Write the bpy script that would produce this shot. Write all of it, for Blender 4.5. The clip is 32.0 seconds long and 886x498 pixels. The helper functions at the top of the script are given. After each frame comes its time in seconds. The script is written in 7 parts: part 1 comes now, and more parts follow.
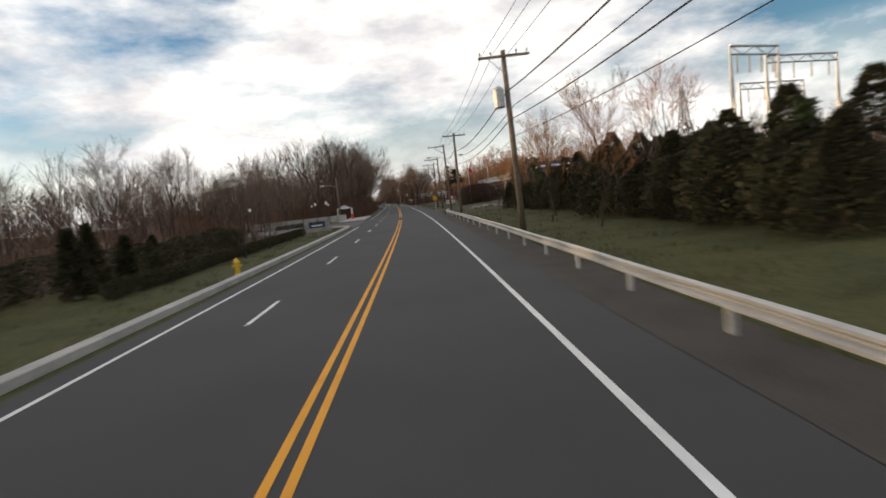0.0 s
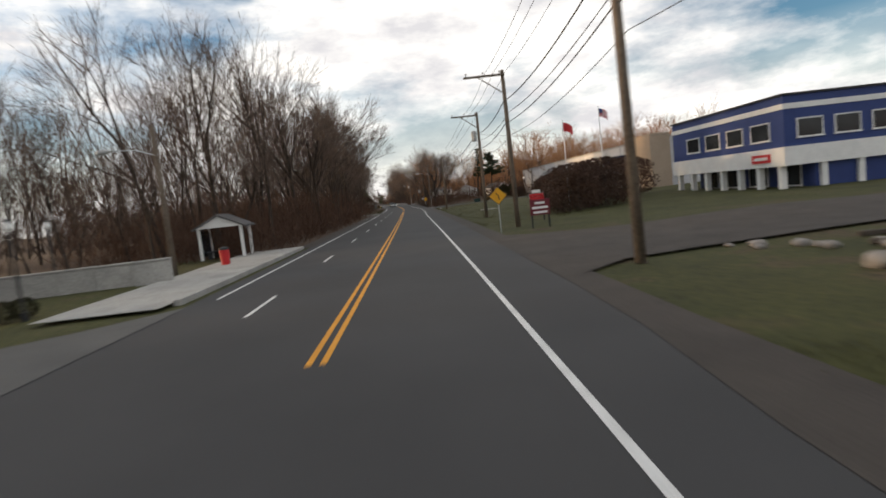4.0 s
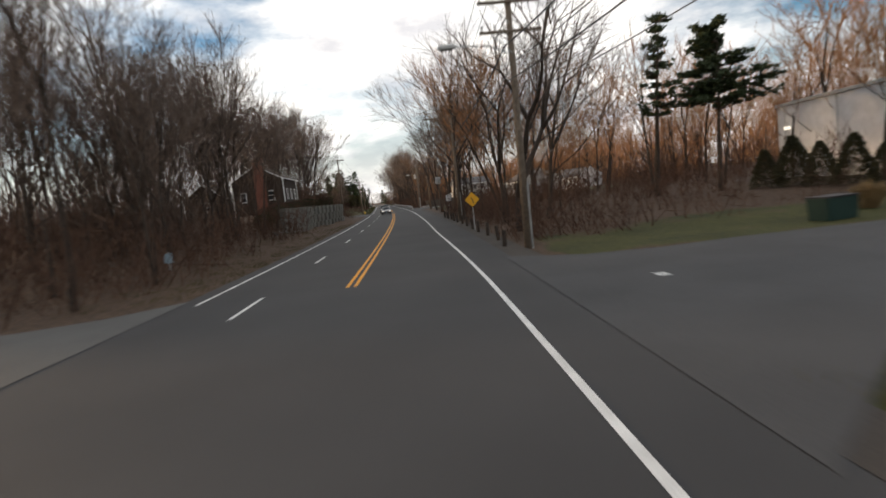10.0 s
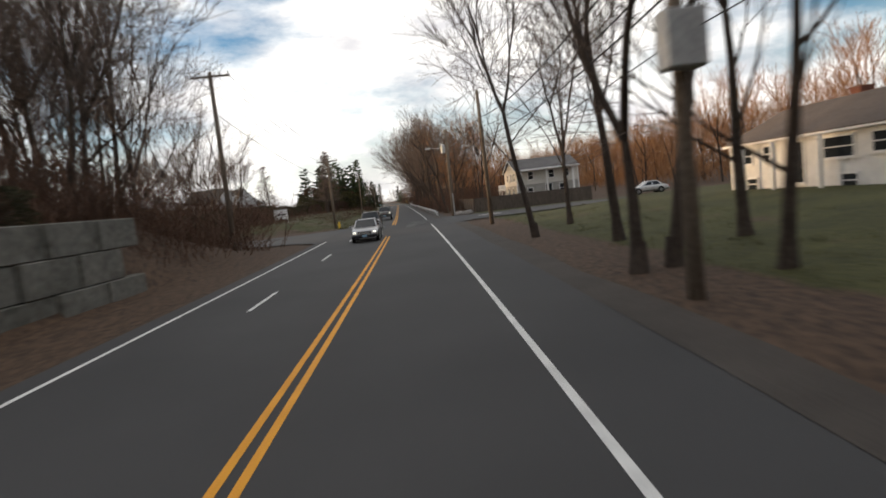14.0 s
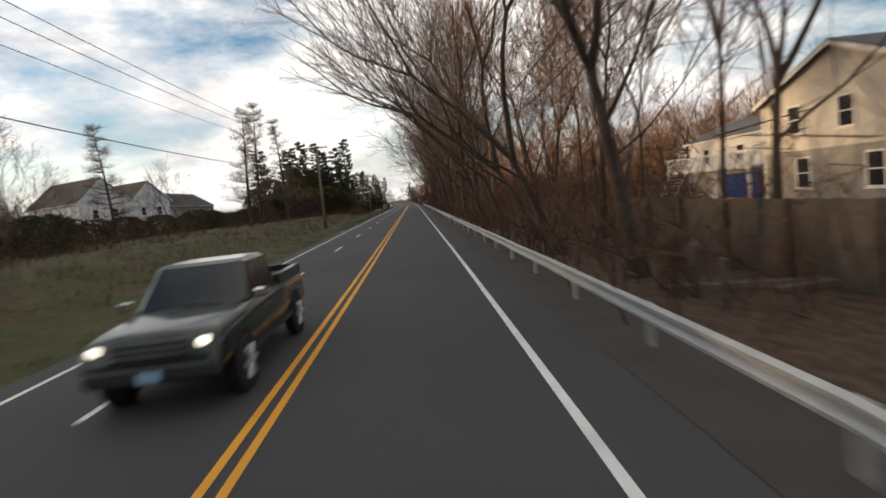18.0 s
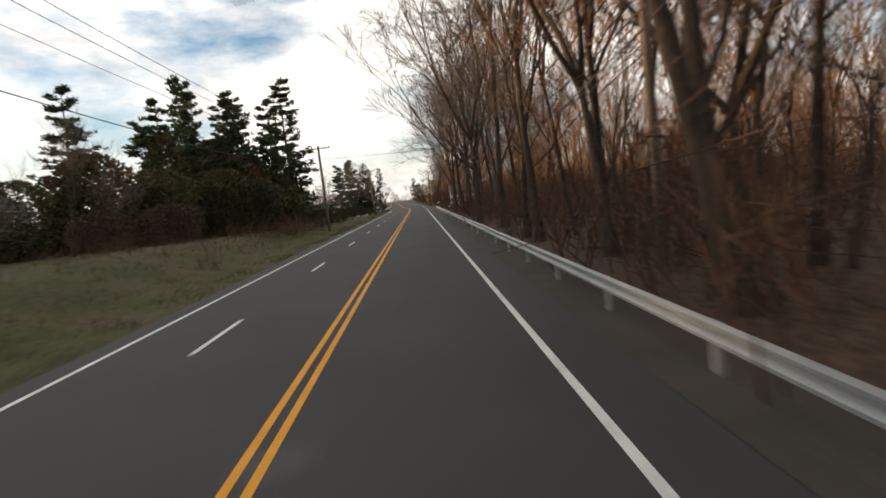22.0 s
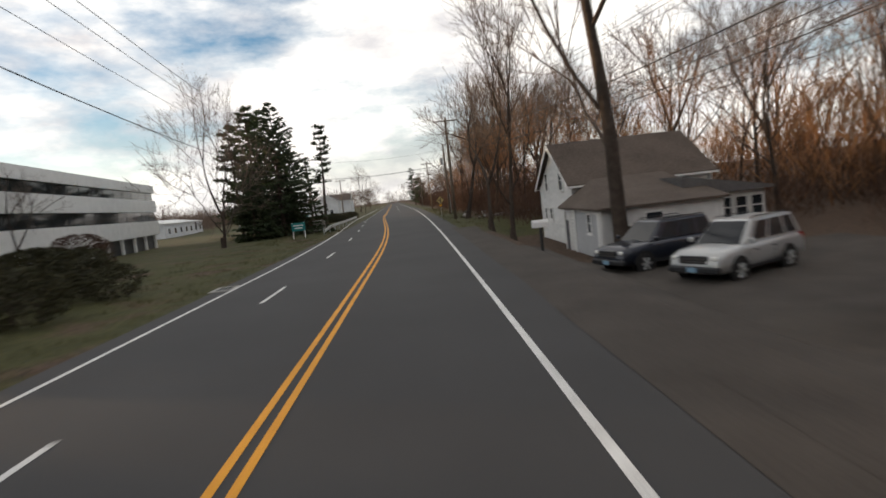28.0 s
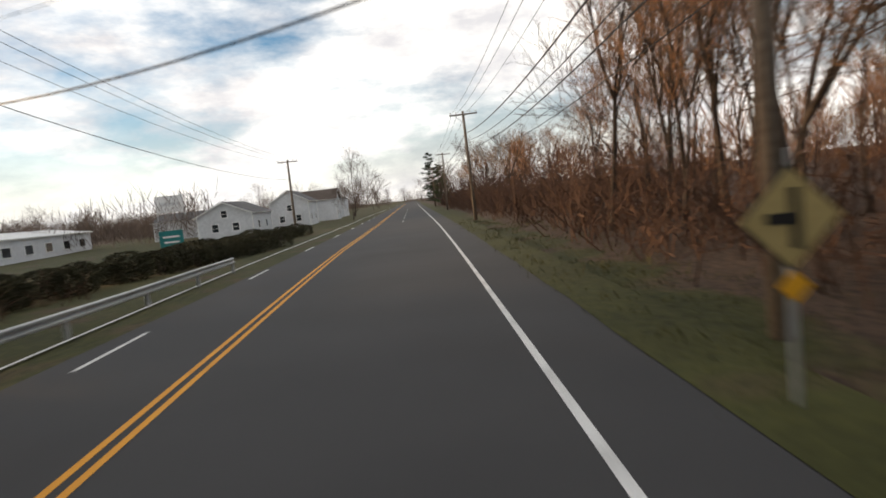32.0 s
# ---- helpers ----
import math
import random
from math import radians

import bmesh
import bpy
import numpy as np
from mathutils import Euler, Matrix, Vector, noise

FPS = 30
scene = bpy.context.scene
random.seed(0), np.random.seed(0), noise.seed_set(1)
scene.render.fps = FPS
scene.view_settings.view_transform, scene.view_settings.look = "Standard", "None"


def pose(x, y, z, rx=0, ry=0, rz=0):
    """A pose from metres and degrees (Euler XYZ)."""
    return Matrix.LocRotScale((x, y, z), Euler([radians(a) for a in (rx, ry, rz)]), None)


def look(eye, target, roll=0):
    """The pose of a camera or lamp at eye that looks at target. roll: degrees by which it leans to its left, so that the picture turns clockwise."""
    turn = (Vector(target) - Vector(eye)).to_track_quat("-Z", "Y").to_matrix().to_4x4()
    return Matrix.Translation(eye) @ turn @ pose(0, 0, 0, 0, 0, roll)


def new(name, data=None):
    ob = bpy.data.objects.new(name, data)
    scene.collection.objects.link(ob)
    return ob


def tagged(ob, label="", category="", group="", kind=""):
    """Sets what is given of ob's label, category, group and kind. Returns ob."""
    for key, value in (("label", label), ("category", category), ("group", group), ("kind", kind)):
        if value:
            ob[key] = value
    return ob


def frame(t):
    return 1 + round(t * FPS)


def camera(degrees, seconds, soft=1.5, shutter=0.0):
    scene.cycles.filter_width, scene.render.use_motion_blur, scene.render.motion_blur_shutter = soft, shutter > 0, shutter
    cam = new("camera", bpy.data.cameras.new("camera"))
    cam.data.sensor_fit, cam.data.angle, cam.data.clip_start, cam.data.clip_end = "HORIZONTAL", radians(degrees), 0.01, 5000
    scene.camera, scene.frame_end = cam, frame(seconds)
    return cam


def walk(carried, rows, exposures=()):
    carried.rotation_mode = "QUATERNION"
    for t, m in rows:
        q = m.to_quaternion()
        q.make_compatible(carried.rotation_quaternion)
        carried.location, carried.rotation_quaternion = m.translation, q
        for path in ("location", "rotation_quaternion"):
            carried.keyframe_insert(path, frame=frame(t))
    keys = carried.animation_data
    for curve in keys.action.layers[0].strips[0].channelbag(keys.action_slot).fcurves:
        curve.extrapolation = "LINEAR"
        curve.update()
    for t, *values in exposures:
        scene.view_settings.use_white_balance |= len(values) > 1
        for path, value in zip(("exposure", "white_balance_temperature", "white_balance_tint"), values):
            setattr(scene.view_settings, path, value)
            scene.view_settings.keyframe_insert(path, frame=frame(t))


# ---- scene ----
# ---- road model: everything is placed by station s (metres along the road) and offset u (to the right) ----
BENDS = ((-60, 80, 1 / 2800), (80, 180, 1 / 8000), (180, 260, 1 / 1900), (260, 340, 1 / 3300), (490, 620, 1 / 3000))
STATION = np.arange(-600, 3000, 1.0)
BEND = np.zeros_like(STATION)
for first, last, k in BENDS:
    BEND[(STATION >= first) & (STATION < last)] = k
HEADING = np.cumsum(BEND)
HEADING -= HEADING[600]
LINE_X, LINE_Y = np.cumsum(-np.sin(HEADING)), np.cumsum(np.cos(HEADING))
LINE_X -= LINE_X[600]
LINE_Y -= LINE_Y[600]


def heading(s):
    return float(np.interp(s, STATION, HEADING))


def at(s, u, z=0.0):
    h = heading(s)
    return Vector((float(np.interp(s, STATION, LINE_X)) + u * math.cos(h), float(np.interp(s, STATION, LINE_Y)) + u * math.sin(h), z))


# ---- the camera, in the cab of a lorry at 40 mph ----
EYE, TILT, SIDE, LEAN = 2.43, 0.094, 0.034, -6.5
DRIVE = ((0, -12.9, 1.55), (1, 5.1, 1.6), (2, 23.2, 1.65), (3, 41.0, 1.76), (4, 59.2, 1.9), (5.5, 87.0, 2.12), (6, 96.3, 2.18),
         (7, 114.6, 2.22), (8, 132.9, 2.26), (9, 151.0, 2.3), (10, 169.0, 2.28), (11, 187.3, 2.2), (12, 205.5, 2.14), (13, 223.5, 2.08),
         (14, 241.2, 2.04), (15.5, 266.8, 2.14), (17, 292.0, 2.26), (18, 309.5, 2.16), (19, 327.0, 2.06), (20, 344.5, 1.96),
         (21, 362.1, 1.94), (22, 379.5, 1.93), (23, 396.8, 1.96), (24, 414.4, 2.04), (25, 432.0, 2.12), (26.3, 454.2, 2.12),
         (27.5, 475.0, 2.1), (28, 483.9, 2.07), (29, 501.2, 2.08), (30, 517.9, 2.12), (31, 534.4, 2.17), (32, 550.4, 2.2))
rows = []
for t, s, u in DRIVE:
    eye = at(s, u, EYE)
    yaw = heading(s) - SIDE + 0.012 * min(max((t - 29) / 2, 0), 1)
    ahead = Vector((-math.sin(yaw) * math.cos(TILT), math.cos(yaw) * math.cos(TILT), -math.sin(TILT)))
    rows.append((t, look(eye, eye + ahead, LEAN)))
cam = camera(76.2, 32.0, soft=1.7, shutter=0.5)
walk(cam, rows, exposures=((0, 0.16, 6500, 10), (5, 0.22, 6500, 10), (9, 0.32, 6500, 10), (13, 0.42, 6520, 10), (16, 0.26, 6500, 10), (18, 0.26, 6620, 10), (20, 0.36, 6850, 10), (22, 0.46, 6880, 10), (24, 0.42, 6850, 10), (28, 0.28, 6600, 10), (32, 0.28, 6550, 10)))

# ---- sky and low evening sun from the left ----
SUN_UP, SUN_LEFT = radians(4.6), radians(74)
world = bpy.data.worlds.new("evening_sky")
scene.world = world
world.use_nodes = True
wn, wl = world.node_tree.nodes, world.node_tree.links
wn.clear()
w_out, w_back = wn.new("ShaderNodeOutputWorld"), wn.new("ShaderNodeBackground")
sky = wn.new("ShaderNodeTexSky")
sky.sky_type, sky.sun_disc, sky.sun_elevation, sky.sun_rotation = "NISHITA", False, SUN_UP, -SUN_LEFT
sky.dust_density, sky.air_density, sky.ozone_density = 0.3, 1.0, 3.0
w_pos, w_map = wn.new("ShaderNodeTexCoord"), wn.new("ShaderNodeMapping")
w_map.inputs["Scale"].default_value = (1.0, 1.0, 2.6)
wl.new(w_pos.outputs["Generated"], w_map.inputs["Vector"])
w_big, w_fine = wn.new("ShaderNodeTexNoise"), wn.new("ShaderNodeTexNoise")
w_big.inputs["Scale"].default_value, w_big.inputs["Detail"].default_value, w_big.inputs["Roughness"].default_value = 2.3, 8, 0.58
w_fine.inputs["Scale"].default_value, w_fine.inputs["Detail"].default_value, w_fine.inputs["Roughness"].default_value = 5.5, 8, 0.6
for n in (w_big, w_fine):
    wl.new(w_map.outputs[0], n.inputs["Vector"])
w_cover, w_shade = wn.new("ShaderNodeValToRGB"), wn.new("ShaderNodeValToRGB")
w_cover.color_ramp.elements[0].position, w_cover.color_ramp.elements[1].position = 0.38, 0.54
w_shade.color_ramp.elements[0].position, w_shade.color_ramp.elements[1].position = 0.36, 0.58
w_shade.color_ramp.elements[0].color, w_shade.color_ramp.elements[1].color = (0.77, 0.755, 0.77, 1), (1.23, 1.19, 1.13, 1)
wl.new(w_big.outputs["Fac"], w_cover.inputs[0])
wl.new(w_fine.outputs["Fac"], w_shade.inputs[0])
w_gain, w_mix = wn.new("ShaderNodeVectorMath"), wn.new("ShaderNodeMix")
w_gain.operation = "MULTIPLY"
w_gain.inputs[1].default_value = (0.22, 0.22, 0.215)
wl.new(sky.outputs[0], w_gain.inputs[0])
w_mix.data_type = "RGBA"
w_part, w_low, w_max = wn.new("ShaderNodeSeparateXYZ"), wn.new("ShaderNodeMapRange"), wn.new("ShaderNodeMath")
wl.new(w_pos.outputs["Generated"], w_part.inputs[0])
wl.new(w_part.outputs["Z"], w_low.inputs["Value"])
w_low.inputs["From Min"].default_value, w_low.inputs["From Max"].default_value = 0.02, 0.20
w_low.inputs["To Min"].default_value, w_low.inputs["To Max"].default_value = 0.95, 0.0
w_max.operation = "MAXIMUM"
wl.new(w_cover.outputs["Color"], w_max.inputs[0])
wl.new(w_low.outputs[0], w_max.inputs[1])
wl.new(w_max.outputs[0], w_mix.inputs["Factor"])
wl.new(w_gain.outputs[0], w_mix.inputs["A"])
wl.new(w_shade.outputs["Color"], w_mix.inputs["B"])
wl.new(w_mix.outputs["Result"], w_back.inputs["Color"])
wl.new(w_back.outputs[0], w_out.inputs["Surface"])
w_back.inputs["Strength"].default_value = 0.9

sun = new("sun", bpy.data.lights.new("sun", "SUN"))
sun.data.energy, sun.data.angle, sun.data.color = 5.0, radians(4), (1.0, 0.66, 0.36)
sun_from = Vector((-math.sin(SUN_LEFT) * math.cos(SUN_UP), math.cos(SUN_LEFT) * math.cos(SUN_UP), math.sin(SUN_UP)))
sun.matrix_world = look(Vector((0, 250, 60)) + sun_from * 50, (0, 250, 60))


# ---- materials ----
def mat(name, low, high, rough=0.8, grain=8.0, broad=0.6, bump=0.15, metal=0.0, depth=0.01, world_space=False, spec=0.3):
    """A surface whose colour wanders between two tones, by fine grain and broad stains."""
    m = bpy.data.materials.new(name)
    m.use_nodes = True
    n, l = m.node_tree.nodes, m.node_tree.links
    p = n["Principled BSDF"]
    p.inputs["Roughness"].default_value, p.inputs["Metallic"].default_value = rough, metal
    p.inputs["Specular IOR Level"].default_value = spec
    info = n.new("ShaderNodeObjectInfo")
    if world_space:
        where = n.new("ShaderNodeNewGeometry").outputs["Position"]
    else:
        shift = n.new("ShaderNodeVectorMath")
        shift.operation = "MULTIPLY_ADD"
        comb = n.new("ShaderNodeCombineXYZ")
        for a in "XYZ":
            l.new(info.outputs["Random"], comb.inputs[a])
        l.new(comb.outputs[0], shift.inputs[0])
        shift.inputs[1].default_value = (37, 53, 71)
        l.new(n.new("ShaderNodeTexCoord").outputs["Object"], shift.inputs[2])
        where = shift.outputs[0]
    fine, wide, both = n.new("ShaderNodeTexNoise"), n.new("ShaderNodeTexNoise"), n.new("ShaderNodeMath")
    fine.inputs["Scale"].default_value, fine.inputs["Detail"].default_value = grain, 5
    wide.inputs["Scale"].default_value, wide.inputs["Detail"].default_value = broad, 4
    l.new(where, fine.inputs["Vector"])
    l.new(where, wide.inputs["Vector"])
    both.operation = "MULTIPLY_ADD"
    both.inputs[1].default_value = 0.55
    half = n.new("ShaderNodeMath")
    half.operation = "MULTIPLY"
    half.inputs[1].default_value = 0.45
    l.new(wide.outputs["Fac"], half.inputs[0])
    l.new(fine.outputs["Fac"], both.inputs[0])
    l.new(half.outputs[0], both.inputs[2])
    ramp = n.new("ShaderNodeValToRGB")
    ramp.color_ramp.elements[0].position, ramp.color_ramp.elements[1].position = 0.33, 0.67
    ramp.color_ramp.elements[0].color, ramp.color_ramp.elements[1].color = (*low, 1), (*high, 1)
    l.new(both.outputs[0], ramp.inputs[0])
    l.new(ramp.outputs[0], p.inputs["Base Color"])
    if bump:
        b = n.new("ShaderNodeBump")
        b.inputs["Strength"].default_value, b.inputs["Distance"].default_value = bump, depth
        l.new(fine.outputs["Fac"], b.inputs["Height"])
        l.new(b.outputs[0], p.inputs["Normal"])
    return m


def plain(name, colour, rough=0.5, metal=0.0, glow=0.0):
    m = mat(name, [c * 0.86 for c in colour], [min(c * 1.1, 1) for c in colour], rough, 14, 1.2, 0.03, metal)
    if glow:
        p = m.node_tree.nodes["Principled BSDF"]
        p.inputs["Emission Color"].default_value, p.inputs["Emission Strength"].default_value = (*colour, 1), glow
    return m


ASPHALT = mat("asphalt", (0.034, 0.034, 0.035), (0.056, 0.0555, 0.056), 0.85, 60, 0.25, 0.25, depth=0.004, world_space=True)
SIDE_ASPHALT = mat("old_asphalt", (0.046, 0.046, 0.047), (0.074, 0.074, 0.075), 0.9, 30, 0.4, 0.3, world_space=True)
PALE_ASPHALT = mat("pale_worn_asphalt", (0.070, 0.069, 0.067), (0.115, 0.114, 0.110), 0.92, 30, 0.4, 0.3, world_space=True)
GRAVEL = mat("shoulder_gravel", (0.036, 0.031, 0.027), (0.074, 0.064, 0.055), 0.95, 22, 0.7, 0.6, world_space=True)
WHITE_LINE = mat("white_road_paint", (0.42, 0.42, 0.41), (0.80, 0.80, 0.78), 0.7, 40, 1.5, 0.1, world_space=True)
YELLOW_LINE = mat("yellow_road_paint", (0.52, 0.22, 0.015), (0.78, 0.36, 0.03), 0.7, 40, 1.5, 0.1, world_space=True)
CONCRETE = mat("concrete", (0.24, 0.235, 0.22), (0.44, 0.43, 0.40), 0.9, 12, 0.6, 0.25)
WALL_STONE = mat("weathered_concrete_block", (0.060, 0.060, 0.050), (0.190, 0.185, 0.165), 0.95, 5, 0.5, 0.6, depth=0.03)
GRASS_BLADE = mat("faded_grass_blades", (0.030, 0.033, 0.009), (0.092, 0.086, 0.030), 0.9, 3, 0.3, 0.0)
BARK = mat("grey_brown_bark", (0.028, 0.021, 0.0165), (0.074, 0.057, 0.045), 0.95, 7, 1.0, 0.7, depth=0.03)
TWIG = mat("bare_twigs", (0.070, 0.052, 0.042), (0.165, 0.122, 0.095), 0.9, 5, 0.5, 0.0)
# reddish bud colour with warm evening sunlight mixed in, for the right-hand woods
TWIG_SUN_TINT = mat("budding_twigs", (0.17, 0.085, 0.040), (0.34, 0.178, 0.082), 0.9, 3, 0.3, 0.0)
BRUSH = mat("dry_brush", (0.050, 0.029, 0.020), (0.125, 0.070, 0.045), 0.95, 4, 0.4, 0.0)
NEEDLE = mat("conifer_needles", (0.014, 0.024, 0.010), (0.044, 0.060, 0.022), 0.8, 3, 0.5, 0.0)
NEEDLE_PALE = mat("pine_needles", (0.022, 0.038, 0.014), (0.068, 0.092, 0.030), 0.8, 2, 0.4, 0.0)
CEDAR = mat("dark_cedar_leaves", (0.020, 0.022, 0.010), (0.060, 0.056, 0.026), 0.85, 3, 0.5, 0.0)
DRY_LEAF = mat("rusty_dry_leaves", (0.045, 0.026, 0.019), (0.10, 0.059, 0.040), 0.9, 2, 0.4, 0.0)
STRAW = mat("dry_straw_blades", (0.17, 0.115, 0.055), (0.33, 0.235, 0.12), 0.9, 3, 0.3, 0.0)
RUST_OAK = mat("brown_oak_leaves", (0.055, 0.032, 0.018), (0.150, 0.085, 0.042), 0.9, 2, 0.4, 0.0)
OLIVE_OAK = mat("olive_oak_leaves", (0.036, 0.036, 0.014), (0.115, 0.098, 0.036), 0.9, 2, 0.4, 0.0)
POLE_WOOD = mat("weathered_pole_wood", (0.090, 0.071, 0.054), (0.19, 0.152, 0.115), 0.9, 9, 0.7, 0.4)
STEEL = mat("galvanised_steel", (0.30, 0.31, 0.31), (0.50, 0.51, 0.50), 0.5, 9, 0.8, 0.08, metal=0.6)
DARK_METAL = plain("dark_painted_metal", (0.025, 0.026, 0.028), 0.5)
CABLE = plain("black_cable", (0.012, 0.012, 0.013), 0.6)
CERAMIC = plain("grey_ceramic", (0.35, 0.34, 0.32), 0.35)
GLASS = plain("dark_window_glass", (0.022, 0.026, 0.030), 0.06)
WHITE_TRIM = plain("white_trim_paint", (0.74, 0.74, 0.72), 0.55)
WHITE_SIDING = mat("white_clapboard_paint", (0.58, 0.58, 0.565), (0.76, 0.755, 0.735), 0.65, 3, 0.5, 0.1)
CREAM_SIDING = mat("cream_siding", (0.48, 0.465, 0.42), (0.64, 0.62, 0.565), 0.7, 3, 0.5, 0.1)
PALE_SIDING = mat("pale_grey_siding", (0.48, 0.49, 0.50), (0.64, 0.65, 0.66), 0.7, 3, 0.5, 0.1)
BROWN_SIDING = mat("dark_brown_siding", (0.030, 0.021, 0.016), (0.062, 0.044, 0.033), 0.85, 5, 0.5, 0.2)
BRICK_RED = mat("red_brown_brick", (0.12, 0.048, 0.034), (0.23, 0.10, 0.07), 0.9, 12, 1.0, 0.4)
ROOF_GREY = mat("grey_asphalt_shingle", (0.075, 0.072, 0.072), (0.145, 0.138, 0.135), 0.95, 9, 0.5, 0.4)
GREY_SHINGLE = mat("weathered_grey_siding", (0.13, 0.128, 0.12), (0.22, 0.215, 0.20), 0.85, 4, 0.5, 0.2)
ROOF_DARK = mat("dark_asphalt_shingle", (0.028, 0.027, 0.027), (0.058, 0.056, 0.055), 0.95, 9, 0.5, 0.4)
ROOF_BROWN = mat("brown_asphalt_shingle", (0.066, 0.051, 0.042), (0.125, 0.099, 0.081), 0.95, 9, 0.5, 0.4)
WAREHOUSE = mat("white_metal_cladding", (0.44, 0.445, 0.455), (0.60, 0.605, 0.62), 0.6, 1.5, 0.12, 0.08)
TAN_STUCCO = mat("tan_stucco", (0.30, 0.235, 0.175), (0.42, 0.335, 0.255), 0.9, 14, 0.4, 0.2)
BLUE_PANEL = plain("blue_cladding", (0.025, 0.048, 0.17), 0.5)
FENCE_WOOD = mat("weathered_board", (0.055, 0.045, 0.037), (0.12, 0.098, 0.08), 0.9, 8, 0.8, 0.35)
ROCK = mat("field_stone", (0.15, 0.14, 0.13), (0.34, 0.32, 0.30), 0.9, 5, 1.0, 0.5, depth=0.04)
SIGN_WHITE = plain("sign_white", (0.74, 0.74, 0.73), 0.5)
SIGN_YELLOW = plain("sign_yellow", (0.72, 0.36, 0.02), 0.5)
SIGN_OLD = plain("weathered_sign_yellow", (0.40, 0.31, 0.13), 0.6)
SIGN_BLACK = plain("sign_black", (0.015, 0.015, 0.015), 0.5)
SIGN_TEAL = plain("sign_teal", (0.02, 0.19, 0.19), 0.5)
SIGN_RED = plain("sign_red", (0.50, 0.025, 0.03), 0.5)
HYDRANT_YELLOW = plain("hydrant_yellow", (0.62, 0.40, 0.03), 0.5)
RUBBER = plain("tyre_rubber", (0.018, 0.018, 0.018), 0.85)
CHROME = plain("bright_metal", (0.62, 0.62, 0.62), 0.2, 1.0)
LAMP_GLASS = plain("headlamp_glass", (0.80, 0.80, 0.76), 0.15)
LAMP_ON = plain("lit_headlamp", (1.0, 0.93, 0.78), 0.2, glow=1.0)
PLATE_BLUE = plain("plate_blue", (0.22, 0.36, 0.48), 0.5)
LAMP_RED = plain("red_lamp_glass", (0.35, 0.015, 0.012), 0.2)


def ground_material():
    """Grass, dry leaf litter and bare soil, by broad noise and by how far the sheet lies from mown verges."""
    m = mat("grass_and_litter", (0.022, 0.024, 0.006), (0.070, 0.071, 0.018), 0.95, 5, 0.35, 0.7, depth=0.05, world_space=True)
    n, l = m.node_tree.nodes, m.node_tree.links
    kind = n.new("ShaderNodeAttribute")
    kind.attribute_name = "litter"
    litter, mix, patch = n.new("ShaderNodeValToRGB"), n.new("ShaderNodeMix"), n.new("ShaderNodeMath")
    litter.color_ramp.elements[0].position, litter.color_ramp.elements[1].position = 0.34, 0.66
    litter.color_ramp.elements[0].color, litter.color_ramp.elements[1].color = (0.031, 0.0195, 0.0125, 1), (0.096, 0.060, 0.037, 1)
    fine = [x for x in n if x.type == "TEX_NOISE"]
    l.new(fine[0].outputs["Fac"], litter.inputs[0])
    patch.operation = "MULTIPLY_ADD"
    l.new(fine[1].outputs["Fac"], patch.inputs[0])
    patch.inputs[1].default_value = 1.2
    l.new(kind.outputs["Fac"], patch.inputs[2])
    edge = n.new("ShaderNodeValToRGB")
    edge.color_ramp.elements[0].position, edge.color_ramp.elements[1].position = 0.80, 1.15
    edge.color_ramp.elements[1].position = 1.0
    l.new(patch.outputs[0], edge.inputs[0])
    mix.data_type = "RGBA"
    ramp = [x for x in n if x.type == "VALTORGB"][0]
    l.new(edge.outputs[0], mix.inputs["Factor"])
    l.new(ramp.outputs[0], mix.inputs["A"])
    l.new(litter.outputs[0], mix.inputs["B"])
    l.new(mix.outputs["Result"], n["Principled BSDF"].inputs["Base Color"])
    return m


GROUND = ground_material()


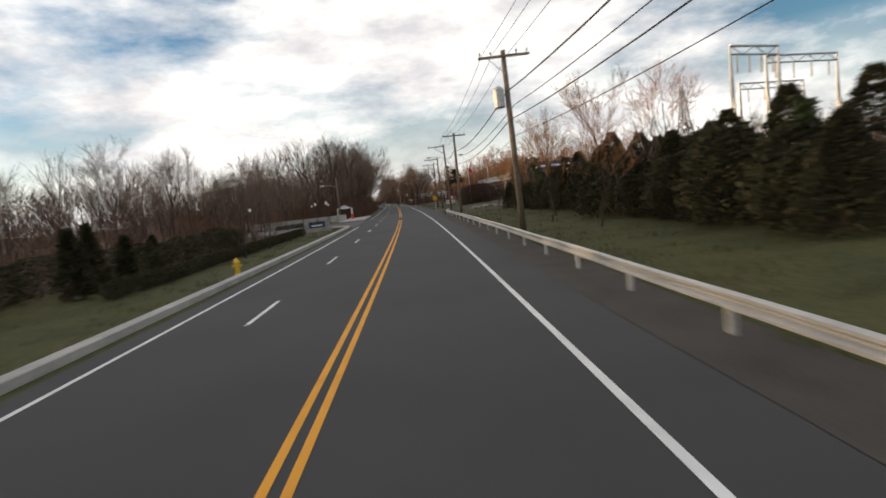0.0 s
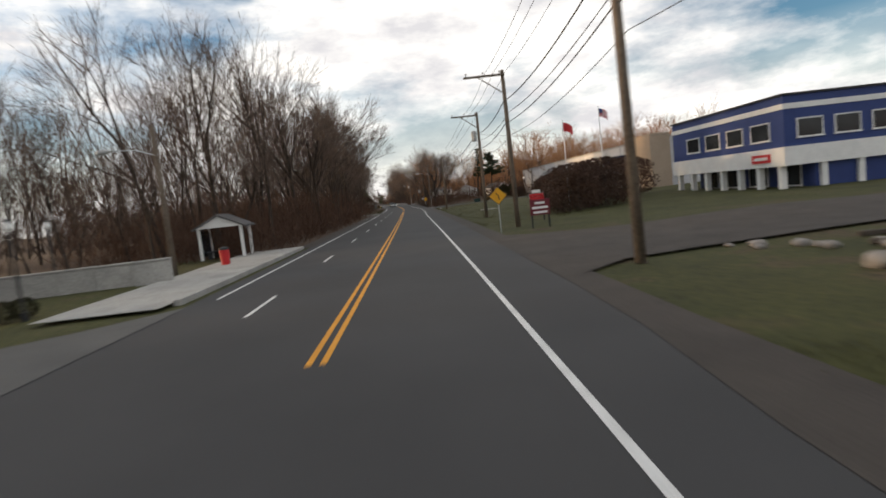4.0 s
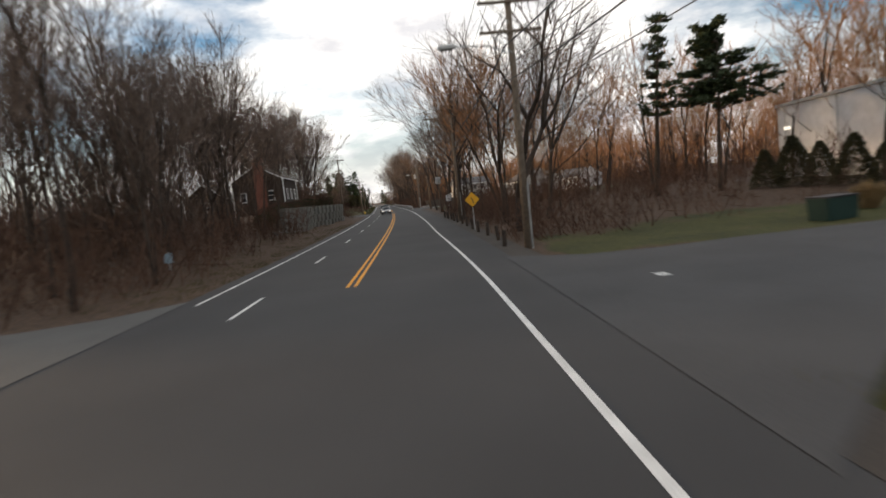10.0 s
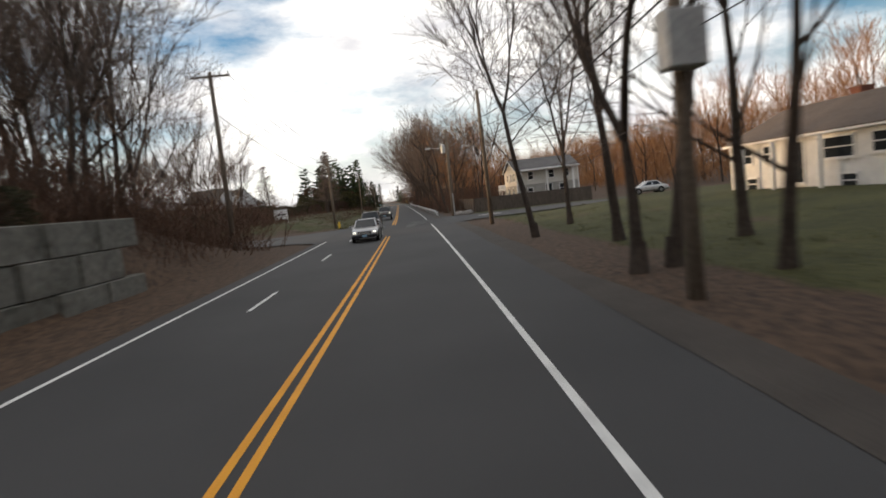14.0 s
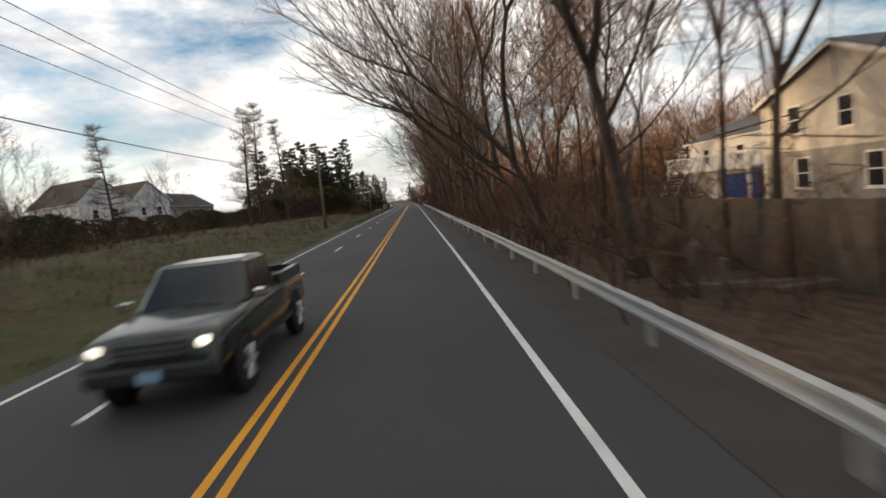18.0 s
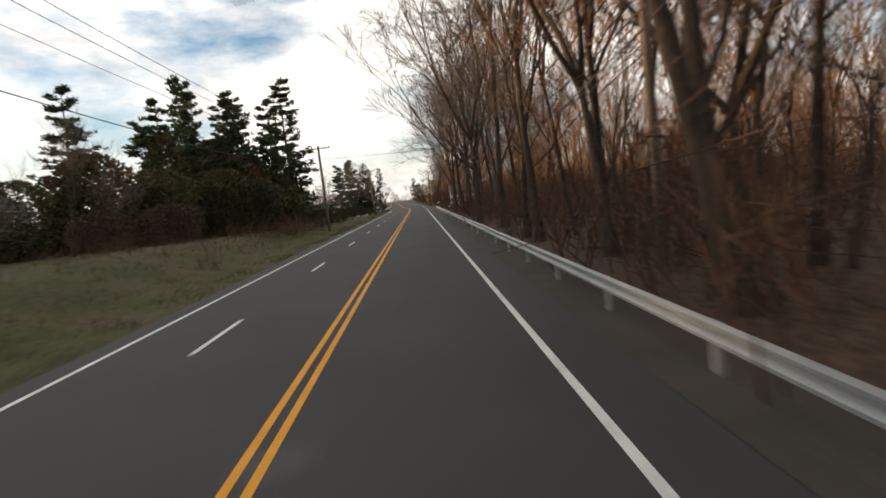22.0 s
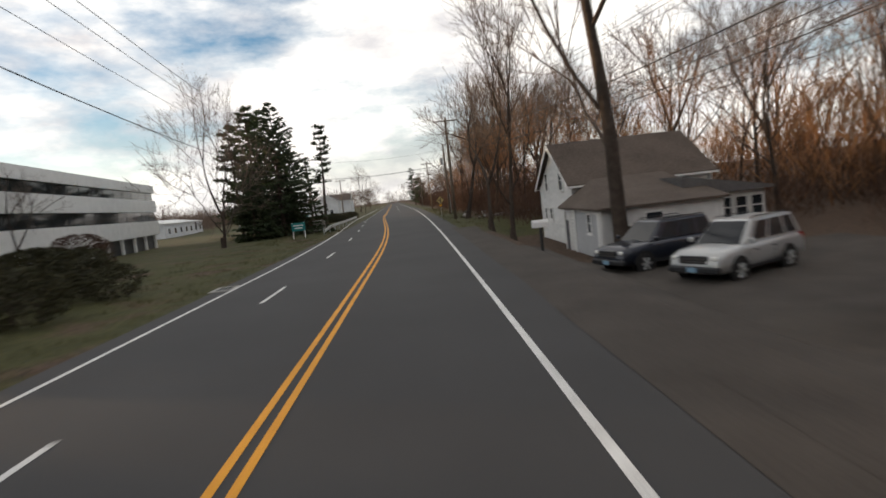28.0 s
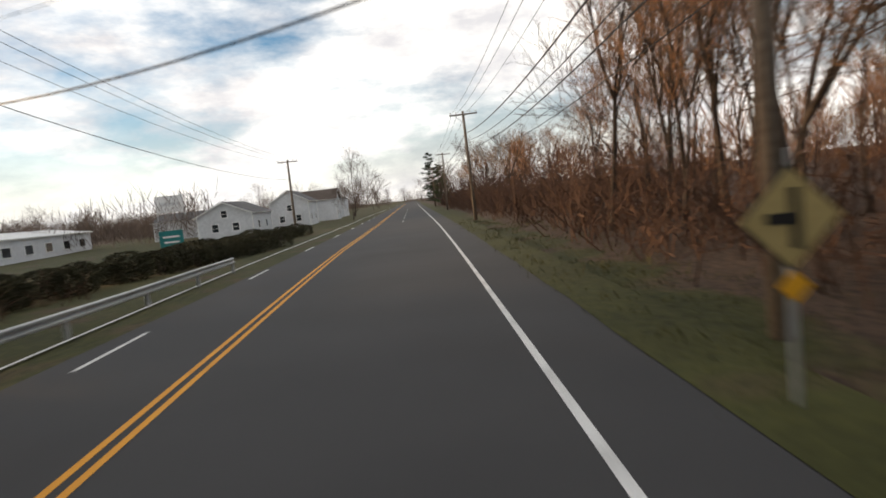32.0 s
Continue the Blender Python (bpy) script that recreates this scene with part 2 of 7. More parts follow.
# ---- mesh building ----
class Shape:
    """Vertices and faces gathered for one mesh."""

    def __init__(self):
        self.v, self.f = [], []

    def box(self, x, y, z, sx, sy, sz, turn=0.0, top=1.0):
        """A box with its centre at x, y and its foot at z; top narrows its upper face."""
        b, c, s = len(self.v), math.cos(turn), math.sin(turn)
        for k, h in ((1.0, z), (top, z + sz)):
            for a, d in ((-1, -1), (1, -1), (1, 1), (-1, 1)):
                px, py = a * sx / 2 * k, d * sy / 2 * k
                self.v.append((x + px * c - py * s, y + px * s + py * c, h))
        self.f += [(b + 3, b + 2, b + 1, b), (b + 4, b + 5, b + 6, b + 7)]
        self.f += [(b + i, b + (i + 1) % 4, b + 4 + (i + 1) % 4, b + 4 + i) for i in range(4)]
        return self

    def tube(self, points, radii, n=6, cap=True):
        base, last = len(self.v), None
        pts = [Vector(p) for p in points]
        for i, p in enumerate(pts):
            d = (pts[min(i + 1, len(pts) - 1)] - pts[max(i - 1, 0)])
            d = d.normalized() if d.length > 1e-9 else Vector((0, 0, 1))
            side = d.cross(Vector((0.31, 0.83, 0.46))).normalized()
            over, r = d.cross(side), radii[i]
            for k in range(n):
                a = 2 * math.pi * k / n
                self.v.append(tuple(p + r * (math.cos(a) * side + math.sin(a) * over)))
        for i in range(len(pts) - 1):
            o = base + i * n
            self.f += [(o + k, o + (k + 1) % n, o + n + (k + 1) % n, o + n + k) for k in range(n)]
        if cap:
            self.f += [tuple(base + k for k in reversed(range(n))), tuple(base + (len(pts) - 1) * n + k for k in range(n))]
        return self

    def poly(self, *points):
        b = len(self.v)
        self.v += [tuple(p) for p in points]
        self.f.append(tuple(range(b, b + len(points))))
        return self

    def prism(self, outline, y0, y1):
        """An outline of (x, z) drawn out along y from y0 to y1."""
        b, n = len(self.v), len(outline)
        self.v += [(x, y0, z) for x, z in outline] + [(x, y1, z) for x, z in outline]
        self.f += [tuple(b + k for k in range(n)), tuple(b + n + k for k in reversed(range(n)))]
        self.f += [(b + (k + 1) % n, b + k, b + n + k, b + n + (k + 1) % n) for k in range(n)]
        return self

    def disc(self, x, y, z, r, thick, n=16, axis="x"):
        ends = {"x": ((x - thick / 2, y, z), (x + thick / 2, y, z)), "y": ((x, y - thick / 2, z), (x, y + thick / 2, z)), "z": ((x, y, z), (x, y, z + thick))}
        return self.tube(ends[axis], (r, r), n)

    def join(self, other, m):
        b = len(self.v)
        self.v += [tuple(m @ Vector(p)) for p in other.v]
        self.f += [tuple(i + b for i in f) for f in other.f]
        return self


def mesh_of(name, shape, material, bevel=0.0, smooth=False):
    data = bpy.data.meshes.new(name)
    data.from_pydata(shape.v, [], shape.f)
    if bevel:
        bm = bmesh.new()
        bm.from_mesh(data)
        bmesh.ops.recalc_face_normals(bm, faces=bm.faces)
        bmesh.ops.bevel(bm, geom=[e for e in bm.edges if e.is_manifold and e.calc_face_angle(0) > 0.5], offset=bevel, segments=1, affect="EDGES", clamp_overlap=True)
        bm.to_mesh(data)
        bm.free()
    if smooth:
        data.shade_smooth()
    data.materials.append(material)
    return data


def part(name, shape, material, parent, label="", bevel=0.0, smooth=False):
    data = shape if isinstance(shape, bpy.types.Mesh) else mesh_of(name, shape, material, bevel, smooth)
    ob = new(name, data)
    ob.parent = parent
    if label:
        ob["label"] = label
    return ob


def thing(name, label, category, group="", kind=""):
    return tagged(new(name), label, category, group, kind)


def ease(x, a, b):
    k = min(max((x - a) / (b - a), 0.0), 1.0)
    return k * k * (3 - 2 * k)


LEFT_BANK = ((-600, 0.2), (45, 0.1), (55, 0.0), (100, 0.0), (110, 0.4), (160, 0.4), (168, 0.0), (190, 0.0), (200, 0.8), (226, 1.6), (238, 2.6), (270, 2.9),
             (281, 0.5), (286, 0.0), (302, 0.0), (312, 1.2), (380, 1.5), (430, 1.0), (470, 0.4), (530, 0.1), (600, -0.2), (3000, -0.2))
RIGHT_BANK = ((-600, 0.6), (60, 0.5), (78, 0.1), (100, 0.1), (116, 0.25), (132, 0.45), (160, 0.4), (176, 0.15), (190, 0.1), (205, 0.6), (245, 0.9), (285, 0.8),
              (294, 0.0), (306, 0.0), (320, -0.3), (470, -0.2), (486, -0.2), (496, -0.95), (522, -0.95), (534, 0.3), (545, 0.7), (3000, 0.8))
EDGE_L, EDGE_R = -5.3, 5.6


def level(s, u):
    """Height of the ground."""
    if u < 0:
        z = float(np.interp(s, *zip(*LEFT_BANK)))
        wall, foot = ease(s, 221, 228) * (1 - ease(s, 261, 266)), 9.9 - 1.7 * ease(s, 236, 262)
        near = ease(-u, 6.3, 13.5) * (1 - wall) + wall * (0.10 * ease(-u, 6, foot - 0.5) + 0.90 * ease(-u, foot, foot + 1.1))
        far = 3.0 * ease(-u, 90, 220)
    else:
        z = float(np.interp(s, *zip(*RIGHT_BANK)))
        yard = ease(s, 486, 492) * (1 - ease(s, 524, 532))
        near = ease(u, 6.8, 22) * (1 - yard) + ease(u, 6.2, 8.6) * yard
        woods = ease(s, 170, 240) * (1 - 0.6 * ease(s, 560, 720))
        far = (1.2 + 1.0 * woods) * ease(u, 34, 110)
    far += 1.8 * noise.noise(Vector((s * 0.03, u * 0.03, 1.7))) * ease(abs(u), 45, 80)
    bump = 0.12 * noise.noise(Vector((s * 0.13, u * 0.13, 0.3))) * ease(abs(u), 7.5, 12)
    return z * near + far + bump - 0.05


def place(s, u, z=None, turn=0.0):
    """The pose of a thing that stands at s, u and faces along the road; turn: degrees to the left."""
    h = heading(s) + radians(turn)
    return Matrix.LocRotScale(at(s, u, level(s, u) if z is None else z), Euler((0, 0, h)), None)


def put(ob, s, u, z=None, turn=0.0):
    ob.matrix_basis = place(s, u, z, turn)
    return ob


# ---- ground, road, markings ----
def strip(name, material, s0, s1, u0, u1, z, step=4.0, kind="structure", label="", category="", parent=None, edges=None):
    """A band along the road; u0 and u1 may be functions of s."""
    shape, n = Shape(), max(1, round((s1 - s0) / step))
    for i in range(n + 1):
        s = s0 + (s1 - s0) * i / n
        a, b = (q(s) if callable(q) else q for q in (u0, u1))
        shape.v += [tuple(at(s, a, z)), tuple(at(s, b, z))]
    shape.f = [(2 * i, 2 * i + 1, 2 * i + 3, 2 * i + 2) for i in range(n)]
    if parent:
        return part(name, shape, material, parent)
    return tagged(new(name, mesh_of(name, shape, material)), label, category, kind=kind)


def widen(s):
    """How far the centre line swings to the left for the turning lane."""
    return -2.6 * ease(s, 508, 588)


def litter_at(s, u):
    """0 on mown grass, 1 in the woods."""
    if u > 0:
        lawn = max(1 - ease(s, 58, 70) if u < 9.5 else 0, ease(s, 86, 92) * (1 - ease(s, 176, 182)) if u < 45 else 0, ease(s, 243, 250) * (1 - ease(s, 306, 312)) if 9.5 < u < 40 else 0,
                   0.75 * ease(s, 524, 530) if u < 8.5 else 0, 0.8 * ease(s, 518, 523) * (1 - ease(s, 533, 539)) if u < 17 else 0, ease(s, 185, 188) * (1 - ease(s, 193, 197)) if u > 7.5 else 0, (1 - ease(s, 50, 62)) if u < 19 else 0, 0.85 * ease(s, 56, 62) * (1 - ease(s, 90, 96)) if u < 30 else 0)
    else:
        lawn = max((1 - ease(s, 96, 102)) if u > -16 else 0, 0.78 * ease(s, 302, 308) if u > -95 else 0)
    return 0.62 - 0.55 * lawn


us = sorted({*np.arange(-30, -5.2, 1.0).round(2), -5.3, -4.0, 0.0, 4.4, *np.arange(5.6, 30, 1.0).round(2), *(-1500, -900, -500, -300, -200, -140, -100, -75, -60, -50, -42, -35),
             *(35, 42, 50, 60, 75, 100, 140, 200, 300, 500, 900, 1500)})
ss = [*range(-500, -60, 40), *np.arange(-60, 720, 2.5), *range(720, 1000, 20), *range(1000, 2700, 100)]
gv, litter = [], []
for s in ss:
    for u in us:
        gv.append(tuple(at(s, u, level(s, u) if not EDGE_L - 0.1 < u < EDGE_R else -0.06)))
        litter.append(litter_at(s, u))
w = len(us)
gf = [(i * w + j, i * w + j + 1, i * w + w + j + 1, i * w + w + j) for i in range(len(ss) - 1) for j in range(w - 1)]
data = bpy.data.meshes.new("ground")
data.from_pydata(gv, [], gf)
data.attributes.new("litter", "FLOAT", "POINT").data.foreach_set("value", litter)
data.materials.append(GROUND)
data.shade_smooth()
tagged(new("ground", data), "rough grass verges and brown leaf litter beside the road", "ground", kind="structure")

road = strip("road", ASPHALT, -400, 1600, -5.3, 5.6, 0.0, label="dark grey asphalt two-way road with worn markings", category="road")


def white_at(s):
    """The right-hand edge line swings out past the warehouse drive."""
    return 3.55 + 0.42 * ease(s, 132, 164) * (1 - ease(s, 182, 212))



def gaps(pieces, s0, s1):
    out, s = [], s0
    for a, b in pieces:
        out.append((s, a))
        s = b
    return [*out, (s, s1)]


CROSS_L, CROSS_R = ((51, 77), (172, 186), (283, 302)), ((292, 303),)
for a, b in gaps(CROSS_R, -120, 900):
    strip("edge_line", WHITE_LINE, a, b, lambda s: white_at(s) - 0.06, lambda s: white_at(s) + 0.06, 0.006, parent=road)
for a, b in gaps(CROSS_L, -120, 900):
    strip("edge_line", WHITE_LINE, a, b, lambda s: -4.68 + widen(s), lambda s: -4.56 + widen(s), 0.006, parent=road)
for a, b in gaps(((57, 68), (173, 186), (281, 299)), -120, 900):
    for side in (-0.17, 0.07):
        strip("centre_line", YELLOW_LINE, a, b, lambda s: side + widen(s), lambda s: side + 0.11 + widen(s), 0.006, parent=road)
for k in range(-8, 60):
    strip("lane_dash", WHITE_LINE, 12.19 * k, 12.19 * k + 3.05, lambda s: -2.69 + widen(s), lambda s: -2.57 + widen(s), 0.006, step=1.6, parent=road)
for k in range(50, 62):
    strip("lane_dash", WHITE_LINE, 12.19 * k + 4, 12.19 * k + 7, 0.1, 0.22, 0.006, step=1.6, parent=road)

# ---- plants ----
def ways(rng, az, up):
    return Vector((math.cos(az) * math.cos(up), math.sin(az) * math.cos(up), math.sin(up)))


def bough(shape, rng, start, way, length, r0, r1, points, n, sag=0.0, wander=0.25):
    """A tapered, wandering branch. Returns its points."""
    p, d, out = Vector(start), Vector(way).normalized(), [Vector(start)]
    for i in range(points - 1):
        d = (d + Vector((rng.uniform(-1, 1), rng.uniform(-1, 1), rng.uniform(-1, 1) + sag)) * wander).normalized()
        p = p + d * length / (points - 1)
        out.append(p.copy())
    shape.tube(out, [r0 + (r1 - r0) * i / (points - 1) for i in range(points)], n, cap=False)
    return out


def crown_tree(seed, high, girth, clear, wide, leader=False, dense=1.0, twig_r=0.011, lite=False):
    """A bare deciduous tree: trunk, limbs and boughs that part again and again, and the fine twigs apart. clear: share of the height below the crown."""
    rng = random.Random(seed)
    wood, fine = Shape(), Shape()
    crown, last = high * (1 - clear), 3 if lite else 4

    def limb(p, d, length, r, lv):
        out = wood if lv < last - 1 else fine
        pts = bough(out, rng, p, d, length, r, max(r * 0.5, twig_r), (6, 5, 4, 3, 2)[lv] - (1 if lite and lv < 3 else 0), (8, 6, 5, 4, 3)[lv] if not lite else (5, 4, 3, 3)[lv],
                    sag=0.22, wander=(0.05, 0.15, 0.2, 0.24, 0.28)[lv])
        way, m = (pts[-1] - pts[-2]).normalized(), len(pts) - 1
        if lv == last:
            for _ in range(int((8 if lite else 6) * dense)):
                here = pts[0].lerp(pts[-1], rng.uniform(0.1, 1))
                d2 = way + Vector((rng.uniform(-1, 1), rng.uniform(-1, 1), rng.uniform(-0.5, 1.1))) * 0.9
                blade(fine, here, d2.normalized() * crown * rng.uniform(0.05, 0.12), twig_r * 0.85, rng)
            return
        az = rng.uniform(0, 6.28)
        tips = 2 if rng.random() < 0.6 else 3
        sides = rng.choice((1, 2, 2)) if lv else (3 if leader else rng.choice((0, 1)))
        for k in range(tips + sides):
            if k < tips:
                here, bend, thick = pts[-1], (0.14 if k == 0 and leader and lv < 2 else rng.uniform(0.28, 0.75) * wide), rng.uniform(0.6, 0.85)
            else:
                g = rng.uniform(0.35, 0.95)
                i = min(int(g * m), m - 1)
                here, bend, thick = pts[i].lerp(pts[i + 1], g * m - i), rng.uniform(0.6, 1.15) * wide, rng.uniform(0.35, 0.55)
            az += 2.4 + rng.uniform(-0.5, 0.5)
            side = way.orthogonal().normalized()
            side = side * math.cos(az) + way.cross(side) * math.sin(az)
            d2 = way * math.cos(bend) + side * math.sin(bend) + Vector((0, 0, 0.10))
            limb(here, d2, crown * (0.42, 0.32, 0.21, 0.15)[lv] * rng.uniform(0.65, 1.15) * (1.25 if lite and lv == 2 else 1), max(r * 0.5 * thick * (1.55 if k < tips else 1.2), twig_r * 1.3), lv + 1)

    if not lite:
        wood.tube([(0, 0, -0.4), (0, 0, 0.12), (0, 0, 0.8)], [girth * 1.65, girth * 1.3, girth * 1.0], 9, cap=False)
    limb(Vector((0, 0, -0.3)), Vector((rng.uniform(-0.1, 0.1), rng.uniform(-0.1, 0.1), 1)), high * clear, girth, 0)
    return wood, fine


def blade(shape, p, way, wide, rng):
    way = Vector(way)
    side = way.cross(Vector((rng.uniform(-1, 1), rng.uniform(-1, 1), rng.uniform(-1, 1)))).normalized() * wide
    p = Vector(p)
    shape.poly(p, p + way * 0.5 + side, p + way, p + way * 0.5 - side)


def spruce(seed, high, wide, dense=1.0):
    rng = random.Random(seed)
    wood, leaf = Shape(), Shape()
    wood.tube([(0, 0, -0.3), (0, 0, high * 0.5), (0, 0, high)], [high * 0.017, high * 0.010, 0.02], 8, cap=False)
    z = high * 0.05
    while z < high * 0.985:
        q = z / high
        reach = wide * (1 - q) ** 0.8 * rng.uniform(0.8, 1.08) + 0.18
        for k in range(8 if q < 0.8 else 5):
            a = rng.uniform(0, 6.28)
            r = reach * rng.uniform(0.72, 1.12)
            up = -0.32 * (1 - q) + 0.35 * q
            tip = Vector((math.cos(a) * r, math.sin(a) * r, z + r * up + 0.10 * r))
            mid = Vector((math.cos(a) * r * 0.55, math.sin(a) * r * 0.55, z + r * up * 0.75))
            wood.tube([(0, 0, z), mid, tip], [0.05 * (1 - q) + 0.012, 0.02, 0.006], 3, cap=False)
            for j in range(int((9 + 13 * r / wide) * dense)):
                g = rng.uniform(0.15, 1.0)
                p = Vector((0, 0, z)).lerp(mid, g / 0.55) if g < 0.55 else mid.lerp(tip, (g - 0.55) / 0.45)
                turn = a + rng.choice((-1, 1)) * rng.uniform(0.5, 1.2)
                blade(leaf, p, Vector((math.cos(turn), math.sin(turn), rng.uniform(-0.75, 0.1))) * rng.uniform(0.3, 0.55) * (0.7 + 0.5 * (1 - q)), 0.10, rng)
        z += high * 0.028 * rng.uniform(0.8, 1.2)
    return wood, leaf


def white_pine(seed, high, wide, low=0.3, clumps=8, leafy=0.09):
    rng = random.Random(seed)
    wood, leaf = Shape(), Shape()
    spine = bough(wood, rng, (0, 0, -0.3), (0.02, 0, 1), high, high * 0.017, 0.02, 9, 8, sag=0.4, wander=0.04)
    z = low
    while z < 0.99:
        i = min(int(z * 8), 7)
        here = spine[i].lerp(spine[i + 1], z * 8 - i)
        for k in range(rng.randint(3, 5)):
            a, r = rng.uniform(0, 6.28), wide * (1.05 - 0.85 * z) * rng.uniform(0.5, 1.15) + 0.2
            limb = bough(wood, rng, here, ways(rng, a, rng.uniform(-0.05, 0.35)), r, 0.045, 0.012, 5, 4, sag=0.25, wander=0.15)
            for j in range(clumps):
                g = rng.uniform(0.35, 1.0)
                n = min(int(g * 4), 3)
                p = limb[n].lerp(limb[n + 1], g * 4 - n) + Vector((rng.uniform(-1, 1), rng.uniform(-1, 1), rng.uniform(-0.2, 0.5))) * 0.28 * r ** 0.5
                for _ in range(7):
                    blade(leaf, p, Vector((rng.uniform(-1, 1), rng.uniform(-1, 1), rng.uniform(-0.3, 1))) * rng.uniform(0.25, 0.5) * (1 if leafy > 0.05 else 1.7), leafy, rng)
        z += rng.uniform(0.035, 0.06)
    return wood, leaf


def shrub(seed, high, wide, blades, stems=7, pointed=0.0, size=0.2):
    """A dense evergreen or leafy bush: stems inside, leaves over an uneven outline."""
    rng = random.Random(seed)
    wood, leaf = Shape(), Shape()
    for k in range(stems):
        bough(wood, rng, (rng.uniform(-0.15, 0.15) * wide, rng.uniform(-0.15, 0.15) * wide, -0.1), ways(rng, rng.uniform(0, 6.28), rng.uniform(0.9, 1.45)), high * 0.8, 0.035, 0.01, 4, 4)
    lumps = [(rng.uniform(0, 6.28), rng.uniform(0.08, 0.95), rng.uniform(0.8, 1.2)) for _ in range(14)]
    for k in range(blades):
        q, a = rng.random() ** 0.9, rng.uniform(0, 6.28)
        shell = wide * 0.5 * (max(1 - q, 0.02) ** 0.62 if pointed else math.sqrt(max(1 - (2 * q - 0.9) ** 2 / 1.25, 0.05)))
        for la, lq, lk in lumps:
            if abs((a - la + 3.14) % 6.28 - 3.14) < 0.6 and abs(q - lq) < 0.14:
                shell *= lk
        r = shell * rng.uniform(0.55, 1.05)
        d = Vector((math.cos(a) * 0.8 + rng.uniform(-0.6, 0.6), math.sin(a) * 0.8 + rng.uniform(-0.6, 0.6), rng.uniform(-0.2, 1.1)))
        blade(leaf, (math.cos(a) * r, math.sin(a) * r, 0.05 + q * high * 0.97), d.normalized() * size * rng.uniform(0.6, 1.3), size * 0.28, rng)
    return wood, leaf


def thicket(seed, high, stems=6, wide=1.2, thin=0.017):
    """A clump of bare, arching brambles and saplings."""
    rng, out = random.Random(seed), Shape()
    for _ in range(stems):
        p = Vector((rng.uniform(-1, 1) * wide, rng.uniform(-1, 1) * wide, -0.1))
        h = high * rng.uniform(0.45, 1.1)
        stem = bough(out, rng, p, ways(rng, rng.uniform(0, 6.28), rng.uniform(0.9, 1.5)), h, thin * 1.4, thin * 0.6, 3, 3, sag=-0.05, wander=0.25)
        for _ in range(3):
            bough(out, rng, stem[rng.randint(0, 1)].lerp(stem[2], rng.random()), Vector((rng.uniform(-1, 1), rng.uniform(-1, 1), rng.uniform(0, 1.2))), h * rng.uniform(0.25, 0.5), thin, thin * 0.5, 2, 3, wander=0.3)
    return out


def kinds_of(make, wood_mat, leaf_mat, wood_name="trunk", leaf_name="crown"):
    """Meshes for a plant: its trunk and its crown."""
    wood, leaf = make
    return mesh_of(wood_name, wood, wood_mat, smooth=True), mesh_of(leaf_name, leaf, leaf_mat)


TREES = [kinds_of(crown_tree(11 + k, *spec, dense=0.7), BARK, TWIG) for k, spec in enumerate((
    (16, 0.20, 0.34, 0.80, True), (17.5, 0.22, 0.40, 0.75, True), (14.5, 0.16, 0.30, 0.85, True), (17, 0.19, 0.44, 0.78, True), (15, 0.24, 0.26, 0.95, False),
    (18.5, 0.21, 0.42, 0.72, True)))]
FORKED = [kinds_of(crown_tree(31 + k, *spec, dense=0.8), BARK, TWIG) for k, spec in enumerate((
    (17, 0.22, 0.26, 0.72), (18, 0.24, 0.32, 0.66), (15, 0.20, 0.25, 0.78), (15, 0.38, 0.16, 1.0)))]
SLIM = [kinds_of(crown_tree(51 + k, *spec), BARK, TWIG_SUN_TINT) for k, spec in enumerate((
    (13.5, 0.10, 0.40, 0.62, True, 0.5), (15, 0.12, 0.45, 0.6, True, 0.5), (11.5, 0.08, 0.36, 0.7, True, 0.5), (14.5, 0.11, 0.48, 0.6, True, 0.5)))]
YOUNG = [kinds_of(crown_tree(61 + k, *spec), BARK, TWIG) for k, spec in enumerate(((10, 0.13, 0.2, 0.85, True), (12, 0.17, 0.22, 0.85, True)))]
SPRUCES = [kinds_of(spruce(71 + k, *spec, dense=1.9), BARK, NEEDLE) for k, spec in enumerate(((14.5, 5.4), (12, 4.2), (9, 3.2)))]
PINES = [kinds_of(white_pine(81 + k, *spec), BARK, NEEDLE_PALE if k in (1, 2) else NEEDLE) for k, spec in enumerate(((16, 4.6, 0.10, 14), (18, 4.4, 0.14, 14), (13, 4.4, 0.05, 14), (15, 2.4, 0.45, 6), (13, 6.2, 0.50, 30)))]
CEDARS = [kinds_of(shrub(91 + k, *spec), BARK, CEDAR, "stem", "foliage") for k, spec in enumerate(((6.2, 5.0, 4800, 7, 1, 0.30), (6.8, 4.4, 4600, 7, 1, 0.30), (5.2, 4.6, 4200, 7, 0, 0.30)))]
ARBOR = [kinds_of(shrub(101 + k, *spec), BARK, CEDAR, "stem", "foliage") for k, spec in enumerate(((3.2, 1.1, 3000, 4, 1, 0.20), (2.4, 1.0, 2400, 4, 1, 0.20)))]
BUSHES = [kinds_of(shrub(111 + k, *spec), BARK, m, "stem", "foliage") for k, (spec, m) in enumerate((
    ((1.6, 2.6, 2200, 7, 0, 0.15), CEDAR), ((0.9, 1.0, 900, 5, 0, 0.11), CEDAR), ((2.6, 4.0, 4200, 12, 0, 0.14), DRY_LEAF), ((1.8, 3.0, 2400, 8, 0, 0.15), CEDAR)))]

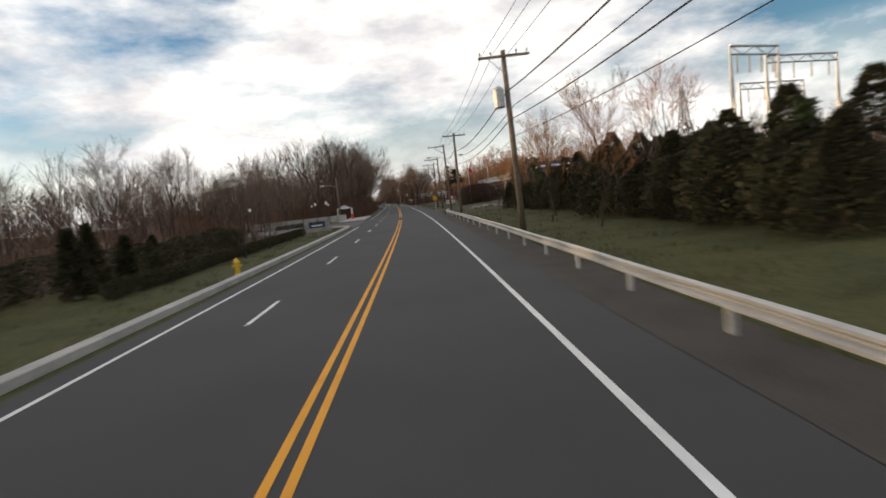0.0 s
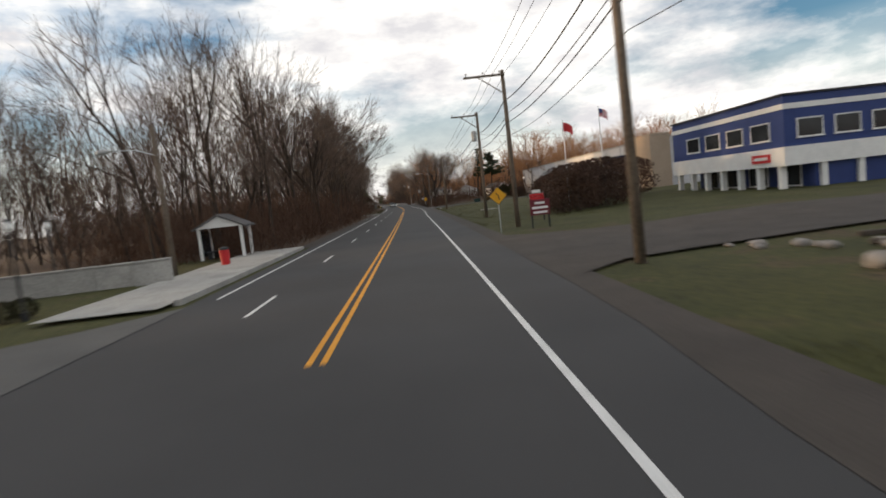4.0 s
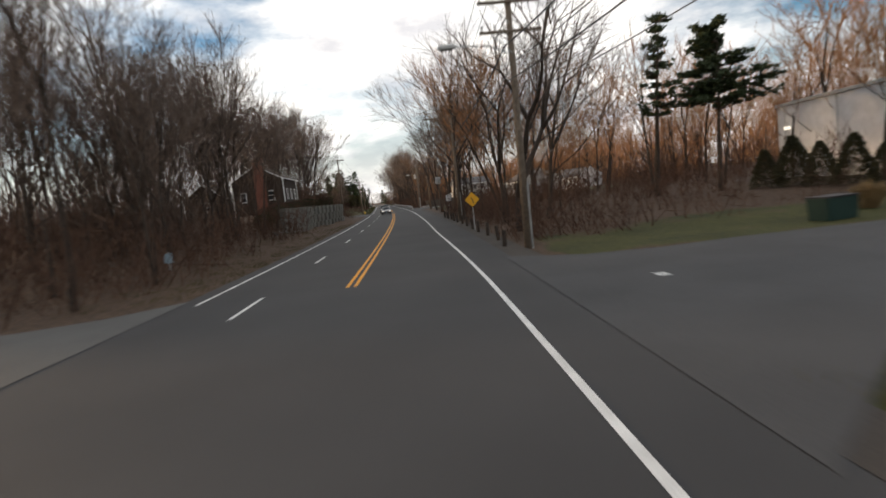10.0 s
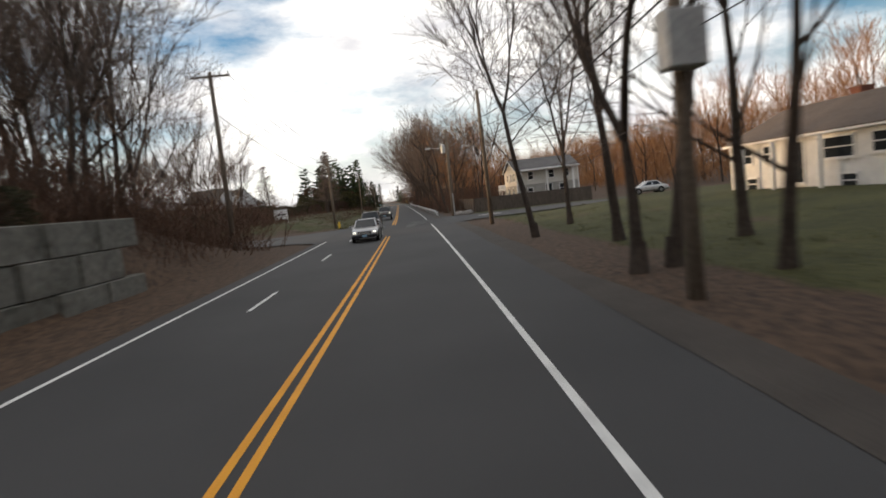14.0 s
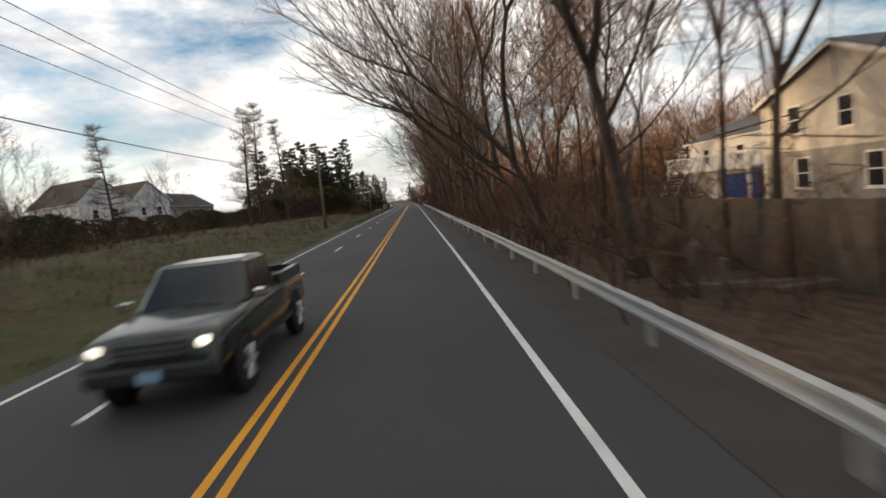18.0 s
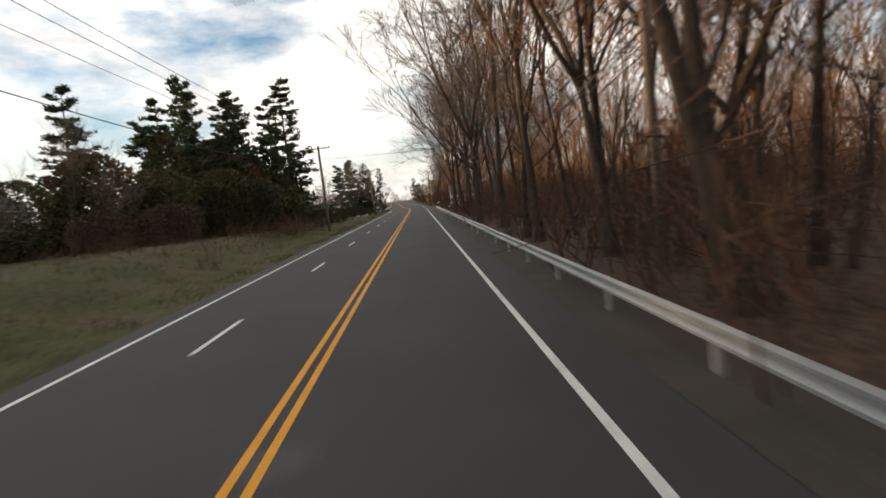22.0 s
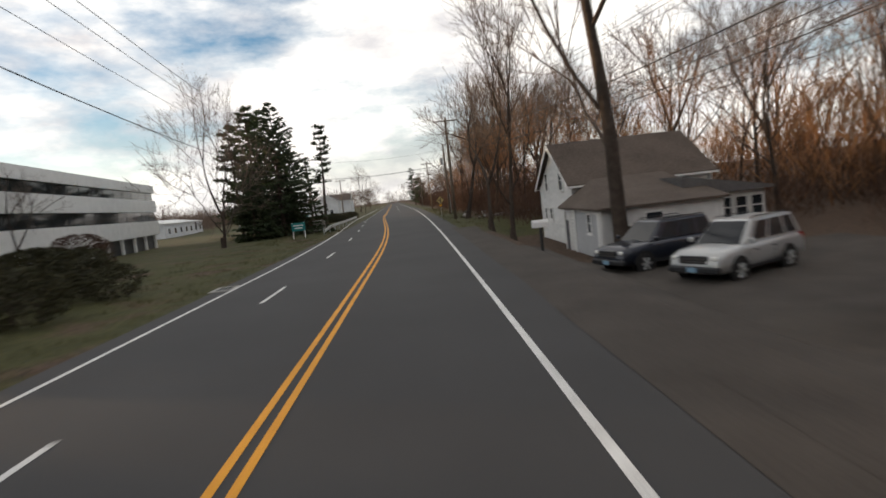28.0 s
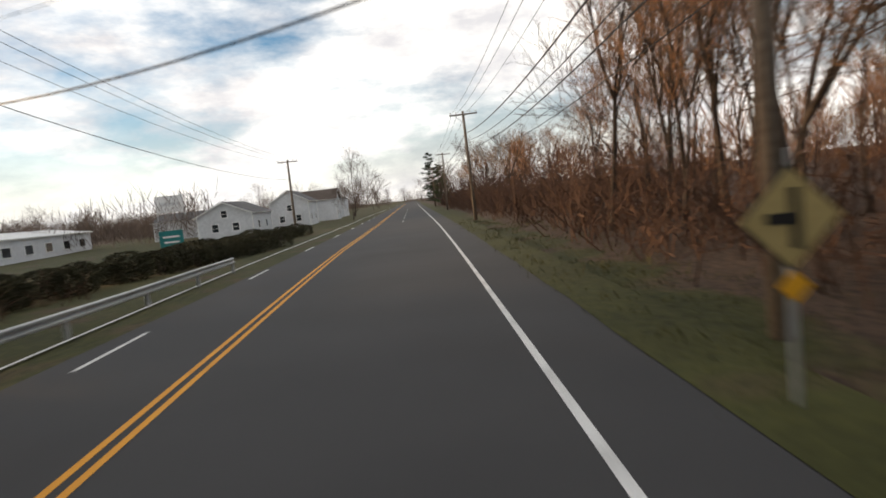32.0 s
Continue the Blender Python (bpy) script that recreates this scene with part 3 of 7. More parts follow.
OAKS = [kinds_of(shrub(121 + k, *spec), BARK, m, "stem", "foliage") for k, (spec, m) in enumerate((
    ((9.0, 8.0, 5200, 9, 0, 0.42), RUST_OAK), ((10.5, 7.5, 5200, 9, 1, 0.42), OLIVE_OAK), ((8.0, 7.0, 4600, 8, 0, 0.40), OLIVE_OAK)))]
PIN_OAKS = [kinds_of(white_pine(131 + k, *spec), BARK, TWIG) for k, spec in enumerate(((13, 3.4, 0.22, 9, 0.012), (14.5, 3.6, 0.20, 9, 0.012)))]

# the left-hand slim trees take plain twigs, without the painted sun tint
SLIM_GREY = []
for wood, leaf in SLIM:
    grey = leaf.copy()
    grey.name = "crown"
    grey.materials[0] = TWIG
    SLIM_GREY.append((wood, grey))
PLANT_RNG = random.Random(5)
WORDS = {
    "tree": ("bare grey-brown roadside tree with fine twigs", "tree"), "forked": ("large forked bare tree with a thick dark trunk", "tree"),
    "slim": ("slim bare tree with budding twigs, warm sunlight put into their colour", "tree"), "young": ("young spreading bare tree on the grass", "tree"),
    "spruce": ("dark green spruce with drooping layered branches", "spruce tree"), "pine": ("tall white pine with tufted green needles", "pine tree"),
    "cedar": ("dense dark evergreen cedar beside the verge", "evergreen shrub"), "arbor": ("narrow pointed arborvitae, dark green", "evergreen shrub"),
    "oak": ("low dense oak still holding its brown leaves", "oak tree"), "pin_oak": ("straight slender tree with level bare branches", "tree"),
    "bush": ("rounded dark green garden bush", "bush"), "dry": ("rust-brown leafless shrub with dry leaves", "bush"),
}
STOCK = {"tree": TREES, "forked": FORKED, "slim": SLIM, "young": YOUNG, "spruce": SPRUCES, "pine": PINES, "cedar": CEDARS, "arbor": ARBOR, "bush": BUSHES, "oak": OAKS, "pin_oak": PIN_OAKS, "dry": [BUSHES[2]]}
NAMES = {"tree": "bare_tree", "forked": "forked_tree", "slim": "slim_tree", "young": "young_tree", "spruce": "spruce_tree", "pine": "pine_tree", "cedar": "cedar_shrub", "arbor": "arborvitae", "bush": "garden_bush", "oak": "oak_tree", "pin_oak": "slender_tree", "dry": "dry_shrub"}


def plant(kind, s, u, size=1.0, which=None, lean=4.0, turn=None, group="", tilt=0.0):
    """tilt: degrees by which it leans to the left, over the road."""
    rng = PLANT_RNG
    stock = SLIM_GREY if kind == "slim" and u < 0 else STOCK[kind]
    wood, leaf = stock[rng.randrange(len(stock)) if which is None else which]
    words = ("slim bare tree with fine grey twigs", "tree") if stock is SLIM_GREY else WORDS[kind]
    ob = thing(NAMES[kind], *words, group=group)
    k = size * rng.uniform(0.96, 1.04)
    ob.matrix_basis = place(s, u) @ Matrix.Rotation(radians(-tilt), 4, "Y") @ Euler((radians(rng.gauss(0, lean)), radians(rng.gauss(0, lean)), rng.uniform(0, 6.28) if turn is None else turn)).to_matrix().to_4x4() @ Matrix.Scale(k, 4)
    part(wood.name.split(".")[0], wood, None, ob)
    part(leaf.name.split(".")[0], leaf, None, ob)
    return ob


def scatter(kind, n, s0, s1, u0, u1, sizes=(0.8, 1.15), apart=2.2, lean=4.0, group=""):
    rng, done, tries = PLANT_RNG, [], 0
    while len(done) < n and tries < n * 30:
        tries += 1
        s, u = rng.uniform(s0, s1), u0 + (u1 - u0) * rng.random() ** 1.3
        if all((s - a) ** 2 + (u - b) ** 2 > apart ** 2 for a, b in done):
            done.append((s, u))
            plant(kind, s, u, rng.uniform(*sizes), lean=lean, group=group)


DEEP = [crown_tree(201 + k, h, h * 0.010, 0.36, 0.75, True, 0.65, 0.016, True) for k, h in enumerate((15, 17, 13, 18, 16))]
for wood, fine in DEEP:
    wood.v, fine.v = [np.array(x, dtype=float) for x in (wood.v, fine.v)]
THICK = [thicket(231 + k, h) for k, h in enumerate((1.6, 2.2, 1.1, 3.0))]
for x in THICK:
    x.v = np.array(x.v, dtype=float)


def many(name, label, category, stock, n, s0, s1, u0, u1, material, sizes=(0.8, 1.2), seed=1, keep=None, power=1.0):
    """Uncounted plants in one mesh."""
    rng, verts, faces, base = random.Random(seed), [], [], 0
    for _ in range(n):
        s, u = rng.uniform(s0, s1), u0 + (u1 - u0) * rng.random() ** power
        if keep and not keep(s, u):
            continue
        shape, k, a = rng.choice(stock), rng.uniform(*sizes), rng.uniform(0, 6.28)
        c, d = math.cos(a) * k, math.sin(a) * k
        turn = np.array([[c, d, 0], [-d, c, 0], [rng.uniform(-0.06, 0.06) * k, rng.uniform(-0.06, 0.06) * k, k]])
        verts.append(shape.v @ turn + np.array(at(s, u, level(s, u))))
        faces += [tuple(i + base for i in f) for f in shape.f]
        base += len(shape.v)
    data = bpy.data.meshes.new(name)
    data.from_pydata(np.concatenate(verts), [], faces)
    data.materials.append(material)
    return tagged(new(name, data), label, category, kind="stuff")


def woods(label, n, s0, s1, u0, u1, warm=False, seed=1, sizes=(0.75, 1.15), keep=None):
    """Trunks and twigs of the deep woods. warm: twigs with sunlight put into their colour."""
    ob = many("woods", label, "woods", [w for w, _ in DEEP], n, s0, s1, u0, u1, BARK, sizes, seed, keep)
    many("woods_twigs", "fine bare twigs of the woods behind the road", "woods", [f for _, f in DEEP], n, s0, s1, u0, u1, TWIG_SUN_TINT if warm else TWIG, sizes, seed, keep)
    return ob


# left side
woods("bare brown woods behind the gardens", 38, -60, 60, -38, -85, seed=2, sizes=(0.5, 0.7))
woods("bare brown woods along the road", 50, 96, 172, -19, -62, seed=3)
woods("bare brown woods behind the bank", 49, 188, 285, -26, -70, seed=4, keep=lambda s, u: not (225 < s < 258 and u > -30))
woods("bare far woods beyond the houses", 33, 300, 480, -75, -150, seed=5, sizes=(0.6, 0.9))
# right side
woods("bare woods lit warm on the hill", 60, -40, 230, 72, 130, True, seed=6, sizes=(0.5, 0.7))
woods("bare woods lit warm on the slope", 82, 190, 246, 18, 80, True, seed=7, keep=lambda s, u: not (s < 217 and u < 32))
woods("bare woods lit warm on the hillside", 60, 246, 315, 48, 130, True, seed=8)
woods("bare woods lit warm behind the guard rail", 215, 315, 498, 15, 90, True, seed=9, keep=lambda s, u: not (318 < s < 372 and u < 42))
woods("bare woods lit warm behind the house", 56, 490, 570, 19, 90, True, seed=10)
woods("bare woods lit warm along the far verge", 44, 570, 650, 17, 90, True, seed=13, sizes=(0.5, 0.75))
woods("bare woods closing the far end of the road", 66, 640, 900, 9, 60, seed=11, sizes=(0.55, 0.8))
woods("bare woods closing the far end of the road", 71, 700, 950, -12, -110, seed=12, sizes=(0.6, 0.9))

for s, u, size, which in ((146, -9.6, 1.05, 1), (152.5, -10.8, 1.0, 3), (159.5, -8.8, 1.05, 5), (164.5, -9.4, 1.0, 0), (167, -12, 0.95, 1)):
    plant("tree", s, u, size, which, lean=2, group="trees of the left-hand woods")
scatter("tree", 16, 98, 168, -8.5, -18, (0.75, 1.0), 2.2, group="trees of the left-hand woods")
scatter("slim", 12, 98, 170, -9, -19, (0.7, 1.0), 1.5, group="trees of the left-hand woods")
for s, u, size, which in ((115.5, -10.0, 1.0, 1), (123, -11.5, 0.95, 2), (128.5, -9.4, 0.95, 0), (135, -11, 1.05, 1), (141.5, -9.0, 0.95, 2), (149, -10.4, 1.0, 0), (157, -9.2, 0.95, 1), (164, -10.5, 0.9, 2)):
    plant("forked", s, u, size, which, lean=4, group="trees of the left-hand woods")
scatter("tree", 9, 192, 226, -11, -24, (0.75, 1.0), 3, group="trees above the bank")
scatter("slim", 12, 188, 228, -9, -22, (0.8, 1.1), 2, group="trees above the bank")
scatter("tree", 8, 258, 286, -13, -26, (0.9, 1.15), 2.2, group="trees above the bank")
scatter("slim", 16, 240, 284, -24, -38, (0.8, 1.1), 2.0, group="trees above the bank")
scatter("tree", 16, -45, 48, -22, -40, (0.45, 0.65), 4, group="garden trees")
scatter("slim", 22, -45, 48, -18, -40, (0.45, 0.68), 3, group="garden trees")
scatter("tree", 5, 206, 245, 8.6, 14, (0.75, 1.05), 3, group="trees of the right-hand woods")
scatter("slim", 9, 206, 245, 8.6, 14, (0.75, 1.0), 2, group="trees of the right-hand woods")
scatter("tree", 11, 322, 482, 9.5, 17, (0.85, 1.15), 2.6, lean=5, group="trees behind the guard rail")
scatter("slim", 26, 326, 486, 9.0, 18, (0.8, 1.15), 1.8, lean=5, group="trees behind the guard rail")
scatter("tree", 7, 527, 556, 11, 20, (0.8, 1.0), 2.4, group="trees of the far woods")
scatter("tree", 4, 440, 486, 8, 18, (1.05, 1.25), 2.4, group="trees behind the guard rail")
scatter("slim", 26, 526, 640, 10.5, 22, (0.5, 0.75), 1.8, group="trees of the far woods")
scatter("tree", 6, 555, 580, 10.5, 17, (0.75, 0.95), 2.6, group="trees of the far woods")
scatter("tree", 10, 560, 660, 11, 22, (0.5, 0.7), 3, group="trees of the far woods")
for s, u, which, size in ((200.6, 8.1, 3, 0.95), (240.6, 8.9, 1, 1.0), (255.0, 7.4, 2, 0.95), (346.3, 6.7, 0, 1.0), (342.5, 7.2, 2, 1.0), (382, 7.0, 1, 1.0),
                          (376.8, 7.9, 2, 1.1), (538.2, 7.1, 1, 0.9), (521.2, 6.9, 2, 0.95)):
    plant("forked", s, u, size, which, lean=3, tilt=5 if 320 < s < 460 else -3)
for s, u, size, which, tilt in ((322.8, 7.3, 0.95, 1, 8), (328.8, 6.8, 0.9, 0, 12), (335, 7.6, 0.9, 0, 11), (357.6, 7.2, 0.95, 2, 7), (397, 7.8, 1.0, 1, 3), (430, 7.2, 0.9, 2, 0), (446.3, 7.4, 0.95, 1, 0)):
    plant("forked", s, u, size, which, lean=3, tilt=tilt, group="trees leaning over the guard rail")
for s, u, size, which, tilt in ((354.1, 7.0, 1.1, 1, 2), (388.5, 7.1, 1.2, 3, 3), (389.8, 7.6, 1.1, 5, 2), (424.2, 6.7, 1.2, 0, 2), (438.5, 7.3, 1.2, 1, 0), (365, 7.0, 1.1, 3, 3), (416, 7.4, 1.1, 5, 3), (460, 7.2, 1.1, 1, 3), (372, 7.5, 1.1, 5, 2), (404, 7.0, 1.1, 3, 2)):
    plant("tree", s, u, size, which, lean=3, tilt=tilt, group="trees leaning over the guard rail")
plant("tree", 506.6, 10.3, 1.65, 5, lean=0.5)
for s, u, size in ((516.0, 7.4, 0.8), (222, 6.9, 1.0), (234, 9.5, 1.0), (247, 8.6, 1.0), (262, 9.5, 0.9), (267.8, 7.6, 0.85), (255.2, 8.4, 0.95), (253, 9.9, 0.85), (272, 10.5, 0.8), (258, 12, 0.9), (406.6, 7.0, 1.1), (362, 8.6, 1.0), (399, 8.4, 1.0), (438, 8.6, 1.0)):
    plant("tree", s, u, size, lean=4)
for s, u, size, which in ((546.4, -12.2, 1.0, 0), (550.2, -11.6, 0.85, 1), (542.5, -14.2, 0.8, 2)):
    plant("spruce", s, u, size, which, lean=0.5)
for s, u, size, which in ((208, 24, 0.92, 4), (210.5, 20.5, 0.88, 3), (556.4, -9.0, 0.86, 3), (558.5, -10.4, 0.62, 3), (558, -17.5, 0.9, 1), (562, -21, 0.95, 0), (563, -15.5, 0.85, 0), (567, -19, 0.95, 1), (573, -23, 1.0, 0), (700, 7.5, 0.85, 0), (690, 9, 0.75, 2)):
    plant("pine", s, u, size, which, lean=1.5)
for s, u, size, which in ((444, -19, 0.9, 2), (449, -23, 0.95, 2), (441, -21.5, 0.8, 2), (446, -16.5, 0.75, 2), (440, -17, 0.95, 0), (443, -22, 1.05, 1), (447, -15, 0.9, 2), (450, -19, 1.1, 0), (452, -13.5, 1.05, 1), (455, -16.5, 1.15, 0), (457, -21, 1.1, 1), (446, -27, 1.1, 0), (438, -25, 1.0, 2), (434, -30, 1.0, 0),
                          (459, -14, 0.8, 2), (453, -26, 1.05, 1), (482, -25, 1.0, 2), (472, -23, 0.8, 2), (476, -27, 0.85, 0), (484, -23, 0.95, 3), (466, -17, 0.62, 2)):
    plant("pine", s, u, size * (0.93 if s < 460 else 0.95), which, lean=1.0, group="pines on the grass bank")
for s, u, size, which in ((373.5, -16.1, 0.98, 0), (380, -16.5, 1.0, 1), (398.7, -17.5, 1.05, 1), (366, -27, 0.85, 0)):
    plant("pin_oak", s, u, size, which, lean=0.8, group="slender trees on the grass bank")
for s, u, size, which in ((428, -25, 0.8, 1), (432, -21, 0.85, 2), (436, -17, 0.8, 2), (439, -23, 1.05, 1), (443, -18.5, 1.0, 0), (446, -14.5, 0.8, 2), (434, -28, 1.0, 0), (449, -22, 1.1, 1), (440, -14.5, 0.7, 2), (425, -29, 0.8, 2)):
    plant("oak", s, u, size, which, lean=2, group="leafy oaks on the grass bank")
for s, u, size in ((533, -14.5, 1.15), (496, -17, 0.72), (396, -34, 0.9), (420, -22.5, 0.8), (365, -38, 1.0), (352, -45, 0.95), (488, -24, 0.9)):
    plant("young", s, u, size, lean=2)
for k in range(50):
    s = 1.5 + 1.05 * k
    if k % 9 == 4:
        plant("pine", s, 14.6 + PLANT_RNG.uniform(-0.6, 1.0), PLANT_RNG.uniform(0.27, 0.33), 2, lean=2, group="young pines behind the verge")
    else:
        plant("cedar", s + PLANT_RNG.uniform(-0.4, 0.4), (13.4, 15.2)[k % 2] + PLANT_RNG.uniform(-0.5, 0.7), PLANT_RNG.uniform(0.52, 0.78) * (0.95 if s < 36 else 0.72), (0, 1, 2, 2)[k % 4], lean=3, group="cedar row behind the verge")
for s, u, size in ((14, 10.4, 0.5), (22, 10.0, 0.55), (27, 11.5, 0.5), (35, 10.6, 0.45), (43, 11.6, 0.5), (49, 11, 0.45), (56, 13, 0.5), (63, 14, 0.5), (31, 17, 0.75), (24, 19, 0.8)):
    plant("slim", s, u, size, lean=2, group="thin trees on the verge")
for s, u, size in ((52, 14.5, 0.34), (57, 15.5, 0.38), (62, 18.5, 0.45), (67, 17.5, 0.42), (48, 17, 0.34)):
    plant("pine", s, u, size, 2, lean=2, group="young pines behind the verge")
for k in range(5):
    plant("cedar", 16 + 4 * k, 16.5 + PLANT_RNG.uniform(-0.6, 0.8), PLANT_RNG.uniform(0.55, 0.72), group="cedar row behind the verge")
for k in range(4):
    plant("pine", 59 + 2.2 * k, 16.5 + PLANT_RNG.uniform(-0.5, 1.5), 0.42, 2, lean=2, group="young pines by the drive")
for s, u, size in ((9, -11.5, 1.05), (13, -13, 0.9), (14.2, -12.3, 0.95), (6, -14, 1.0), (21, -14, 0.8)):
    plant("arbor", s, u, size)
for s, u, size in ((205.2, 25.6, 0.42), (203.4, 26.2, 0.5), (201.6, 26.6, 0.44), (200, 27.2, 0.46), (198.2, 27.6, 0.36)):
    plant("cedar", s, u, size, 0, lean=2, group="dark evergreens beside the warehouse")
plant("cedar", 188, 32.0, 0.55, 2, lean=2, group="dark evergreens beside the warehouse")
for k in range(7):
    plant("arbor", (159.1, 171.4, 173.7, 176.2, 178.7, 181.4, 184.2)[k], 32.4, PLANT_RNG.uniform(0.95, 1.2), group="arborvitae along the warehouse")
for s, u, size, which in ((352, -25, 1.6, 3), (357, -28, 1.7, 0), (362, -31, 1.7, 3), (368, -34, 1.6, 0), (347, -27, 1.5, 0), (553, -13, 1.4, 3), (556, -13.8, 1.5, 0), (559, -14.3, 1.5, 3), (562, -15, 1.4, 0), (565, -16, 1.4, 3), (569, -17.5, 1.3, 0), (500.5, -9.6, 1.0, 0), (497, -10.4, 0.9, 3), (504, -11.5, 1.2, 0), (486, -12.5, 1.2, 0), (492, -11, 1.0, 3), (500, -13.5, 1.0, 0), (462, -10, 1.2, 3), (456, -11, 1.2, 0)):
    plant("bush", s, u, size, which)
for k in range(16):
    plant("bush", 69.5 + 0.6 * k, -17.5 + 0.4 * k, 0.75, 1, group="clipped bushes along the drive")
for s, u, size in ((104.5, 15.0, 1.25), (106.5, 17.8, 1.5), (108.5, 15.4, 1.4), (110.5, 17.2, 1.5), (112, 15.4, 1.25), (113, 19, 1.5), (116, 22, 1.5), (119, 25, 1.5), (426, -18, 1.2), (431, -20, 1.4), (421, -21, 1.2), (410, -24, 1.1), (436, -17, 1.1), (441, -14.5, 1.0)):
    plant("dry", s, u, size)
for s, u, size in ((188.6, 27.5, 0.85), (191, 27.0, 0.95), (193.6, 27.4, 0.9), (196.2, 27.6, 0.8)):
    plant("dry", s, u, size, group="dark shrubs beside the warehouse")


def tall_grass(s, u, high, wide, seed):
    """A fountain of dry grass blades, bent outwards."""
    rng, ob = random.Random(seed), thing("ornamental_grass", "clump of tall dry straw-coloured ornamental grass", "ornamental grass", group="grass clumps by the drive")
    out = Shape()
    for _ in range(420):
        a, r, h = rng.uniform(0, 6.28), rng.random() ** 0.7, high * rng.uniform(0.55, 1.05)
        way = Vector((math.cos(a), math.sin(a), 0))
        foot, mid = way * r * wide * 0.2, way * r * wide * 0.36 + Vector((0, 0, h * 0.7))
        blade(out, foot - Vector((0, 0, 0.05)), mid - foot, 0.016, rng)
        blade(out, foot.lerp(mid, 0.7), way * r * wide * 0.22 + Vector((0, 0, h * (0.5 - 0.3 * r))), 0.02, rng)
    part("blades", out, STRAW, ob)
    put(ob, s, u)


tall_grass(190.2, 19.8, 1.25, 1.5, 1)
tall_grass(187.8, 23.0, 1.9, 2.0, 2)
# brush along the edges of the woods
for seed, (n, s0, s1, u0, u1, sizes) in enumerate((
        (420, 97, 171, -7.2, -20, (0.8, 1.5)), (200, 187, 226, -8.5, -20, (0.6, 1.2)), (120, 262, 284, -8.6, -16, (0.7, 1.2)), (260, 193, 244, 7.2, 22, (0.6, 1.1)), (700, 318, 486, 6.8, 20, (0.7, 1.4)),
        (620, 527, 700, 9.2, 16, (0.8, 1.5)), (160, -40, 46, -12, -30, (0.6, 1.2)), (160, 305, 400, -18, -36, (0.7, 1.1)), (110, 303, 322, -15.5, -30, (0.8, 1.3)), (900, 320, 446, -8.2, -19, (0.16, 0.36)), (150, 424, 450, -9.5, -14, (0.3, 0.6)), (40, 550, 574, -12, -20, (0.7, 1.0)))):
    many("brush", "tangled dry brown brush at the edge of the woods", "brush", THICK, n, s0, s1, u0, u1, BRUSH, sizes, 300 + seed, power=1.4)

woods("distant bare woods on the skyline", 104, -150, 1100, -150, -240, seed=21, sizes=(0.7, 1.0))
woods("distant bare woods on the skyline", 66, 480, 1100, -95, -150, seed=22, sizes=(0.5, 0.8))
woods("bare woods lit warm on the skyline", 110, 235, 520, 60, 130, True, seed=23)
# added band of trees, tall enough to keep the low sun off the bank
woods("bare woods added on the western skyline to shade the grass bank", 93, 300, 570, -104, -150, seed=25, sizes=(0.8, 1.05))
woods("bare woods across the end of the road", 66, 950, 1150, -120, 120, seed=24, sizes=(0.8, 1.2))

scatter("slim", 14, 262, 284, -13.5, -24, (0.8, 1.1), 1.6, group="trees above the bank")
scatter("slim", 22, 306, 352, -28, -52, (0.75, 1.0), 2.6, group="trees beyond the grass bank")
scatter("tree", 14, 62, 97, -19, -40, (0.42, 0.55), 2.6, group="trees behind the drive")
for s, u, size in ((95, -14.5, 0.5), (99, -12.5, 0.55), (98, -17.5, 0.5), (92, -20, 0.48), (103, -11.5, 0.6)):
    plant("forked", s, u, size, group="trees behind the drive")
scatter("slim", 20, 58, 97, -19, -40, (0.45, 0.65), 2.0, group="trees behind the drive")
scatter("tree", 7, 500, 530, 21, 34, (0.8, 1.1), 3, group="trees behind the house")
woods("bare brown woods behind the drive", 49, 30, 97, -36, -75, seed=31, sizes=(0.55, 0.8))



def copse(seed, high, n, wide, thick):
    """A clump of tangled saplings, all fine stems."""
    rng, out = random.Random(seed), Shape()
    for _ in range(n):
        r, a, q = wide * rng.random() ** 0.6, rng.uniform(0, 6.28), rng.random() ** 1.2
        d = Vector((rng.uniform(-0.6, 0.6), rng.uniform(-0.6, 0.6), rng.uniform(0.35, 1.2))) * high * rng.uniform(0.18, 0.42)
        blade(out, (r * math.cos(a), r * math.sin(a), q * high * 0.72 - 0.1), d, thick * rng.uniform(0.6, 1.2), rng)
    out.v = np.array(out.v, dtype=float)
    return out


COPSE = [copse(501 + k, *spec) for k, spec in enumerate(((3.2, 120, 1.6, 0.024), (4.2, 140, 1.8, 0.026), (2.4, 110, 1.7, 0.024)))]
HIGH_COPSE = [copse(511 + k, *spec) for k, spec in enumerate(((6.5, 150, 2.8, 0.045), (8.0, 170, 3.0, 0.05)))]
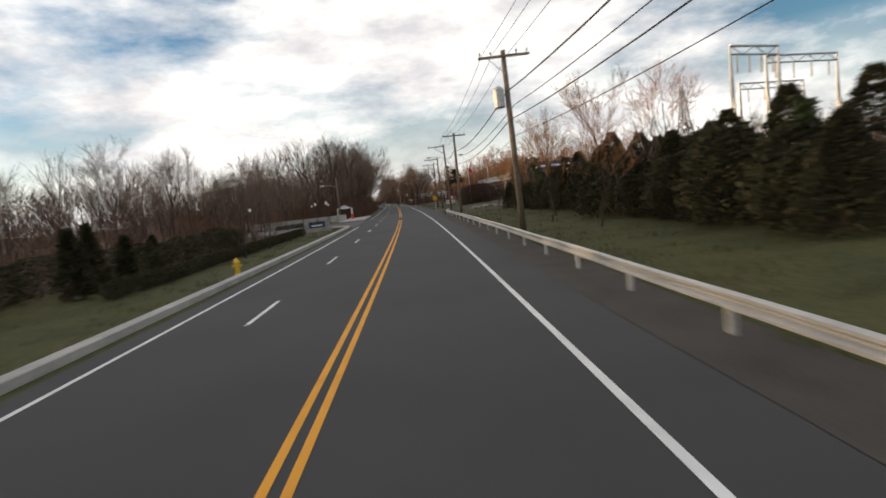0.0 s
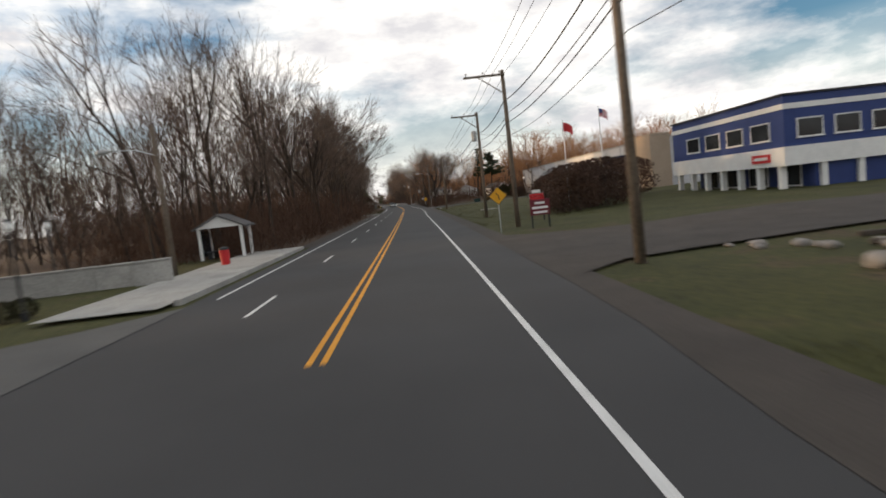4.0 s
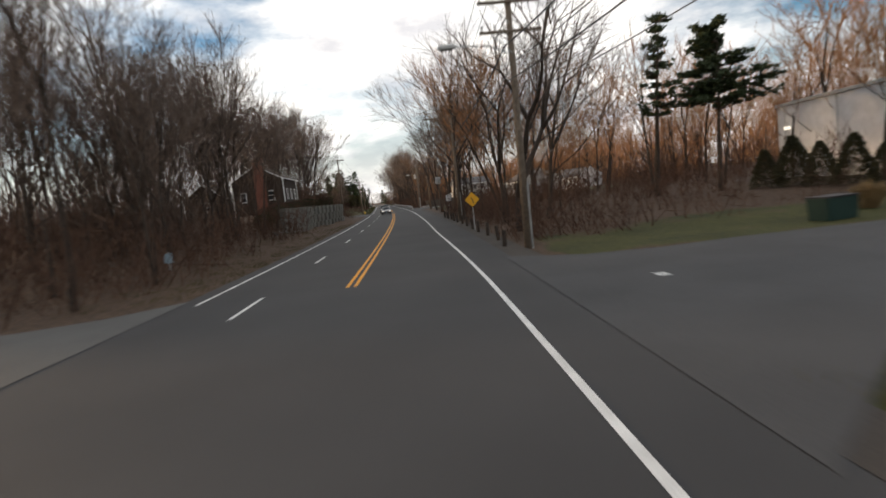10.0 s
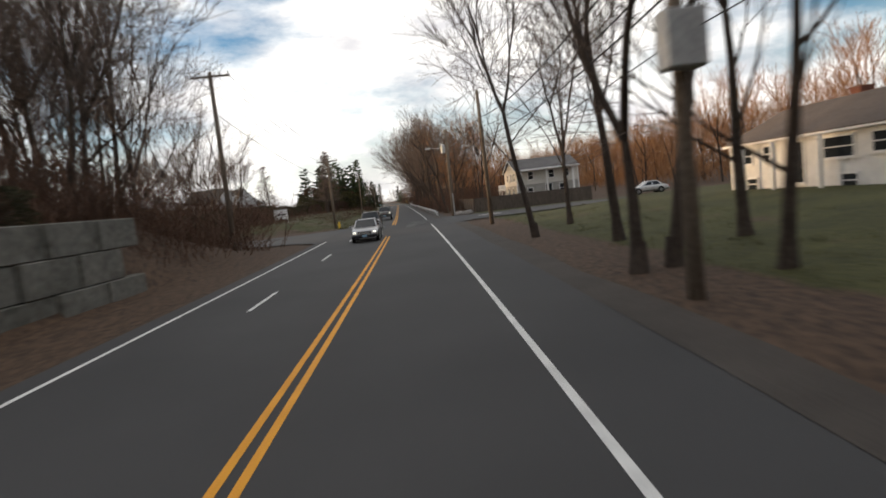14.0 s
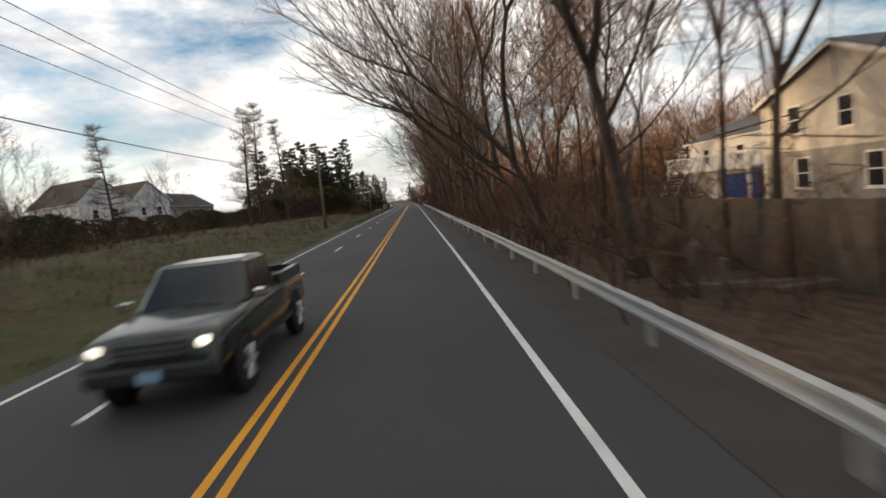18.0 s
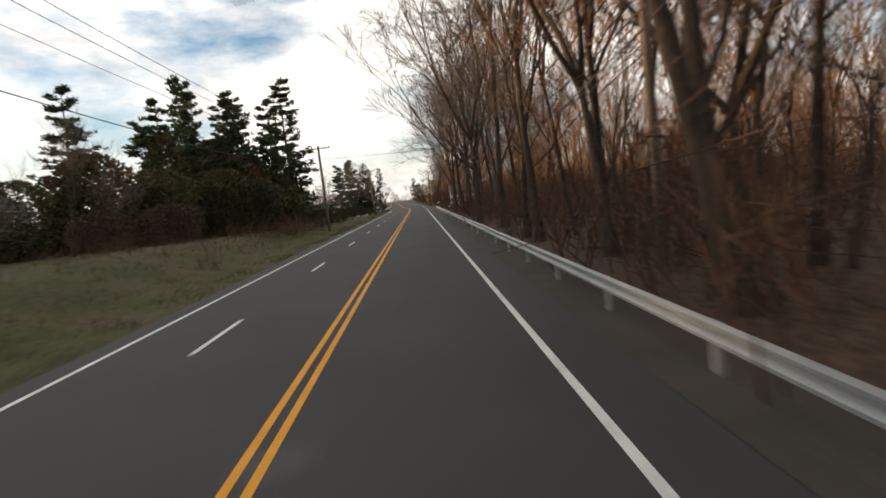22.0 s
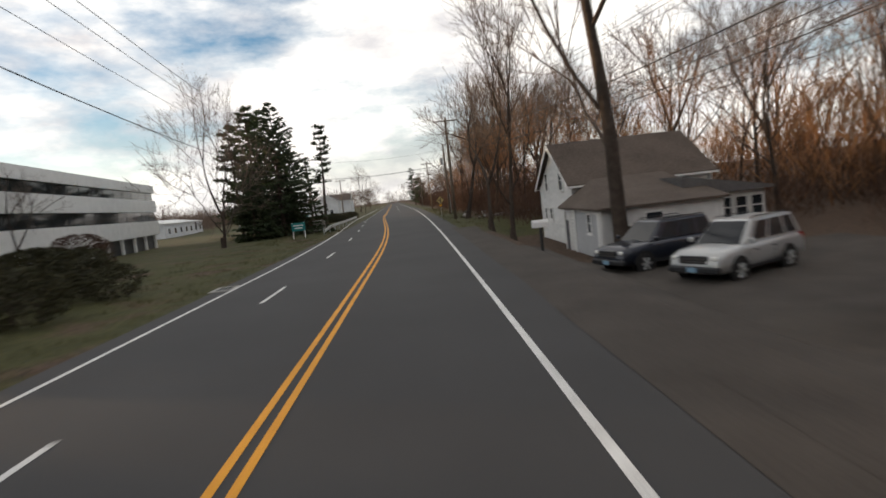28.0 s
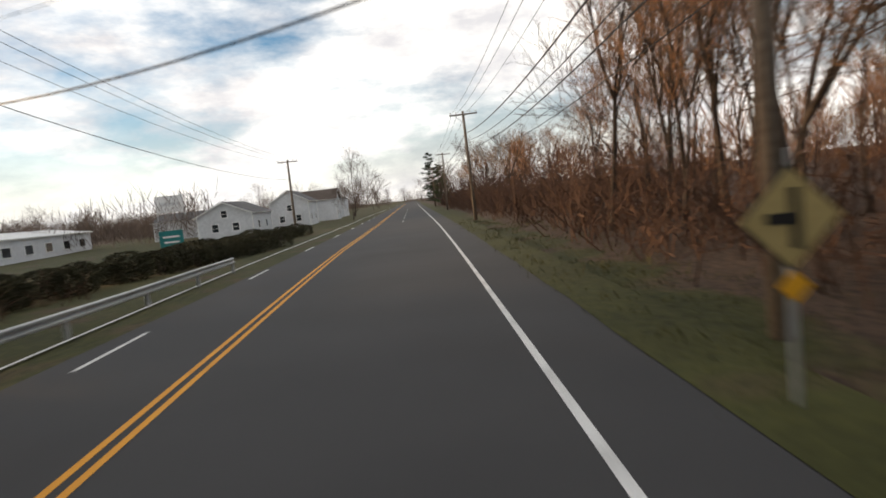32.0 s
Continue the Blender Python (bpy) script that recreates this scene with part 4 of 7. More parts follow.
# saplings that fill the woods on the left, then on the right
# the clumps at u -108 to -140 thicken the added shading woods
for seed, (stock, n, s0, s1, u0, u1, material) in enumerate((
        (COPSE, 200, 97, 171, -8.6, -24, BRUSH), (HIGH_COPSE, 26, 97, 172, -22, -60, TWIG), (COPSE, 150, -45, 98, -20, -42, BRUSH), (HIGH_COPSE, 90, -60, 97, -40, -80, TWIG), (COPSE, 90, 190, 226, -13, -32, BRUSH), (HIGH_COPSE, 14, 204, 222, -13, -20, TWIG), (COPSE, 70, 436, 472, -27, -36, BRUSH), (HIGH_COPSE, 24, 260, 292, -14, -32, TWIG), (HIGH_COPSE, 150, 900, 1120, -130, 70, TWIG), (COPSE, 60, 8, 62, 14, 24, TWIG), (HIGH_COPSE, 150, 640, 950, -34, -95, TWIG),
        (HIGH_COPSE, 60, 188, 285, -32, -70, TWIG), (COPSE, 90, 262, 284, -12, -26, BRUSH), (COPSE, 60, 336, 374, -25, -40, BRUSH), (COPSE, 110, 305, 352, -23, -38, BRUSH), (HIGH_COPSE, 150, 300, 480, -72, -110, TWIG), (HIGH_COPSE, 260, 300, 570, -108, -140, TWIG), (HIGH_COPSE, 200, 600, 1050, -150, -210, TWIG), (HIGH_COPSE, 260, 640, 1000, -110, -190, TWIG), (HIGH_COPSE, 170, 480, 1000, -92, -150, TWIG), (HIGH_COPSE, 120, -150, 480, -130, -170, TWIG),
        (COPSE, 150, 192, 246, 10, 42, BRUSH), (HIGH_COPSE, 120, 192, 320, 48, 112, TWIG_SUN_TINT), (COPSE, 260, 316, 488, 8.5, 40, BRUSH), (HIGH_COPSE, 240, 316, 498, 36, 112, TWIG_SUN_TINT), (COPSE, 300, 526, 690, 10, 34, BRUSH), (COPSE, 200, 484, 530, 21, 52, BRUSH), (HIGH_COPSE, 60, 484, 540, 24, 60, TWIG_SUN_TINT), (HIGH_COPSE, 140, 490, 690, 24, 100, TWIG_SUN_TINT), (HIGH_COPSE, 160, -40, 230, 70, 115, TWIG_SUN_TINT))):
    many("saplings", "tangle of thin bare saplings filling the woods", "saplings", stock, n, s0, s1, u0, u1, material, (0.55, 1.4), 600 + seed,
         keep=lambda s, u: not (315 < s < 374 and 8 < u < 42) and not (192 < s < 217 and 8 < u < 30) and not (222 < s < 260 and -30 < u < -8))

scatter("slim", 12, 200, 224, -10.5, -17, (0.7, 0.95), 1.6, group="trees above the bank")
scatter("slim", 3, 200, 214, 11, 15, (0.6, 0.8), 2.5, group="trees of the right-hand woods")
for k in range(52):
    plant("bush", 8 + 0.72 * k, -9.9 + PLANT_RNG.uniform(-0.1, 0.1), PLANT_RNG.uniform(0.7, 0.8), 1, lean=2, group="low clipped hedge along the verge")
for k in range(24):
    plant("bush", -22 + 2.6 * k, -14.5 + PLANT_RNG.uniform(-0.4, 0.4), PLANT_RNG.uniform(0.8, 1.0), (0, 3)[k % 2], group="dark hedge behind the verge")
for s, u, size in ((22.5, -9.2, 0.4), (29, -9.3, 0.42), (36, -9.2, 0.4), (43, -9.4, 0.4)):
    plant("slim", s, u, size, lean=2, group="thin trees along the hedge")
plant("young", 692, -13, 1.3, 1, lean=1)
plant("young", 655, -9.5, 0.8, 0, lean=1)
for (s0, u0), (s1, u1), n in (((567, -15.5), (594, -9.2), 18), ((569, -17), (592, -11.5), 14), ((590, -15.5), (612, -10.4), 15), ((594, -17), (612, -12.6), 12)):
    for k in range(n):
        q = k / (n - 1)
        plant("bush", s0 + (s1 - s0) * q + PLANT_RNG.uniform(-0.4, 0.4), u0 + (u1 - u0) * q + PLANT_RNG.uniform(-0.4, 0.4), PLANT_RNG.uniform(0.6, 0.85), (0, 3)[k % 2], group="low dark bushes beside the far drive")
for s, u, size in ((437, -14, 0.95), (440, -19, 1.1), (434, -17, 0.9), (445, -22, 1.15), (431, -22, 1.0), (428, -26, 1.1)):
    plant("cedar", s, u, size, 2, lean=2, group="evergreens on the grass bank")
for k in range(24):
    plant("bush", 368 + 3.1 * k + PLANT_RNG.uniform(-0.8, 0.8), -30.5 + PLANT_RNG.uniform(-1.5, 1.5), PLANT_RNG.uniform(1.3, 1.8), (0, 3)[k % 2], group="dark hedge beyond the grass bank")
scatter("slim", 6, 226, 238, -12.6, -15, (0.7, 0.9), 1.5, group="trees above the bank")
for k in range(7):
    plant("dry", 225 + 5.4 * k, -11.9 + 1.5 * ease(225 + 5.4 * k, 236, 262), PLANT_RNG.uniform(0.5, 0.75), group="shrubs above the block wall")
for k in range(12):
    plant("bush", 223 + 3.2 * k, -11.7 + 1.7 * ease(223 + 3.2 * k, 236, 262), PLANT_RNG.uniform(0.6, 0.8), (0, 3)[k % 2], group="dark hedge above the block wall")
for s, u, size in ((468, -20, 1.3), (473, -17, 1.1), (478, -21, 1.5), (487, -19, 1.3), (495, -21, 1.5), (503, -20, 1.4), (512, -22, 1.5), (520, -19, 1.2)):
    plant("dry", s, u, size * 0.8, group="scrub before the office building")
for s, u, size in ((470, -26, 0.55), (480, -29, 0.6), (490, -27, 0.5), (500, -30, 0.55), (511, -27, 0.5), (523, -25, 0.5), (474, -18.5, 0.42), (486, -16.5, 0.4)):
    plant("tree", s, u, size, lean=3, group="scrub before the office building")
for s, u, size in ((506.5, -11.5, 1.0), (508.5, -14, 1.1), (505, -9.2, 0.7)):
    plant("bush", s, u, size, 3)
scatter("slim", 9, 556, 582, 12, 17, (0.75, 0.95), 1.6, group="trees of the far woods")
scatter("tree", 3, 557, 574, 13, 17, (0.8, 0.95), 2.5, group="trees of the far woods")


def tuft(seed, high, n, wide):
    """Loose blades of rough grass."""
    rng, out = random.Random(seed), Shape()
    for _ in range(n):
        blade(out, (rng.uniform(-wide, wide), rng.uniform(-wide, wide), -0.02), Vector((rng.uniform(-0.5, 0.5), rng.uniform(-0.5, 0.5), rng.uniform(0.5, 1))) * high * rng.uniform(0.5, 1.2), 0.009, rng)
    out.v = np.array(out.v, dtype=float)
    return out


TUFTS = [tuft(701 + k, h, 14, w) for k, (h, w) in enumerate(((0.14, 0.25), (0.22, 0.3), (0.10, 0.35)))]
for seed, (n, s0, s1, u0, u1, high) in enumerate((
        (700, -30, 50, -6.4, -12, 1.0), (1300, 303, 440, -5.6, -13, 1.2), (900, 440, 545, -5.6, -12, 1.0), (700, -10, 66, 6.3, 12, 1.2), (900, 98, 176, 6.5, 15, 0.8), (350, 250, 290, 9, 16, 0.8), (700, 524, 600, 5.1, 9.5, 1.2), (500, 187, 245, -5.6, -10, 1.0))):
    many("grass_tufts", "rough tufts of faded grass on the verge", "grass", TUFTS, n, s0, s1, u0, u1, GRASS_BLADE, (0.7 * high, 1.3 * high), 720 + seed, power=1.5)
for k in range(14):
    plant("bush", 303.5 + 3.6 * k + PLANT_RNG.uniform(-0.8, 0.8), -23.5 - 0.35 * k + PLANT_RNG.uniform(-1, 1), PLANT_RNG.uniform(1.0, 1.5), (0, 3)[k % 2], group="dark hedge beyond the grass bank")

# ---- guard rails, kerbs, side roads, walls ----
def follow(points_su, z, lift=True):
    return [tuple(at(s, u, z + (level(s, u) if lift else 0.0))) for s, u in points_su]


def guard_rail(s0, s1, u, face, label, droop=True, flare=0.0):
    """W-beam on steel posts; face: -1 where the beam faces to the left of its posts."""
    ob = thing("guard_rail", label, "guard rail")
    n = max(2, int((s1 - s0) / 3.81))
    profile = ((0.0, 0.38), (0.07, 0.41), (0.07, 0.455), (0.0, 0.505), (0.0, 0.54), (0.07, 0.59), (0.07, 0.635), (0.0, 0.665))
    beam = Shape()
    m = 2 * n
    for i in range(m + 1):
        s = s0 + (s1 - s0) * i / m
        drop = -0.25 * (1 - ease(s, s0, s0 + 4)) if droop else 0.0
        for d, z in (*profile, *((a - 0.006, b) for a, b in reversed(profile))):
            beam.v.append(tuple(at(s, u + face * d + flare * ease(s, s1 - 9, s1) ** 2, z + drop + 0.02 * noise.noise(Vector((s * 0.2, 0, 0))))))
    k = 2 * len(profile)
    for i in range(m):
        beam.f += [(i * k + j, i * k + (j + 1) % k, (i + 1) * k + (j + 1) % k, (i + 1) * k + j) for j in range(k)]
    part("beam", beam, STEEL, ob, "weathered galvanised W-beam")
    post = mesh_of("post", Shape().box(0, 0, -0.35, 0.09, 0.14, 0.98), STEEL)
    for i in range(n + 1):
        s = s0 + (s1 - s0) * i / n
        p = part("post", post, None, ob)
        p.matrix_basis = place(s, u - face * 0.055 + flare * ease(s, s1 - 9, s1) ** 2, 0.0)
    return ob


guard_rail(-70, 63.5, 5.75, -1, "long galvanised steel guard rail beside the grass verge", droop=False, flare=0.9)
guard_rail(309.5, 485, 5.14, -1, "long galvanised steel guard rail at the edge of the woods")
guard_rail(539.5, 577, -6.9, 1, "galvanised steel guard rail before the evergreens")


def kerb(s0, s1, u0, u1, label, name="kerb"):
    """A kerb of separate stones."""
    ob = thing(name, label, "kerb", kind="structure")
    s, k = s0, 0
    while s < s1:
        e = min(s + 2.4, s1)
        c = Shape()
        for a in (s + 0.01, e - 0.01):
            c.v += [tuple(at(a, u0, -0.1)), tuple(at(a, u1, -0.1)), tuple(at(a, u1, 0.15)), tuple(at(a, u0, 0.15))]
        c.f = [(0, 1, 2, 3), (7, 6, 5, 4), (0, 4, 5, 1), (1, 5, 6, 2), (2, 6, 7, 3), (3, 7, 4, 0)]
        part("kerb_stone", c, CONCRETE, ob, bevel=0.02)
        s = e
    return ob


kerb(-60, 52.4, -6.15, -5.75, "pale concrete kerb beside the grass")
corner = thing("corner_kerb", "pale concrete kerb curving into the entrance drive", "kerb", kind="structure")
for k in range(9):
    a0, a1 = radians(10 * k), radians(10 * k + 9.6)
    c = Shape()
    for a in (a0, a1):
        for r, z in ((6.0, -0.1), (6.4, -0.1), (6.4, 0.15), (6.0, 0.15)):
            c.v.append(tuple(at(52.4 + r * math.sin(a), -12.15 + r * math.cos(a), z)))
    c.f = [(0, 1, 2, 3), (7, 6, 5, 4), (0, 4, 5, 1), (1, 5, 6, 2), (2, 6, 7, 3), (3, 7, 4, 0)]
    part("kerb_stone", c, CONCRETE, corner, bevel=0.02)
low_wall = thing("low_wall", "low pale concrete wall behind the clipped bushes", "wall", kind="structure")
for k in range(10):
    c = part("wall_panel", Shape().box(0, 0, -0.3, 1.55, 0.25, 1.25).box(0, 0, 0.95, 1.56, 0.33, 0.08), CONCRETE, low_wall, bevel=0.015)
    c.matrix_basis = place(84.3 + 0.5 * ((k - 5) / 5) ** 2, -24.2 + 1.58 * k, 0.05, -6 + 2.2 * k)
kerb(77, 97, -6.0, -5.75, "pale concrete kerb before the bus shelter")
strip("pavement", CONCRETE, 76, 98, -9.8, -6.0, 0.07, label="pale concrete footway before the bus shelter", category="pavement")
strip("shoulder", GRAVEL, -80, 292, lambda s: 4.85 + 0.55 * ease(s, 60, 72) + 0.1 * noise.noise(Vector((s * 0.3, 1, 0))), lambda s: 6.35 + 0.25 * noise.noise(Vector((s * 0.15, 3, 0))), 0.008, label="sandy gravel shoulder along the asphalt", category="shoulder")
strip("verge", GROUND, 524, 800, lambda s: 4.95 + 0.12 * noise.noise(Vector((s * 0.3, 2, 0))), 6.3, 0.012, step=2.5, label="thin rough grass edge along the asphalt", category="verge")
strip("shoulder", GRAVEL, 303, 526, lambda s: 4.5 + 0.1 * noise.noise(Vector((s * 0.3, 2, 0))), lambda s: 6.05 + 0.3 * noise.noise(Vector((s * 0.15, 5, 0))), 0.008, label="sandy gravel shoulder along the asphalt", category="shoulder")
strip("shoulder", GRAVEL, 97, 172, lambda s: -6.3 + 0.3 * noise.noise(Vector((s * 0.2, 7, 0))), -5.2, 0.004, label="littered gravel edge below the woods", category="shoulder")


def side_road(s0, s1, u0, u1, flare, label, material=SIDE_ASPHALT):
    """A road or drive that leaves the main road, with rounded corners."""
    shape, n, m = Shape(), 24, 10
    for i in range(n + 1):
        q = i / n
        u = u0 + (u1 - u0) * q
        open_ = flare * math.exp(-abs(u - u0) / (flare * 0.6 + 0.1))
        for j in range(m + 1):
            s = s0 - open_ + (s1 - s0 + 2 * open_) * j / m
            shape.v.append(tuple(at(s, u, 0.012 + (level(s, u) + 0.08) * ease(abs(u), 5.8, 7.5))))
    shape.f = [(i * (m + 1) + j, i * (m + 1) + j + 1, (i + 1) * (m + 1) + j + 1, (i + 1) * (m + 1) + j) for i in range(n) for j in range(m)]
    return tagged(new("side_road", mesh_of("side_road", shape, material)), label, "road", kind="structure")


side_road(57, 70, -5.2, -46, 6, "wide grey entrance drive with arrows", PALE_ASPHALT)
side_road(174, 184, -5.2, -46, 3, "pale grey side road into the woods", PALE_ASPHALT)
side_road(286, 299, -5.2, -46, 4, "grey side road beside the grass bank")
side_road(176, 186, 5.2, 60, 3, "grey drive to the warehouse")
side_road(293, 302, 5.2, 60, 4, "wide grey side road before the houses")
side_road(76, 86, 5.4, 60, 3, "gravelly drive to the blue building", GRAVEL)
side_road(486, 506, 5.2, 19, 2, "brown gravel yard beside the house", GRAVEL)
strip("stop_line", WHITE_LINE, 297.6, 298.1, 7.6, 11.0, 0.03, label="worn white stop line across the side road", category="road marking")
strip("stop_line", WHITE_LINE, 181.6, 182.0, 7.6, 12.0, 0.05, label="worn white line along the warehouse drive", category="road marking")
for k, (a, b) in enumerate(((-14, 59.0), (-14, 66), (-18, 62))):
    strip("drive_arrow", WHITE_LINE, b, b + 0.3, a, a + 3.0, 0.045, label="worn white arrow on the entrance drive", category="road marking")

# pale dusty spill across the lane
spill_rng = random.Random(9)
spill = Shape()
SALT = mat("pale_dusty_spill", (0.060, 0.060, 0.060), (0.15, 0.15, 0.148), 0.9, 9, 2.0, 0.2, world_space=True)
for k in range(760):
    q = spill_rng.random()
    s, u = 291.5 + 10 * q + spill_rng.uniform(-1, 1), 1.2 + 2.6 * abs(spill_rng.gauss(0.25, 0.3)) * (0.4 + q) + 0.7 * q
    r, a0 = 0.012 + 0.09 * spill_rng.random() ** 2.2, spill_rng.uniform(0, 6)
    spill.poly(*[tuple(at(s + 3.2 * r * math.sin(a) * w, u + r * math.cos(a) * w, 0.011 + 0.00001 * k)) for a, w in ((a0 + i * 0.9, spill_rng.uniform(0.6, 1.2)) for i in range(7))])
tagged(new("road_spill", mesh_of("road_spill", spill, SALT)), "pale grey dusty spill smeared over the asphalt", "stain", kind="stuff")


def block_wall():
    """Retaining wall of large concrete blocks, stepped up along the bank."""
    ob = thing("retaining_wall", "weathered grey concrete block retaining wall under the bank", "wall", kind="structure")
    rng = random.Random(17)
    stone = [mesh_of("block", Shape().box(0, 0, 0.006, 0.6, 2.38, 0.985), WALL_STONE, bevel=0.03) for _ in range(1)]
    for row in range(3):
        s = 220.0 + row * 2.4 + (1.2 if row % 2 else 0)
        while s < 261.5:
            p = part("block", stone[0], None, ob)
            u = -9.9 + 1.7 * ease(s, 236, 262) - 0.05 * row
            p.matrix_basis = place(s, u + rng.uniform(-0.02, 0.02), row * 1.0 - 0.1, rng.uniform(-0.6, 0.6))
            s += 2.4
    return ob


block_wall()


# ---- utility poles and wires ----
def pole_meshes(high):
    return mesh_of("shaft", Shape().tube([(0, 0, -0.5), (0, 0, high * 0.5), (0, 0, high)], [0.165, 0.14, 0.11], 10), POLE_WOOD, smooth=True)


ARM = mesh_of("crossarm", Shape().box(0, -0.11, 0, 2.4, 0.09, 0.12), POLE_WOOD, bevel=0.008)
SIDE_ARM = mesh_of("crossarm", Shape().box(-1.15, -0.11, 0, 2.5, 0.10, 0.13), POLE_WOOD, bevel=0.008)
PIN = mesh_of("insulator", Shape().tube([(0, 0, 0), (0, 0, 0.10), (0, 0, 0.11), (0, 0, 0.17), (0, 0, 0.2)], [0.02, 0.03, 0.06, 0.055, 0.02], 8), CERAMIC)
BRACE = mesh_of("brace", Shape().tube([(-0.75, -0.11, 0.0), (0, -0.12, -0.75)], [0.02, 0.02], 5), STEEL)
SIDE_BRACE = mesh_of("brace", Shape().tube([(-1.5, -0.11, 0.0), (0, -0.12, -1.1)], [0.035, 0.035], 5), POLE_WOOD)
CAN = mesh_of("transformer", Shape().tube([(0, 0, 0), (0, 0, 0.04), (0, 0, 0.85), (0, 0, 0.92), (0, 0, 1.0)], [0.2, 0.25, 0.25, 0.2, 0.08], 14), STEEL)
LAMP_ARM = mesh_of("lamp_arm", Shape().tube([(0, 0, 0), (-0.9, 0, 0.35), (-2.2, 0, 0.45)], [0.035, 0.03, 0.028], 6), STEEL)
LAMP_HEAD = mesh_of("lamp_head", Shape().tube([(-2.1, 0, 0.45), (-2.3, 0, 0.44), (-2.75, 0, 0.42), (-2.85, 0, 0.42)], [0.05, 0.12, 0.13, 0.05], 8), STEEL)
CONDUIT = mesh_of("conduit", Shape().tube([(0.15, -0.08, 0), (0.15, -0.08, 2.6)], [0.045, 0.045], 6), STEEL)
SHAFTS = {}


def pole(s, u, high, style="", lean=0.0, z=None):
    key = round(high, 1)
    SHAFTS.setdefault(key, pole_meshes(key))
    ob = thing("utility_pole", "tall weathered wooden utility pole carrying cables", "utility pole", group="utility poles along the road")
    ob.matrix_basis = place(s, u, z) @ Euler((0, radians(lean), 0)).to_matrix().to_4x4()
    part("shaft", SHAFTS[key], None, ob)
    arms = {"t": (ARM,), "tt": (ARM, ARM), "side": (SIDE_ARM,)}
    for k in [x for x in ("tt", "side", "t") if x in style.split()][:1]:
        for n, mesh in enumerate(arms[k]):
            zz = high - 0.35 - 1.1 * n
            arm = part("crossarm", mesh, None, ob)
            arm.location = (0, 0, zz)
            for x in ((-2.25, -1.2, -0.2) if k == "side" else (-1.1, -0.6, 0.6, 1.1)):
                pin = part("insulator", PIN, None, arm)
                pin.location = (x, -0.11, 0.12)
            b = part("brace", SIDE_BRACE if k == "side" else BRACE, None, ob)
            b.location = (0, 0, zz)
    if "can" in style:
        c = part("transformer", CAN, None, ob, "grey transformer can")
        c.location = (-0.42, 0, high - 2.6)
    if "lamp" in style:
        a = part("lamp_arm", LAMP_ARM, None, ob)
        a.location = (0, 0, high - (2.2 if high > 9 else 1.5))
        part("lamp_head", LAMP_HEAD, None, a, "grey street lamp head")
        if "lamps" in style:
            b = part("lamp_arm", LAMP_ARM, None, ob)
            b.matrix_basis = Matrix.Translation((0, 0, high - 2.3)) @ Matrix.Rotation(math.pi, 4, "Z")
            part("lamp_head", LAMP_HEAD, None, b, "grey street lamp head")
    if "pipe" in style:
        part("conduit", CONDUIT, None, ob, "pale metal conduit")
    return ob


RIGHT_POLES = ((-30, 7.8, 10, "t"), (13.7, 6.5, 8.8, "t can"), (46.7, 6.6, 8.8, "t"), (74.5, 7.9, 10.2, "side lamps"), (94, 8.1, 9.6, "side"), (111.2, 8.4, 9.6, "side can"), (160, 7.9, 9.2, "side"), (191.2, 6.5, 9.8, "tt lamp pipe"),
               (219.5, 6.4, 9.5, "side pipe"), (251.5, 7.1, 8.8, ""), (282, 7.6, 9.6, ""), (305.6, 6.7, 9.8, "can pipe"), (312.8, 7.4, 10.2, "lamp"), (355, 8.6, 10, ""), (395, 8.6, 10, "t"), (428, 8.6, 10, "t"), (461, 8.2, 9.8, "t"), (499, 15.5, 10.5, "t"),
               (538.9, 5.95, 9.8, "t"), (557.9, 6.9, 9.0, "can pipe"), (600, 6.9, 9.5, "t"), (645, 7.2, 9.5, "t"), (690, 7.2, 9.5, "t"))
LEFT_POLES = ((276.5, -9.2, 10.8, "t"), (309, -7.1, 8.2, "t"), (374.7, -8.2, 9.4, "t"), (439, -7.6, 8.9, "t"), (494.2, -7.0, 9.2, "t"), (570, -12.8, 10.2, "t"), (620, -13, 9, "t"))
for s, u, h, style in (*RIGHT_POLES, *LEFT_POLES):
    pole(s, u, h, style, lean=PLANT_RNG.uniform(-1.0, 1.0))
pole(88, -10.5, 7.5, "lamp")
pole(461, -27, 10.2, "t")
pole(307.2, 6.9, 8.4, "pipe")


def wire(a, b, sag, r=0.012):
    a, b = Vector(a), Vector(b)
    return [a.lerp(b, i / 12) - Vector((0, 0, 4 * sag * (i / 12) * (1 - i / 12))) for i in range(13)], [r] * 13


def wires(poles, name, label, offsets):
    for (s0, u0, h0, _), (s1, u1, h1, _) in zip(poles, poles[1:]):
        z0, z1 = level(s0, u0) + h0, level(s1, u1) + h1
        for du, dz, r in offsets:
            span = Shape().tube(*wire(at(s0, u0 + du, z0 + dz), at(s1, u1 + du, z1 + dz), 0.012 * (s1 - s0) + 0.1 * r / 0.012, r), 4, cap=False)
            tagged(new(name, mesh_of(name, span, CABLE)), label, "cable", "spans of cable")


